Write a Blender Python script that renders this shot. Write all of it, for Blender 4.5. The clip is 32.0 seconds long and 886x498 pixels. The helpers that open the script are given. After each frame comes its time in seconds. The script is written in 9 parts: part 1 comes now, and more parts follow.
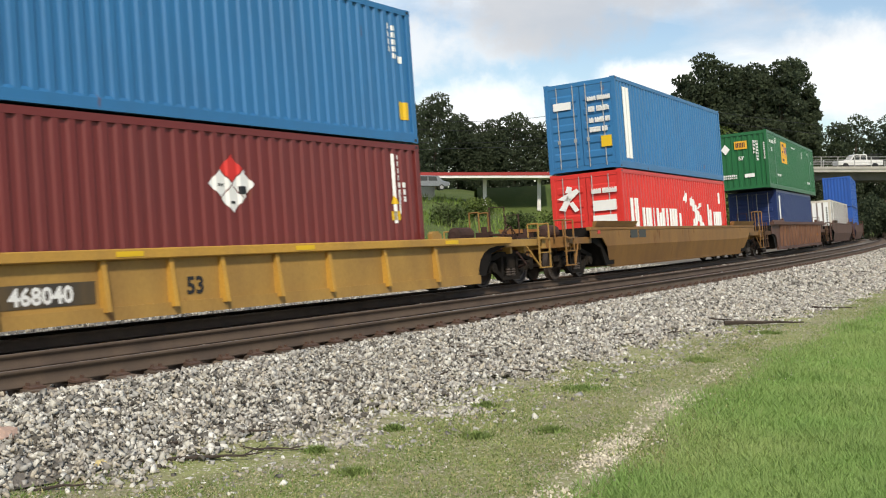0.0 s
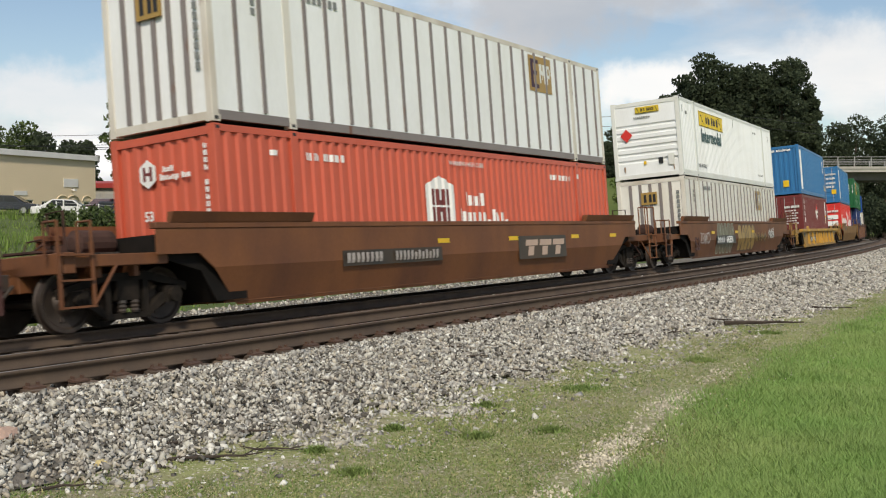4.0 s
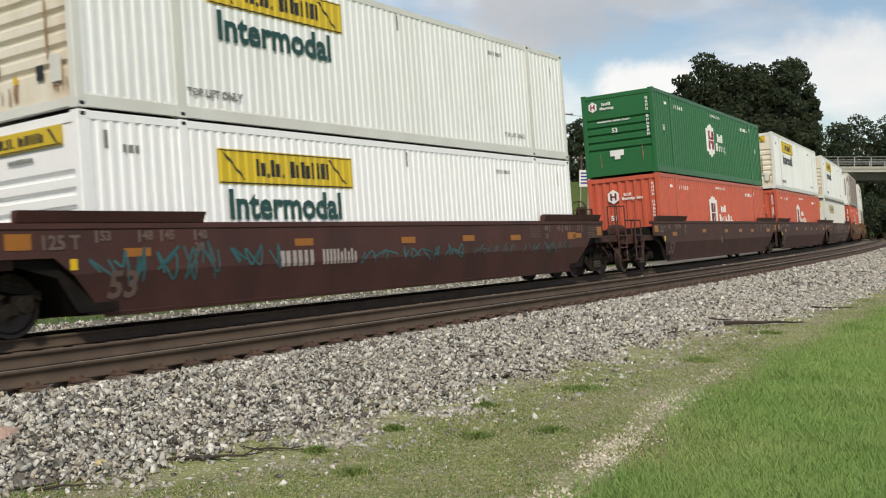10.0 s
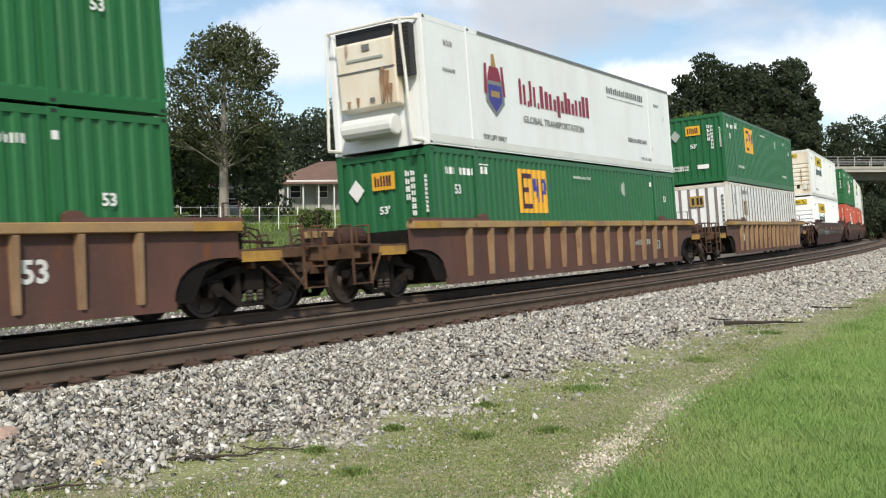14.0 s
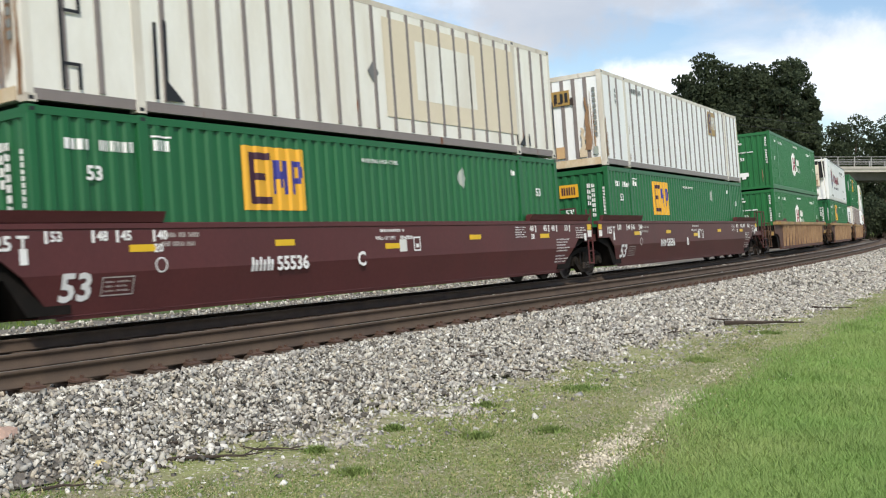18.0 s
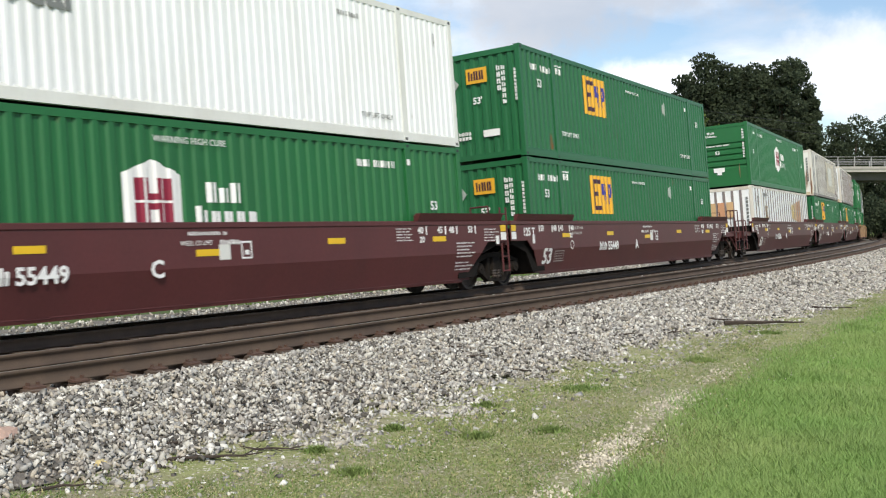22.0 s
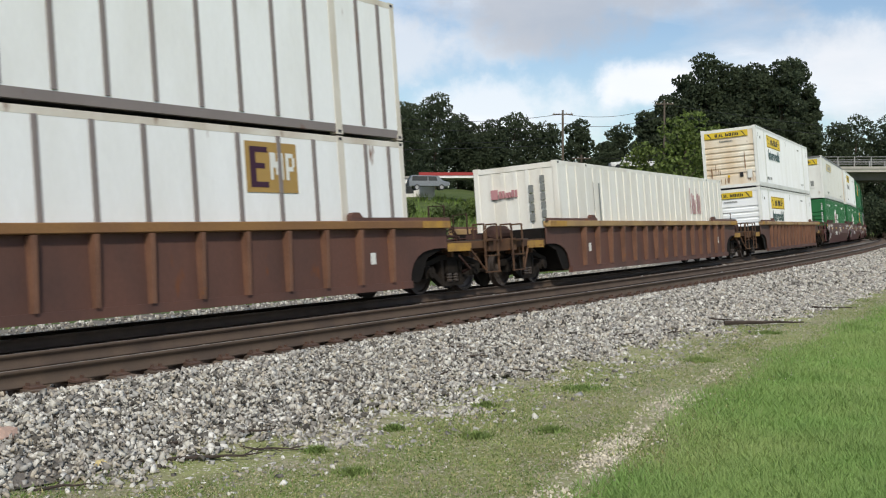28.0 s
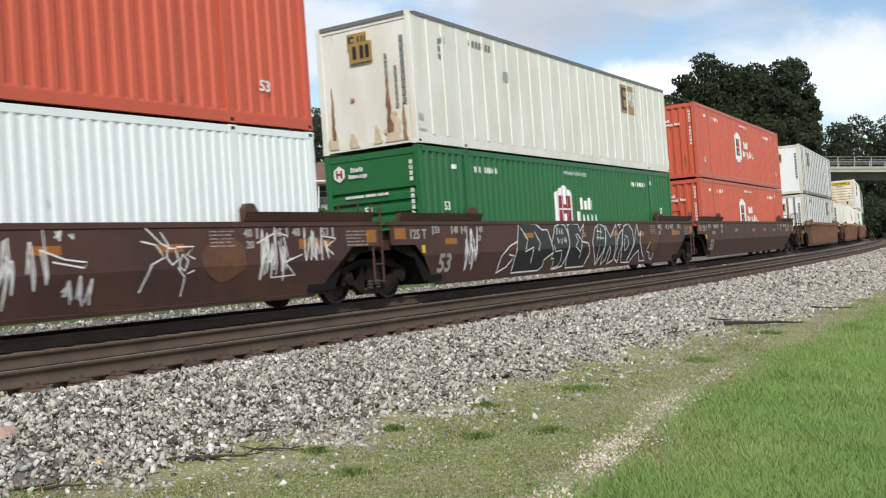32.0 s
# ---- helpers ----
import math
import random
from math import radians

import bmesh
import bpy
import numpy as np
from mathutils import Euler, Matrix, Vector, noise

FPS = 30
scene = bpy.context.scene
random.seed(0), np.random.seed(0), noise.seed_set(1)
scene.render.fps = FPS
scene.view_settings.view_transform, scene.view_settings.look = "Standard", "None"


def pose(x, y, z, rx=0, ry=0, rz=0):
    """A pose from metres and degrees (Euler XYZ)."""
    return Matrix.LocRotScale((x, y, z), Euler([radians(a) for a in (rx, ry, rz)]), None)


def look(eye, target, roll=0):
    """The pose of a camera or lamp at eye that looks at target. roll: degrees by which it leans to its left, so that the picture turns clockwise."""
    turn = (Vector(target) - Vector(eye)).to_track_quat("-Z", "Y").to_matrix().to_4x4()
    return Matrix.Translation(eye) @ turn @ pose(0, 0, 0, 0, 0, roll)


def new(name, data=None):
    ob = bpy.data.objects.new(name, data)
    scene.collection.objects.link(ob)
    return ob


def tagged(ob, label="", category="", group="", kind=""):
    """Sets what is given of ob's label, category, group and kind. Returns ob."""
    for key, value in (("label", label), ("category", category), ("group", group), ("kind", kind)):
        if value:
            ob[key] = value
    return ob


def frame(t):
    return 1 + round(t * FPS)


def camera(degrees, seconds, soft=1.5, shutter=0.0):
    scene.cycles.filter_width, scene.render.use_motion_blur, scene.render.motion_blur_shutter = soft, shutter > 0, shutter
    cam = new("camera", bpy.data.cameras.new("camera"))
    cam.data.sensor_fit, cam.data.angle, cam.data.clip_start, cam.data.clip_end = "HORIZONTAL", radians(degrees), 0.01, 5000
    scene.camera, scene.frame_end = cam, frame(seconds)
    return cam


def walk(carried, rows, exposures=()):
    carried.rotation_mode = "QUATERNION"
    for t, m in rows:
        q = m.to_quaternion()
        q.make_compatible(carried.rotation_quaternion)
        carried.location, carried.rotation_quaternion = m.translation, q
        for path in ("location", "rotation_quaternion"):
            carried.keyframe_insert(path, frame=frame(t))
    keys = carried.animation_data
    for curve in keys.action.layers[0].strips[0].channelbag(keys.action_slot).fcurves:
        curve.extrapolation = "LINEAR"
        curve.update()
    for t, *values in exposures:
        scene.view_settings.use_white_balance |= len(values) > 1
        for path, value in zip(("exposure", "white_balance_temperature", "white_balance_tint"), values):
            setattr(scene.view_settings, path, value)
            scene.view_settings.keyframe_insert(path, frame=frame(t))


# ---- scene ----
from mathutils import geometry

# The world's origin lies below the camera; z = 0 is the rail level of the train's track abreast of it.
CAM_H = 1.747
cam = camera(46.96, 32.0, soft=1.1, shutter=0.12)
EYE = Vector((0, 0, CAM_H))
VIEW = look(EYE, (0, 10, CAM_H - 0.3042), -0.116)
walk(cam, [(0.0, VIEW), (32.0, VIEW)], exposures=[
    (0, 0.2, 7100, 10), (1, 0.25, 7100, 10), (2, 0.0, 7100, 10), (3, -0.05, 7100, 10), (6, -0.1, 7200, 11), (7, -0.05, 7300, 12), (8, 0.05, 7300, 12), (9, 0.15, 7200, 11), (10, -0.1, 7100, 10),
    (11, -0.15, 6900, 9), (12, -0.2, 6750, 9), (13, 0.15, 6850, 9), (14, 0.22, 6800, 10), (17, 0.25, 6650, 10), (18, 0.22, 6650, 10), (19, 0.05, 6650, 10), (20, 0.05, 6650, 10), (21, 0.3, 6650, 10), (22, 0.25, 6650, 10), (24, 0.2, 6650, 10), (25, 0.0, 6800, 11), (28, -0.05, 6600, 10), (30, 0.0, 6600, 10), (31, 0.08, 6600, 10), (32, 0.12, 6600, 10)])

# ---------------------------------------------------------------- light
SUN_AZ, SUN_EL = radians(176), radians(43)     # azimuth from +y, clockwise
world = bpy.data.worlds.new("world")
scene.world = world
world.use_nodes = True


def build_sky():
    nt = world.node_tree
    nt.nodes.clear()
    out = nt.nodes.new("ShaderNodeOutputWorld")
    bg = nt.nodes.new("ShaderNodeBackground")
    sky = nt.nodes.new("ShaderNodeTexSky")
    sky.sky_type, sky.sun_disc = "NISHITA", False
    sky.sun_elevation, sky.sun_rotation = SUN_EL, SUN_AZ
    sky.air_density, sky.dust_density, sky.ozone_density = 1.0, 0.7, 2.0
    # clouds lie on a flat layer: the direction divided by its height
    geo = nt.nodes.new("ShaderNodeTexCoord")
    sep = nt.nodes.new("ShaderNodeSeparateXYZ")
    nt.links.new(geo.outputs["Generated"], sep.inputs[0])
    up = nt.nodes.new("ShaderNodeMath")
    up.operation = "MAXIMUM"
    nt.links.new(sep.outputs[2], up.inputs[0])
    up.inputs[1].default_value = 0.0
    add = nt.nodes.new("ShaderNodeMath")
    add.operation = "ADD"
    nt.links.new(up.outputs[0], add.inputs[0])
    add.inputs[1].default_value = 0.16
    com = nt.nodes.new("ShaderNodeCombineXYZ")
    for i in (0, 1):
        d = nt.nodes.new("ShaderNodeMath")
        d.operation = "DIVIDE"
        nt.links.new(sep.outputs[i], d.inputs[0])
        nt.links.new(add.outputs[0], d.inputs[1])
        nt.links.new(d.outputs[0], com.inputs[i])
    noises = []
    for scale, detail, seed in ((0.85, 8.0, 3.1), (1.9, 6.0, 7.7)):
        n = nt.nodes.new("ShaderNodeTexNoise")
        n.noise_dimensions = "4D"
        n.inputs["Scale"].default_value, n.inputs["Detail"].default_value = scale, detail
        n.inputs["W"].default_value = seed
        n.inputs["Roughness"].default_value = 0.55
        nt.links.new(com.outputs[0], n.inputs["Vector"])
        noises.append(n)
    cover = nt.nodes.new("ShaderNodeValToRGB")
    cover.color_ramp.elements[0].position, cover.color_ramp.elements[1].position = 0.47, 0.66
    nt.links.new(noises[0].outputs[0], cover.inputs[0])
    tone = nt.nodes.new("ShaderNodeValToRGB")
    tone.color_ramp.elements[0].position, tone.color_ramp.elements[1].position = 0.35, 0.62
    tone.color_ramp.elements[0].color = (5.6, 6.0, 6.8, 1)
    tone.color_ramp.elements[1].color = (9.6, 9.9, 10.3, 1)
    nt.links.new(noises[1].outputs[0], tone.inputs[0])
    mix = nt.nodes.new("ShaderNodeMix")
    mix.data_type = "RGBA"
    nt.links.new(cover.outputs[0], mix.inputs[0])
    nt.links.new(sky.outputs[0], mix.inputs[6])
    nt.links.new(tone.outputs[0], mix.inputs[7])
    # the heaps of cloud over the far trees, and one grey cloud above them: centre and half sizes of the direction
    fine = nt.nodes.new("ShaderNodeTexNoise")
    fine.inputs["Scale"].default_value, fine.inputs["Detail"].default_value, fine.inputs["Roughness"].default_value = 9.0, 6.0, 0.6
    nt.links.new(geo.outputs["Generated"], fine.inputs["Vector"])
    colour = mix.outputs[2]
    for cx, cz, rx, rz, rgb, soft, most in ((-0.10, 0.165, 0.13, 0.035, (7.2, 7.5, 8.0), 0.5, 0.7), (0.05, 0.10, 0.09, 0.03, (8.2, 8.5, 9.0), 0.5, 0.7), (0.21, 0.13, 0.05, 0.022, (8.6, 8.8, 9.2), 0.45, 0.85), (0.42, 0.13, 0.10, 0.045, (7.6, 7.9, 8.4), 0.6, 0.8),
                                            (0.14, 0.225, 0.16, 0.05, (4.3, 4.6, 5.2), 0.55, 0.8), (0.36, 0.235, 0.10, 0.03, (5.6, 5.9, 6.5), 0.6, 0.6), (-0.36, 0.11, 0.10, 0.035, (7.4, 7.6, 8.2), 0.5, 0.7)):
        sub = nt.nodes.new("ShaderNodeVectorMath")
        sub.operation = "SUBTRACT"
        nt.links.new(geo.outputs["Generated"], sub.inputs[0])
        sub.inputs[1].default_value = (cx, 0.97, cz)
        mul = nt.nodes.new("ShaderNodeVectorMath")
        mul.operation = "MULTIPLY"
        nt.links.new(sub.outputs[0], mul.inputs[0])
        mul.inputs[1].default_value = (1 / rx, 1.0, 1 / rz)
        far = nt.nodes.new("ShaderNodeVectorMath")
        far.operation = "LENGTH"
        nt.links.new(mul.outputs[0], far.inputs[0])
        warp = nt.nodes.new("ShaderNodeMath")
        warp.operation = "MULTIPLY_ADD"
        nt.links.new(fine.outputs[0], warp.inputs[0])
        warp.inputs[1].default_value = -3.2
        nt.links.new(far.outputs["Value"], warp.inputs[2])
        edge = nt.nodes.new("ShaderNodeMapRange")
        edge.interpolation_type = "SMOOTHSTEP"
        nt.links.new(warp.outputs[0], edge.inputs[0])
        edge.inputs[1].default_value, edge.inputs[2].default_value = -0.6 - soft, -0.6 + soft * 0.6
        edge.inputs[3].default_value, edge.inputs[4].default_value = most, 0.0
        lay = nt.nodes.new("ShaderNodeMix")
        lay.data_type = "RGBA"
        nt.links.new(edge.outputs[0], lay.inputs[0])
        nt.links.new(colour, lay.inputs[6])
        lay.inputs[7].default_value = (*rgb, 1)
        colour = lay.outputs[2]
    nt.links.new(colour, bg.inputs[0])
    bg.inputs[1].default_value = 0.122
    nt.links.new(bg.outputs[0], out.inputs[0])


build_sky()
sun = new("sun", bpy.data.lights.new("sun", "SUN"))
sun.data.energy, sun.data.angle, sun.data.color = 3.15, radians(5), (1.0, 0.95, 0.86)
sun.matrix_basis = look((0, 0, 60), Vector((0, 0, 60)) - Vector((math.sin(SUN_AZ) * math.cos(SUN_EL), math.cos(SUN_AZ) * math.cos(SUN_EL), math.sin(SUN_EL))))

# ---------------------------------------------------------------- materials
MATS = {}


def node_mat(name, colour, second=None, rough=0.6, metal=0.0, scale=3.0, stretch=(1, 1, 1), amount=0.5,
             fine=40.0, bump=0.15, bump_d=0.01, rust=0.0, spec=0.4, island=False, vary=0.0, grit=0.7, rust_col=(0.16, 0.06, 0.025), trans=0.0):
    """A surface: base colour, a second colour in soft patches, fine grain, and rust spots."""
    if name in MATS:
        return MATS[name]
    m = bpy.data.materials.new(name)
    m.use_nodes = True
    nt = m.node_tree
    nodes, links = nt.nodes, nt.links
    bs = nodes["Principled BSDF"]
    bs.inputs["Metallic"].default_value = metal
    bs.inputs["Specular IOR Level"].default_value = spec
    co = nodes.new("ShaderNodeTexCoord")
    mp = nodes.new("ShaderNodeMapping")
    mp.inputs["Scale"].default_value = stretch
    links.new(co.outputs["Object"], mp.inputs[0])
    info = nodes.new("ShaderNodeObjectInfo")
    off = nodes.new("ShaderNodeMath")
    off.operation = "MULTIPLY"
    off.inputs[1].default_value = 40.0
    links.new(info.outputs["Random"], off.inputs[0])

    def noise_node(sc, detail=5.0):
        n = nodes.new("ShaderNodeTexNoise")
        n.noise_dimensions = "4D"
        n.inputs["Scale"].default_value, n.inputs["Detail"].default_value = sc, detail
        links.new(mp.outputs[0], n.inputs["Vector"])
        links.new(off.outputs[0], n.inputs["W"])
        return n

    def ramp(src, a, b, ca=(0, 0, 0, 1), cb=(1, 1, 1, 1)):
        r = nodes.new("ShaderNodeValToRGB")
        r.color_ramp.elements[0].position, r.color_ramp.elements[1].position = a, b
        r.color_ramp.elements[0].color, r.color_ramp.elements[1].color = ca, cb
        links.new(src, r.inputs[0])
        return r

    def mixer(fac, a, b, kind="MIX"):
        x = nodes.new("ShaderNodeMix")
        x.data_type, x.blend_type = "RGBA", kind
        for sock, val in ((0, fac), (6, a), (7, b)):
            if isinstance(val, (int, float)):
                x.inputs[sock].default_value = val
            elif isinstance(val, tuple):
                x.inputs[sock].default_value = (*val, 1)
            else:
                links.new(val, x.inputs[sock])
        return x.outputs[2]

    second = second or tuple(c * 0.6 for c in colour)
    big, small = noise_node(scale), noise_node(fine, 4.0)
    fac = nodes.new("ShaderNodeMath")
    fac.operation = "MULTIPLY"
    fac.inputs[1].default_value = amount
    links.new(ramp(big.outputs[0], 0.4, 0.68).outputs[0], fac.inputs[0])
    col = mixer(fac.outputs[0], colour, second)
    grain = ramp(small.outputs[0], 0.25, 0.75, (0.8, 0.8, 0.8, 1), (1.12, 1.12, 1.12, 1))
    col = mixer(grit, col, grain.outputs[0], "MULTIPLY")
    if vary:
        src = info.outputs["Random"]
        if island:
            gi = nodes.new("ShaderNodeNewGeometry")
            src = gi.outputs["Random Per Island"]
        lo = 1 - vary
        rv = ramp(src, 0.0, 1.0, (lo, lo, lo, 1), (1 + vary, 1 + vary * 0.96, 1 + vary * 0.9, 1))
        col = mixer(1.0, col, rv.outputs[0], "MULTIPLY")
    rr = rough
    if rust:
        rn = noise_node(scale * 2.2, 8.0)
        rf = ramp(rn.outputs[0], 0.72 - rust * 0.3, 0.78 - rust * 0.25)
        col = mixer(rf.outputs[0], col, rust_col)
        rm = nodes.new("ShaderNodeMapRange")
        links.new(rf.outputs[0], rm.inputs[0])
        rm.inputs[3].default_value, rm.inputs[4].default_value = rough, 0.9
        links.new(rm.outputs[0], bs.inputs["Roughness"])
    else:
        rm = nodes.new("ShaderNodeMapRange")
        links.new(small.outputs[0], rm.inputs[0])
        rm.inputs[3].default_value, rm.inputs[4].default_value = max(rr - 0.12, 0.05), min(rr + 0.12, 1)
        links.new(rm.outputs[0], bs.inputs["Roughness"])
    links.new(col, bs.inputs["Base Color"])
    if bump:
        bn = nodes.new("ShaderNodeBump")
        bn.inputs["Strength"].default_value, bn.inputs["Distance"].default_value = bump, bump_d
        links.new(small.outputs[0], bn.inputs["Height"])
        links.new(bn.outputs[0], bs.inputs["Normal"])
    if trans:
        tr = nodes.new("ShaderNodeBsdfTranslucent")
        links.new(col, tr.inputs[0])
        ad = nodes.new("ShaderNodeMixShader")
        ad.inputs[0].default_value = trans
        out = nodes["Material Output"]
        links.new(bs.outputs[0], ad.inputs[1])
        links.new(tr.outputs[0], ad.inputs[2])
        links.new(ad.outputs[0], out.inputs[0])
    MATS[name] = m
    return m


def paint(name, rgb, dirt=0.45, rust=0.12, rough=0.42, dark=None):
    """Painted steel with rain streaks and a few rust spots."""
    return node_mat(name, rgb, dark or tuple(c * 0.72 + 0.012 for c in rgb), rough=rough, scale=1.4, stretch=(1, 1, 0.28),
                    amount=dirt, fine=26, bump=0.05, bump_d=0.004, rust=rust, spec=0.35, grit=0.2)


P_BLUE = paint("blue_paint", (0.028, 0.16, 0.36))
P_NAVY = paint("navy_paint", (0.012, 0.03, 0.12))
P_ROYAL = paint("royal_blue_paint", (0.02, 0.09, 0.36))
P_MAROON = paint("maroon_paint", (0.155, 0.028, 0.026), dirt=0.3)
P_RED = paint("red_paint", (0.62, 0.035, 0.028), dirt=0.3, rust=0.03)
P_ORANGE = paint("orange_paint", (0.56, 0.11, 0.062), dirt=0.5, rust=0.02)
P_GREEN = paint("green_paint", (0.018, 0.135, 0.042), dirt=0.4, rust=0.03)
P_EMPG = paint("bright_green_paint", (0.014, 0.12, 0.042), dirt=0.4, rust=0.03)
P_WHITE = paint("white_paint", (0.82, 0.84, 0.84), dirt=0.4, rust=0.05, dark=(0.66, 0.66, 0.62))
P_CREAM = paint("cream_paint", (0.78, 0.77, 0.71), dirt=0.5, rust=0.06, dark=(0.58, 0.52, 0.42))
P_SILVER = paint("pale_grey_paint", (0.70, 0.71, 0.67), dirt=0.4, rust=0.03, dark=(0.54, 0.53, 0.48))
P_DIRTY = paint("stained_cream_frame_paint", (0.66, 0.63, 0.56), dirt=0.7, rust=0.24, dark=(0.42, 0.35, 0.27))
P_POST = paint("grey_brown_post_paint", (0.22, 0.19, 0.18), rust=0.25)
P_BLACK = paint("black_paint", (0.018, 0.018, 0.02), rust=0.0)
P_YELLOW = paint("yellow_decal", (0.72, 0.46, 0.02), dirt=0.2, rust=0.0)
P_WORNBLACK = paint("worn_black_panel", (0.05, 0.042, 0.034), dirt=0.9, rust=0.25, dark=(0.13, 0.085, 0.035))
P_WORNBLACK2 = paint("worn_black_brown_panel", (0.035, 0.03, 0.026), dirt=0.8, rust=0.08, dark=(0.075, 0.045, 0.025))
P_FADEDRED = paint("faded_crimson_print", (0.48, 0.24, 0.25), dirt=0.5, rust=0.02)
P_HAULY = paint("golden_yellow_decal", (0.64, 0.46, 0.03), dirt=0.3, rust=0.0, dark=(0.5, 0.36, 0.05))
P_PALEBLUE = paint("pale_blue_print", (0.40, 0.52, 0.62), dirt=0.3, rust=0.0)
P_FADEDGREY = paint("faded_grey_placard", (0.34, 0.38, 0.34), dirt=0.5, rust=0.02)
P_NEWWHITE = paint("fresh_white_paint", (0.90, 0.91, 0.92), dirt=0.15, rust=0.0, dark=(0.80, 0.81, 0.81))
P_EMPY = paint("amber_panel_decal", (0.72, 0.38, 0.03), dirt=0.25, rust=0.0)
P_PLUM = paint("dark_plum_lettering", (0.045, 0.012, 0.03), dirt=0.2, rust=0.0)
P_FAINT = paint("faint_stencil", (0.15, 0.105, 0.09), dirt=0.5, rust=0.1)
P_FADED = paint("faded_stencil", (0.42, 0.38, 0.35), dirt=0.5, rust=0.12)
P_GOLD = paint("tan_decal", (0.38, 0.24, 0.07), dirt=0.4, rust=0.02)
P_INKW = paint("white_lettering", (0.78, 0.78, 0.76), dirt=0.25, rust=0.0)
P_INKG = paint("grey_lettering", (0.20, 0.21, 0.20), dirt=0.2, rust=0.0)
P_INKT = paint("teal_lettering", (0.02, 0.075, 0.07), dirt=0.2, rust=0.0)
P_INKR = paint("crimson_lettering", (0.24, 0.015, 0.04), dirt=0.2, rust=0.0)
P_INKB = paint("blue_lettering", (0.04, 0.04, 0.25), dirt=0.2, rust=0.0)
C_YELL = node_mat("worn_yellow_car_paint", (0.40, 0.235, 0.06), (0.25, 0.14, 0.045), rough=0.6, scale=1.1, stretch=(1, 1, 0.4), amount=0.8, rust=0.22, fine=30)
C_OCHRE = node_mat("dull_ochre_car_paint", (0.27, 0.135, 0.035), (0.16, 0.075, 0.025), rough=0.6, scale=1.1, stretch=(1, 1, 0.4), amount=0.8, rust=0.2, fine=30)
C_BROWN = node_mat("orange_brown_car_paint", (0.185, 0.072, 0.028), (0.10, 0.040, 0.022), rough=0.6, scale=1.1, stretch=(1, 1, 0.4), amount=0.8, rust=0.15, fine=30)
C_RUST = node_mat("rusty_brown_car_paint", (0.122, 0.058, 0.042), (0.078, 0.042, 0.034), rough=0.7, scale=1.3, stretch=(1, 1, 0.4), amount=0.9, rust=0.3, fine=30)
C_DARK = node_mat("dark_brown_car_paint", (0.080, 0.030, 0.024), (0.046, 0.021, 0.018), rough=0.65, scale=1.2, stretch=(1, 1, 0.4), amount=0.8, rust=0.15, fine=30)
C_FEC = node_mat("maroon_car_paint", (0.098, 0.026, 0.026), (0.07, 0.022, 0.022), rough=0.5, scale=1.0, stretch=(1, 1, 0.4), amount=0.6, rust=0.03, fine=30)
C_CHOC = node_mat("chocolate_car_paint", (0.088, 0.040, 0.030), (0.052, 0.027, 0.023), rough=0.6, scale=1.2, stretch=(1, 1, 0.4), amount=0.8, rust=0.12, fine=30)
M_CHORD = node_mat("worn_yellow_flange", (0.40, 0.26, 0.11), (0.25, 0.155, 0.085), rough=0.65, scale=0.8, amount=1.0, rust=0.28, fine=30)
# rust-patched ribs, base lighter than the plate to paint in their highlights
M_RIB2 = node_mat("rusty_highlight_rib", (0.19, 0.095, 0.058), (0.11, 0.055, 0.036), rough=0.7, scale=1.5, amount=0.9, rust=0.3, fine=30, rust_col=(0.24, 0.10, 0.035))
M_RIB = node_mat("tan_worn_rib", (0.33, 0.215, 0.12), (0.20, 0.12, 0.07), rough=0.7, scale=1.5, amount=0.9, rust=0.25, fine=30)
# near-black base puts the shade of the truck bays into the bulkheads' colour
M_BAY = node_mat("shade_black_bay_steel", (0.010, 0.009, 0.008), (0.018, 0.014, 0.012), rough=0.9, scale=4, amount=0.7, fine=60, bump=0.2, spec=0.15)
M_ENDRUST = node_mat("rusty_ochre_deck_steel", (0.125, 0.070, 0.040), (0.055, 0.032, 0.024), rough=0.85, scale=2.5, amount=0.9, fine=40, bump=0.3, spec=0.2, rust=0.3)
M_ENDBROWN = node_mat("grimy_brown_deck_steel", (0.072, 0.040, 0.033), (0.035, 0.022, 0.018), rough=0.85, scale=4, amount=0.8, fine=50, bump=0.3, spec=0.15, rust=0.15)
# grimy steel whose base is darkened for the shade beneath the cars
M_TRUCK = node_mat("grimy_shade_dark_cast_steel", (0.016, 0.014, 0.012), (0.036, 0.028, 0.022), rough=0.9, spec=0.1, scale=4, amount=0.7, fine=60, bump=0.3)
M_WHEEL = node_mat("wheel_steel", (0.085, 0.066, 0.055), (0.035, 0.028, 0.024), rough=0.5, metal=0.5, scale=5, amount=0.6, fine=60)
M_GREASE = node_mat("dark_pipe_steel", (0.04, 0.035, 0.032), (0.07, 0.045, 0.03), rough=0.7, scale=5, amount=0.6, fine=60)
M_GALV = node_mat("galvanised_steel", (0.42, 0.42, 0.41), (0.28, 0.27, 0.26), rough=0.45, metal=0.4, scale=3, amount=0.6)
M_RAIL = node_mat("rusty_rail_steel", (0.100, 0.070, 0.048), (0.064, 0.045, 0.034), rough=0.75, scale=2.5, stretch=(1, 1, 1), amount=0.8, fine=50, bump=0.2)
M_RAILTOP = node_mat("worn_rail_head", (0.30, 0.27, 0.24), (0.17, 0.13, 0.11), rough=0.38, metal=0.7, scale=1.5, amount=0.5, fine=80)
M_TIE = node_mat("weathered_sleeper_wood", (0.15, 0.11, 0.082), (0.085, 0.064, 0.05), rough=0.9, scale=3, stretch=(1, 6, 6), amount=0.8, fine=30, bump=0.4, vary=0.25)
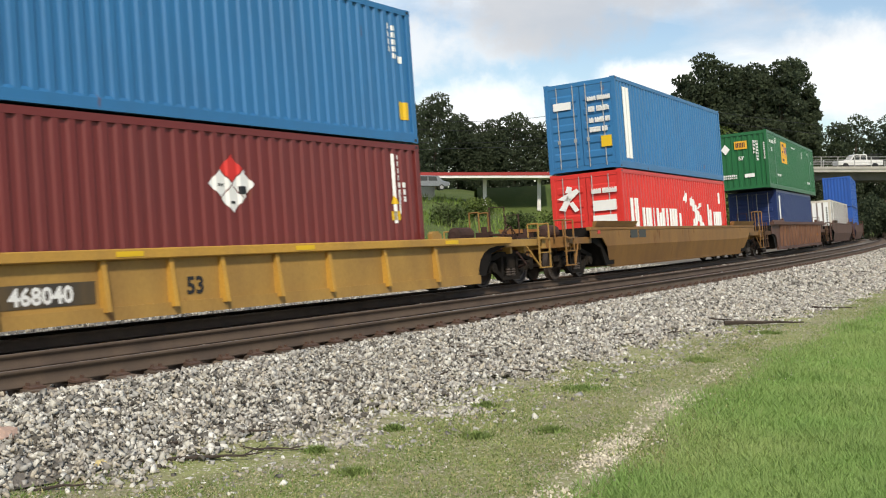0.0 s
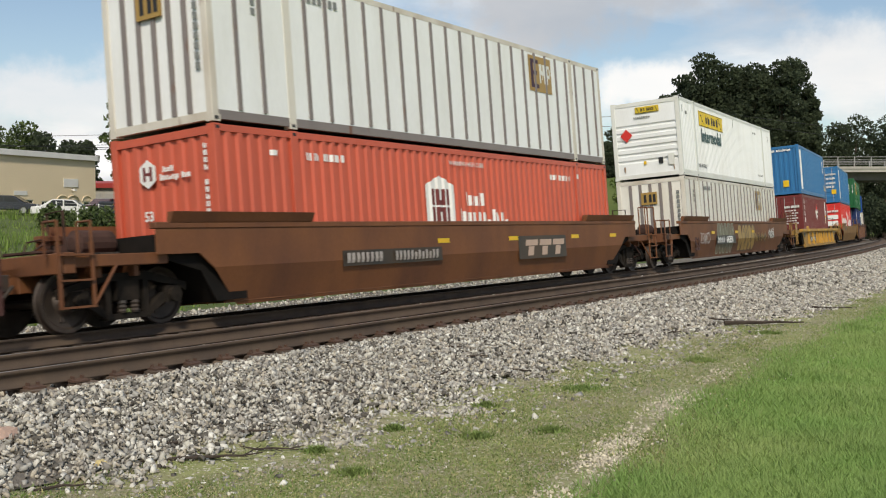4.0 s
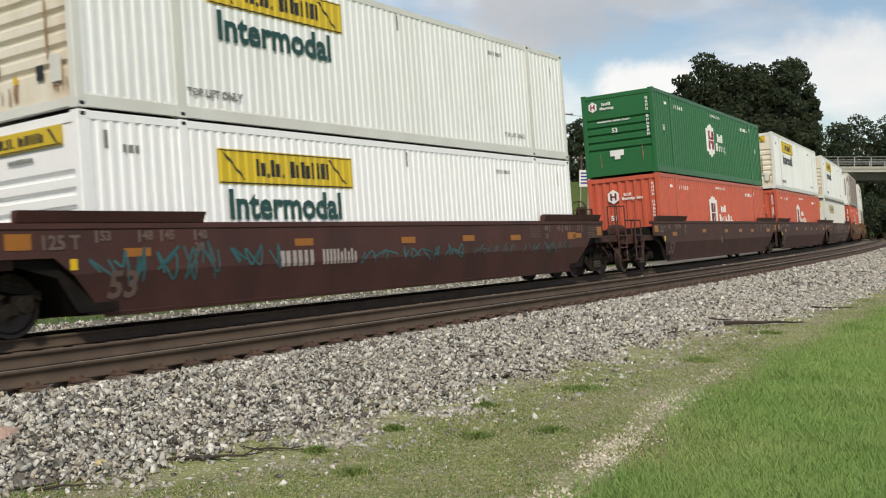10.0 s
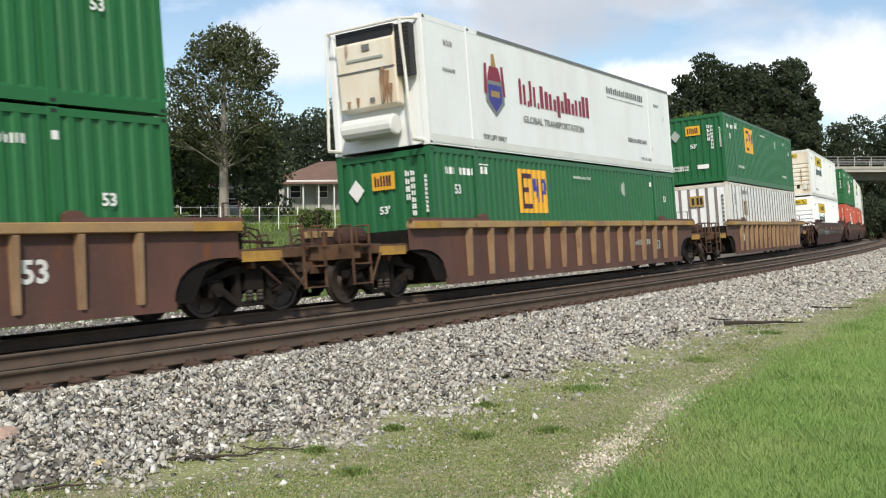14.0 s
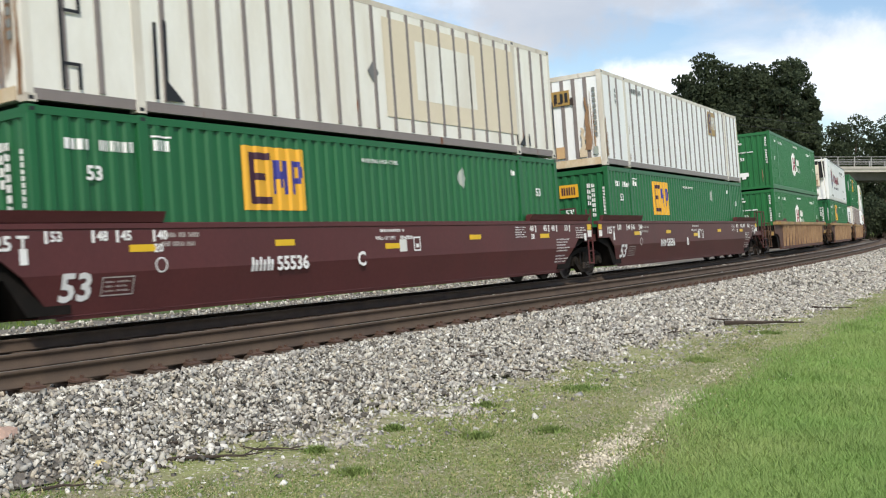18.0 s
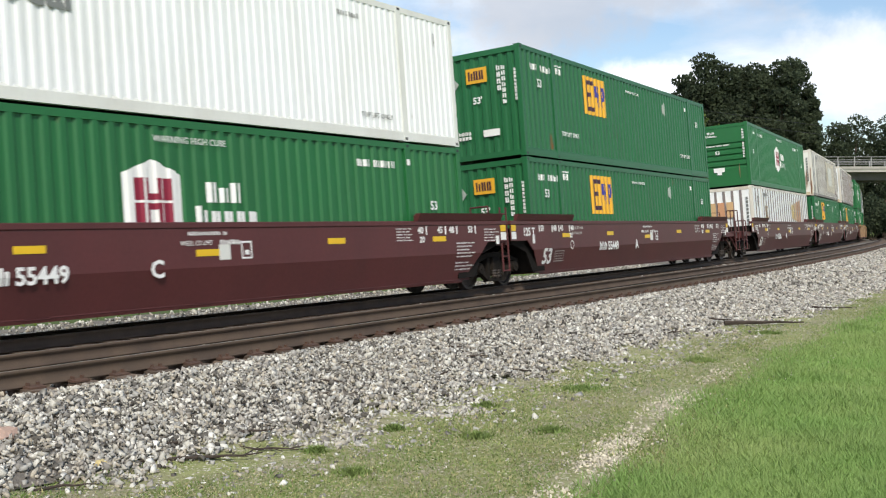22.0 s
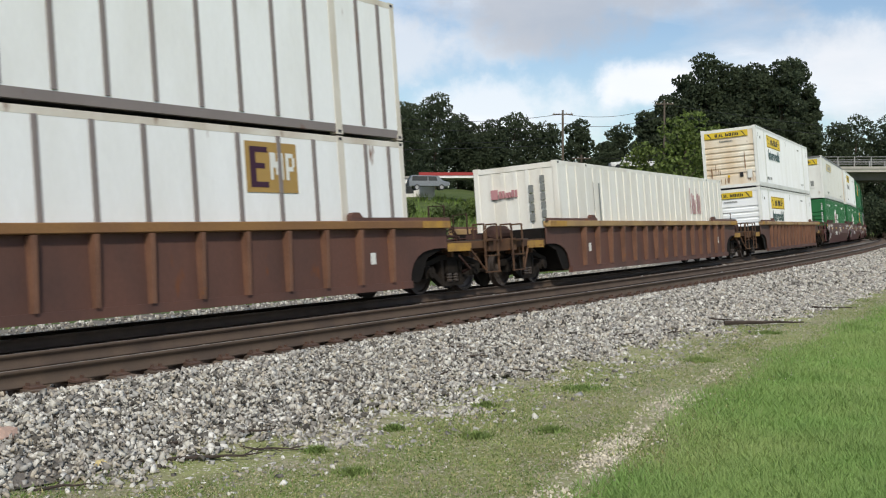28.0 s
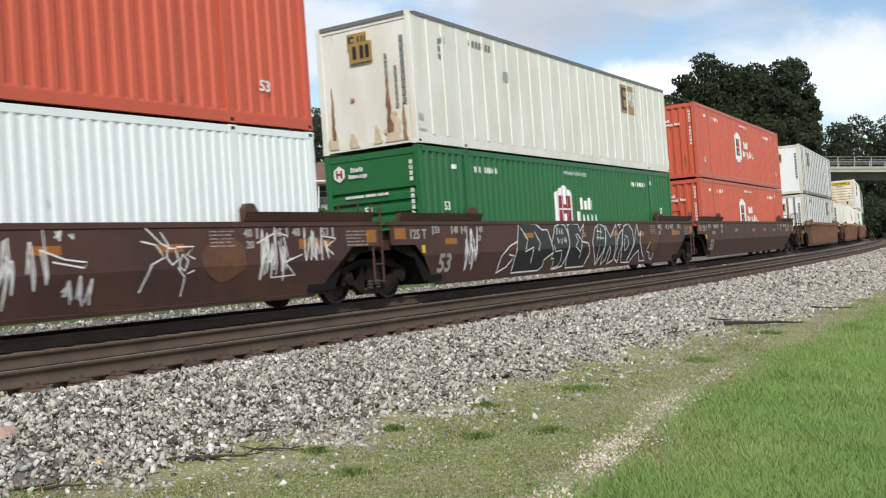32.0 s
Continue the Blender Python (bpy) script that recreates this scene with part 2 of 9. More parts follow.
M_PLATE = node_mat("rusty_tie_plate", (0.10, 0.056, 0.038), (0.065, 0.042, 0.034), rough=0.8, scale=8, amount=0.7, fine=60)
M_RUSTBED = node_mat("rust_stained_stone_bed", (0.14, 0.102, 0.076), (0.085, 0.064, 0.05), rough=0.95, scale=1.3, amount=0.8, fine=26, bump=0.9, bump_d=0.04)
M_BALLAST = node_mat("crushed_stone_bed", (0.19, 0.172, 0.148), (0.11, 0.096, 0.08), rough=0.95, scale=1.1, amount=0.7, fine=24, bump=0.9, bump_d=0.04)


def stone_mat():
    """Broken stones of several sorts: pale, grey, tan, mauve and dark."""
    m = node_mat("crushed_stone", (0.94, 0.94, 0.90), (0.52, 0.50, 0.44), rough=0.92, scale=9.0, amount=0.8, fine=70, bump=0.4, bump_d=0.008, spec=0.2)
    nt = m.node_tree
    bs = nt.nodes["Principled BSDF"]
    src = bs.inputs["Base Color"].links[0].from_socket
    geo = nt.nodes.new("ShaderNodeNewGeometry")
    r = nt.nodes.new("ShaderNodeValToRGB")
    r.color_ramp.interpolation = "CONSTANT"
    sorts = ((0.0, (0.16, 0.15, 0.14)), (0.10, (0.30, 0.285, 0.27)), (0.24, (0.44, 0.43, 0.415)), (0.42, (0.58, 0.56, 0.52)), (0.56, (0.42, 0.39, 0.36)), (0.66, (0.56, 0.51, 0.44)), (0.78, (0.72, 0.70, 0.66)), (0.92, (0.84, 0.83, 0.80)), (0.97, (0.085, 0.078, 0.072)))
    r.color_ramp.elements[0].color = (*sorts[0][1], 1)
    r.color_ramp.elements[1].position, r.color_ramp.elements[1].color = sorts[1][0], (*sorts[1][1], 1)
    for at, c in sorts[2:]:
        r.color_ramp.elements.new(at).color = (*c, 1)
    nt.links.new(geo.outputs["Random Per Island"], r.inputs[0])
    x = nt.nodes.new("ShaderNodeMix")
    x.data_type, x.blend_type = "RGBA", "MULTIPLY"
    x.inputs[0].default_value = 1.0
    nt.links.new(src, x.inputs[6])
    nt.links.new(r.outputs[0], x.inputs[7])
    nt.links.new(x.outputs[2], bs.inputs["Base Color"])
    return m


def soil_mat():
    """Trodden sandy soil: grit of many small stones, dead straw and a thin green mat in patches."""
    m = node_mat("gravelly_soil", (0.36, 0.33, 0.225), (0.25, 0.235, 0.145), rough=0.97, scale=1.6, amount=0.8, fine=55, bump=1.0, bump_d=0.025, spec=0.1)
    nt = m.node_tree
    bs = nt.nodes["Principled BSDF"]
    src = bs.inputs["Base Color"].links[0].from_socket
    co = nt.nodes.new("ShaderNodeTexCoord")

    def blend(fac, a, b):
        x = nt.nodes.new("ShaderNodeMix")
        x.data_type = "RGBA"
        nt.links.new(fac, x.inputs[0])
        nt.links.new(a, x.inputs[6])
        if isinstance(b, tuple):
            x.inputs[7].default_value = (*b, 1)
        else:
            nt.links.new(b, x.inputs[7])
        return x.outputs[2]

    def ramp(src, a, b):
        r = nt.nodes.new("ShaderNodeValToRGB")
        r.color_ramp.elements[0].position, r.color_ramp.elements[1].position = a, b
        nt.links.new(src, r.inputs[0])
        return r.outputs[0]
    for scale, a, b, c in ((1.7, 0.40, 0.60, (0.30, 0.32, 0.14)), (9.0, 0.50, 0.64, (0.22, 0.24, 0.10)), (38.0, 0.57, 0.67, (0.17, 0.13, 0.085)), (30.0, 0.58, 0.64, (0.62, 0.58, 0.48))):
        n = nt.nodes.new("ShaderNodeTexNoise")
        n.noise_dimensions = "4D"
        n.inputs["Scale"].default_value, n.inputs["Detail"].default_value, n.inputs["W"].default_value = scale, 4.0, scale * 0.37
        nt.links.new(co.outputs["Object"], n.inputs["Vector"])
        src = blend(ramp(n.outputs[0], a, b), src, c)
    # the mown grass takes over where the ground is marked as lawn, with a ragged edge
    at = nt.nodes.new("ShaderNodeAttribute")
    at.attribute_name = "lawn"
    rag, tone = nt.nodes.new("ShaderNodeTexNoise"), nt.nodes.new("ShaderNodeTexNoise")
    rag.inputs["Scale"].default_value, tone.inputs["Scale"].default_value = 2.6, 1.1
    rag.inputs["Detail"].default_value = 5.0
    for n in (rag, tone):
        nt.links.new(co.outputs["Object"], n.inputs["Vector"])
    both = nt.nodes.new("ShaderNodeMath")
    both.operation = "MULTIPLY_ADD"
    nt.links.new(rag.outputs[0], both.inputs[0])
    both.inputs[1].default_value = 0.8
    nt.links.new(at.outputs["Fac"], both.inputs[2])
    green = nt.nodes.new("ShaderNodeValToRGB")
    green.color_ramp.elements[0].position, green.color_ramp.elements[1].position = 0.35, 0.68
    green.color_ramp.elements[0].color, green.color_ramp.elements[1].color = (0.20, 0.31, 0.08, 1), (0.28, 0.34, 0.12, 1)
    nt.links.new(tone.outputs[0], green.inputs[0])
    src = blend(ramp(both.outputs[0], 0.84, 0.98), src, green.outputs[0])
    nt.links.new(src, bs.inputs["Base Color"])
    return m


M_STONE = stone_mat()
M_PEBBLE = node_mat("trodden_pebble", (0.58, 0.53, 0.42), (0.40, 0.36, 0.28), rough=0.92, scale=9, amount=0.8, fine=60, bump=0.3, vary=0.35, island=True)
M_CONC = node_mat("weathered_concrete", (0.42, 0.40, 0.36), (0.30, 0.28, 0.25), rough=0.9, scale=0.6, stretch=(1, 1, 0.5), amount=0.7, fine=12, bump=0.15)
# darker copy of the concrete: shade below the bridge deck painted into its parts
M_DARKCONC = node_mat("shaded_bridge_concrete", (0.13, 0.125, 0.115), (0.08, 0.077, 0.07), rough=0.9, scale=0.6, stretch=(1, 1, 0.5), amount=0.8, fine=12, bump=0.15)
M_ASPH = node_mat("worn_asphalt", (0.055, 0.054, 0.053), (0.09, 0.085, 0.08), rough=0.9, scale=0.7, amount=0.6, fine=40, bump=0.3)
M_STUCCO = node_mat("tan_stucco", (0.80, 0.66, 0.46), (0.72, 0.60, 0.42), rough=0.9, scale=0.3, amount=0.6, fine=12, bump=0.1)
M_TRIM = node_mat("white_trim_paint", (0.78, 0.77, 0.74), (0.62, 0.60, 0.56), rough=0.6, scale=0.8, amount=0.5)
M_REDROOF = node_mat("red_sheet_roof", (0.36, 0.035, 0.03), (0.24, 0.03, 0.03), rough=0.5, scale=1, amount=0.5)
M_BROWNROOF = node_mat("brown_shingle_roof", (0.19, 0.115, 0.085), (0.13, 0.085, 0.07), rough=0.9, scale=1.2, amount=0.7, fine=18, bump=0.4)
M_GLASS = node_mat("dark_window_glass", (0.02, 0.024, 0.028), (0.035, 0.04, 0.045), rough=0.12, scale=0.5, amount=0.5, spec=0.7, bump=0.0)
M_BARK = node_mat("grey_bark", (0.13, 0.105, 0.08), (0.07, 0.055, 0.042), rough=0.95, scale=2.5, stretch=(1, 1, 0.25), amount=0.8, fine=20, bump=0.6, bump_d=0.03)
M_PALEBARK = node_mat("pale_bark", (0.30, 0.28, 0.23), (0.17, 0.15, 0.12), rough=0.95, scale=1.5, stretch=(1, 1, 0.4), amount=0.8, fine=20, bump=0.5, bump_d=0.03)
M_LEAF_DK = node_mat("dark_foliage", (0.064, 0.084, 0.052), (0.082, 0.104, 0.058), rough=0.9, scale=0.25, amount=0.9, fine=6, bump=0.0, spec=0.1, vary=0.12, island=True, trans=0.45)
M_LEAF_MD = node_mat("mid_green_foliage", (0.065, 0.098, 0.030), (0.09, 0.125, 0.034), rough=0.75, scale=0.35, amount=0.9, fine=6, bump=0.0, vary=0.5, island=True, trans=0.25)
M_LEAF_OPEN = node_mat("olive_green_foliage", (0.062, 0.078, 0.030), (0.085, 0.10, 0.04), rough=0.8, scale=0.3, amount=0.9, fine=6, bump=0.0, vary=0.3, island=True, trans=0.3)
M_LEAF_LT = node_mat("yellow_green_foliage", (0.095, 0.14, 0.030), (0.125, 0.165, 0.04), rough=0.75, scale=0.4, amount=0.9, fine=6, bump=0.0, vary=0.45, island=True, trans=0.25)
M_GRASS = node_mat("grass_blade", (0.235, 0.375, 0.105), (0.32, 0.41, 0.145), rough=0.7, scale=0.5, amount=0.9, fine=8, bump=0.0, vary=0.16, island=True, trans=0.3)
M_DRYGRASS = node_mat("dry_weed_blade", (0.36, 0.35, 0.16), (0.46, 0.41, 0.23), rough=0.8, scale=1.2, amount=0.9, fine=8, bump=0.0, vary=0.4, island=True, trans=0.25)
M_STRIPWEED = node_mat("creeping_weed_leaf", (0.17, 0.255, 0.07), (0.25, 0.30, 0.10), rough=0.75, scale=0.9, amount=0.9, fine=8, bump=0.0, vary=0.35, island=True, trans=0.25)
M_WEED = node_mat("rank_weed_leaf", (0.15, 0.245, 0.048), (0.225, 0.285, 0.075), rough=0.75, scale=0.6, amount=0.9, fine=8, bump=0.0, vary=0.45, island=True, trans=0.25)

# ---------------------------------------------------------------- mesh tools
CACHE = {}


class Geo:
    """Collects plain faces for one mesh."""

    def __init__(self):
        self.v, self.f = [], []

    def add(self, verts, faces):
        n = len(self.v)
        self.v += [tuple(p) for p in verts]
        self.f += [tuple(i + n for i in face) for face in faces]
        return self

    def box(self, x0, y0, z0, x1, y1, z1, taper=0.0):
        t = taper
        p = [(x0, y0, z0), (x1, y0, z0), (x1, y1, z0), (x0, y1, z0), (x0 + t, y0 + t, z1), (x1 - t, y0 + t, z1), (x1 - t, y1 - t, z1), (x0 + t, y1 - t, z1)]
        return self.add(p, [(3, 2, 1, 0), (4, 5, 6, 7), (0, 1, 5, 4), (1, 2, 6, 5), (2, 3, 7, 6), (3, 0, 4, 7)])

    def cbox(self, c, s):
        return self.box(c[0] - s[0] / 2, c[1] - s[1] / 2, c[2] - s[2] / 2, c[0] + s[0] / 2, c[1] + s[1] / 2, c[2] + s[2] / 2)

    def prism(self, pts, axis, a, b):
        """A polygon of 2D points, counter-clockwise, drawn out along an axis from a to b."""
        def put(p, k):
            return {"x": (k, p[0], p[1]), "y": (p[0], k, p[1]), "z": (p[0], p[1], k)}[axis]
        n = len(pts)
        faces = [tuple(range(n))[::-1], tuple(range(n, 2 * n))] + [(i, (i + 1) % n, (i + 1) % n + n, i + n) for i in range(n)]
        return self.add([put(p, a) for p in pts] + [put(p, b) for p in pts], faces)

    def rod(self, p, q, r, n=6, r2=None):
        p, q = Vector(p), Vector(q)
        d = (q - p).normalized()
        a = d.orthogonal().normalized()
        b = d.cross(a)
        r2 = r if r2 is None else r2
        ring = [(a * math.cos(k * math.tau / n) + b * math.sin(k * math.tau / n)) for k in range(n)]
        pts = [p + w * r for w in ring] + [q + w * r2 for w in ring]
        return self.add(pts, [(i, (i + 1) % n, (i + 1) % n + n, i + n) for i in range(n)] + [tuple(range(n))[::-1], tuple(range(n, 2 * n))])

    def tube(self, pts, radii, n=6):
        """A bent tapering tube through points, closed at its ends."""
        rings = []
        pts = [Vector(p) for p in pts]
        for i, p in enumerate(pts):
            d = (pts[min(i + 1, len(pts) - 1)] - pts[max(i - 1, 0)]).normalized()
            a = d.cross(Vector((0.13, 0.2, 1.0))).normalized()
            b = d.cross(a)
            rings += [p + (a * math.cos(k * math.tau / n) + b * math.sin(k * math.tau / n)) * radii[i] for k in range(n)]
        m = len(pts)
        faces = [(i * n + k, i * n + (k + 1) % n, (i + 1) * n + (k + 1) % n, (i + 1) * n + k) for i in range(m - 1) for k in range(n)]
        return self.add(rings, faces + [tuple(range(n))[::-1], tuple(range((m - 1) * n, m * n))])

    def lathe(self, prof, n=20, axis="y", at=(0, 0, 0)):
        """Turns (radius, along) pairs round an axis through a point."""
        pts = []
        for r, h in prof:
            for k in range(n):
                c, s = r * math.cos(k * math.tau / n), r * math.sin(k * math.tau / n)
                pts.append({"y": (c + at[0], h + at[1], s + at[2]), "z": (c + at[0], s + at[1], h + at[2]), "x": (h + at[0], c + at[1], s + at[2])}[axis])
        faces = [(i * n + k, i * n + (k + 1) % n, (i + 1) * n + (k + 1) % n, (i + 1) * n + k) for i in range(len(prof) - 1) for k in range(n)]
        faces += [tuple(range(n))[::-1], tuple(range((len(prof) - 1) * n, len(prof) * n))]
        return self.add(pts, faces)

    def mesh(self, name, mat, smooth=False, bevel=0.0, weld=False):
        me = bpy.data.meshes.new(name)
        me.from_pydata(self.v, [], self.f)
        bm = bmesh.new()
        bm.from_mesh(me)
        if weld:
            bmesh.ops.remove_doubles(bm, verts=bm.verts, dist=0.001)
        bmesh.ops.recalc_face_normals(bm, faces=bm.faces)
        if bevel:
            bmesh.ops.bevel(bm, geom=[e for e in bm.edges if len(e.link_faces) == 2 and e.calc_face_angle() > 0.5], offset=bevel, segments=1, affect="EDGES")
        bm.to_mesh(me)
        bm.free()
        me.materials.append(mat)
        if smooth:
            me.polygons.foreach_set("use_smooth", [True] * len(me.polygons))
        return me


def array_mesh(name, verts, faces, mat, per):
    """A mesh from numpy arrays; per: corners of each face."""
    me = bpy.data.meshes.new(name)
    me.vertices.add(len(verts))
    me.vertices.foreach_set("co", np.asarray(verts, np.float32).ravel())
    me.loops.add(faces.size)
    me.loops.foreach_set("vertex_index", np.asarray(faces, np.int32).ravel())
    me.polygons.add(len(faces))
    me.polygons.foreach_set("loop_start", np.arange(0, faces.size, per, dtype=np.int32))
    me.materials.append(mat)
    me.update(calc_edges=True)
    me.validate()
    return me


def memo(key, make):
    if key not in CACHE:
        CACHE[key] = make()
    return CACHE[key]


def part(name, mesh, parent, label="", m=None):
    ob = new(name, mesh)
    ob.parent = parent
    if m is not None:
        ob.matrix_basis = m
    if label:
        ob["label"] = label
    return ob


def thing(name, label, category, group="", kind="", m=None, data=None):
    ob = new(name, data)
    if data is None:
        ob.empty_display_size = 0.2
    if m is not None:
        ob.matrix_basis = m
    return tagged(ob, label, category, group, kind)


LEANING = pose(0, 0, 0, 106.6, 0, 0)             # lettering on the leaning lower plate of a car
NEAR = pose(0, 0, 0, 90, 0, 0)                 # lettering that faces the camera's side
REAR = pose(0, 0, 0, 90, 0, -90)               # lettering on the end that faces back


def lettering(parent, words, size, at, mat, turn=NEAR, wide=1.0, label="", bold=0.028):
    cu = bpy.data.curves.new("lettering", "FONT")
    cu.body, cu.size, cu.extrude, cu.align_x, cu.align_y = words, size, 0.002, "LEFT", "BOTTOM_BASELINE"
    cu.resolution_u, cu.offset = 2, size * bold if size > 0.15 else 0.0
    cu.materials.append(mat)
    ob = new("lettering", cu)
    ob.parent = parent
    ob.matrix_basis = Matrix.Translation(at) @ turn @ Matrix.Diagonal((wide, 1, 1, 1))
    if label:
        ob["label"] = label
    return ob


# ---------------------------------------------------------------- the two tracks
LEAN, LEAN2 = 0.084, 0.035                     # cant of the far and of the near track
OFF2, UP2 = 3.905, 0.228                       # the near track beside the far one
TR = 9.0                                       # half the base on which a car follows the curve
S0, S1 = -520, 420


def bend(s):
    s = np.clip(s, -18, 190)
    k = 0.003138 - 4.264e-5 * s + 1.899e-7 * s * s
    return k


SS = np.arange(S0, S1 + 1.0)
_k = bend(SS) * np.where(SS < -30, 0.45, 1.0)
_th = np.concatenate([[0], np.cumsum((_k[1:] + _k[:-1]) / 2)])
_th += 0.98959 - _th[-S0]
_cx, _cy = np.cos(_th), np.sin(_th)
TX = np.concatenate([[0], np.cumsum((_cx[1:] + _cx[:-1]) / 2)])
TY = np.concatenate([[0], np.cumsum((_cy[1:] + _cy[:-1]) / 2)])
TX += -2.6 - TX[-S0]
TY += 20.66 - TY[-S0]
_sz = np.clip(SS, 0, 150)
TZ = -0.0021375 * _sz - 6.026e-5 * _sz ** 2 - np.clip(SS - 150, 0, None) * 0.012


def on_track(s):
    """Place and heading of the far track's centre line."""
    return np.interp(s, SS, TX), np.interp(s, SS, TY), np.interp(s, SS, TZ), np.interp(s, SS, _th)


def track_points(s, off, up):
    """Points beside the line: off metres to the camera's side, up metres above the rail level."""
    x, y, z, a = on_track(s)
    return np.stack([x + off * np.sin(a), y - off * np.cos(a), z + up], -1)


def unit_pose(s):
    xa, ya, za, _ = on_track(s - TR)
    xb, yb, zb, _ = on_track(s + TR)
    head, climb = math.atan2(yb - ya, xb - xa), math.atan2(zb - za, 2 * TR)
    return Matrix.Translation(((xa + xb) / 2, (ya + yb) / 2, (za + zb) / 2)) @ (Matrix.Rotation(head, 4, "Z") @ Matrix.Rotation(-climb, 4, "Y") @ Matrix.Rotation(-LEAN, 4, "X"))


def run(t):
    """How far the train has gone at t seconds."""
    return 13.8377 * t + 0.00211 * t * t + 3.525e-4 * t ** 3 + 6.84e-7 * t ** 4


def sweep(prof, s, off, up, cant, closed=True):
    """Draws a cross-section of (out, up) points along the line; out is to the camera's side."""
    x, y, z, a = on_track(s)
    c, d = math.cos(cant), math.sin(cant)
    rows = []
    for o, h in prof:
        oo, hh = off + o * c - h * d, up + h * c + o * d
        rows.append(np.stack([x + oo * np.sin(a), y - oo * np.cos(a), z + hh], -1))
    v = np.stack(rows, 1)
    n, k = v.shape[0], v.shape[1]
    i, j = np.meshgrid(np.arange(n - 1), np.arange(k if closed else k - 1), indexing="ij")
    j2 = (j + 1) % k
    f = np.stack([i * k + j, (i + 1) * k + j, (i + 1) * k + j2, i * k + j2], -1).reshape(-1, 4)
    return v.reshape(-1, 3), f


def cross(q):
    """Height of the stone bed over the rail level, q metres to the camera's side of the far track."""
    return np.interp(q, [-8.0, -5.0, -1.9, -1.3, 1.3, 2.6, 4.55, 4.85, 5.1, 5.75, 7.6, 9.2, 14.0, 20.0, 60.0],
                     [-0.80, -0.72, -0.36, -0.33, -0.12, -0.07, 0.0, 0.02, 0.066, 0.042, -0.27, -0.24, -0.02, 0.1, 0.3])


def nearest(x, y):
    """Distance along the line and beside it, for many points."""
    i = np.empty(len(x), int)
    for a in range(0, len(x), 4000):
        b = slice(a, a + 4000)
        i[b] = ((x[b, None] - TX[None]) ** 2 + (y[b, None] - TY[None]) ** 2).argmin(1)
    q = (x - TX[i]) * _cy[i] - (y - TY[i]) * _cx[i]
    return SS[i], q, TZ[i]


def smooth_step(t):
    t = np.clip(t, 0, 1)
    return t * t * (3 - 2 * t)


def soft_noise(x, y, k, seed):
    return np.array([noise.noise((a * k, b * k, seed)) for a, b in zip(x, y)])


def land(x, y):
    """Height of the ground, and the distance beside the line."""
    x, y = np.atleast_1d(np.asarray(x, float)), np.atleast_1d(np.asarray(y, float))
    s, q, z = nearest(x, y)
    h = cross(np.clip(q, -8, 60)) + z * smooth_step((40 - np.abs(q)) / 30)
    h = np.where((q > -7.6) & (q < 6.9), h - 0.18, h)
    back = smooth_step((-q - 8) / 60)
    # the bank behind the line climbs more towards the road
    high = 2.3 + 4.4 * smooth_step((x + 22) / 26) 
    h = h + back * high + back * 1.15
    return h, q


def lawn_edge(y):
    """Where the mown grass begins, beside the line."""
    return np.interp(y, [5, 7, 8, 10.5, 11.6, 14, 17.4, 22.5, 60], [10.9, 10.77, 10.58, 9.98, 9.8, 9.55, 9.46, 9.45, 9.05])


def stone_edge(s):
    """Where the loose stones end, beside the line."""
    return np.interp(s, [-14, -11, -10, -9, -8, -7, -5, -3, 0, 2, 5, 12, 30], [7.25, 7.35, 7.4, 7.55, 7.95, 7.85, 7.6, 7.55, 7.55, 7.7, 8.1, 8.35, 8.4])


def build_ground():
    def line(a, b, fine_a, fine_b, step, far):
        mid = np.arange(fine_a, fine_b, step)
        lo = fine_a - np.geomspace(step, fine_a - a, far)
        hi = fine_b + np.geomspace(step, b - fine_b, far)
        return np.unique(np.concatenate([lo, mid, hi]))
    xs = line(-1500, 1500, -45, 80, 0.7, 30)
    ys = line(-1500, 1800, -6, 140, 0.7, 30)
    X, Y = np.meshgrid(xs, ys)
    x, y = X.ravel(), Y.ravel()
    h, q = land(x, y)
    h = h + np.where((q < -9) | (q > 30), soft_noise(x, y, 0.12, 2.0) * 0.12, 0)
    v = np.stack([x, y, h], -1)
    n = len(xs)
    i, j = np.meshgrid(np.arange(len(ys) - 1), np.arange(n - 1), indexing="ij")
    f = np.stack([i * n + j, i * n + j + 1, (i + 1) * n + j + 1, (i + 1) * n + j], -1).reshape(-1, 4)
    me = array_mesh("ground", v, f, M_SOIL, 4)
    me.materials.append(M_FIELD)
    lawn = smooth_step((q - lawn_edge(y) + 0.3) / 0.9)
    me.attributes.new("lawn", "FLOAT", "POINT").data.foreach_set("value", lawn.astype(np.float32))
    me.polygons.foreach_set("material_index", np.where(q[f].mean(1) < -4, 1, 0).astype(np.int32))
    me.polygons.foreach_set("use_smooth", [True] * len(f))
    ob = new("ground", me)
    return tagged(ob, "grassy ground with a bare gravelly strip along the line", "ground", kind="structure")


M_SOIL = soil_mat()
M_FIELD = node_mat("rough_field", (0.065, 0.10, 0.022), (0.10, 0.13, 0.035), rough=0.95, scale=0.35, amount=0.9, fine=5, bump=0.7, bump_d=0.1)
ground = build_ground()

RAIL = [(-0.07, -0.175), (0.07, -0.175), (0.07, -0.155), (0.012, -0.13), (0.012, -0.045), (0.036, -0.032), (0.036, -0.008), (0.028, 0.0), (-0.028, 0.0), (-0.036, -0.008), (-0.036, -0.032), (-0.012, -0.045), (-0.012, -0.13), (-0.07, -0.155)]


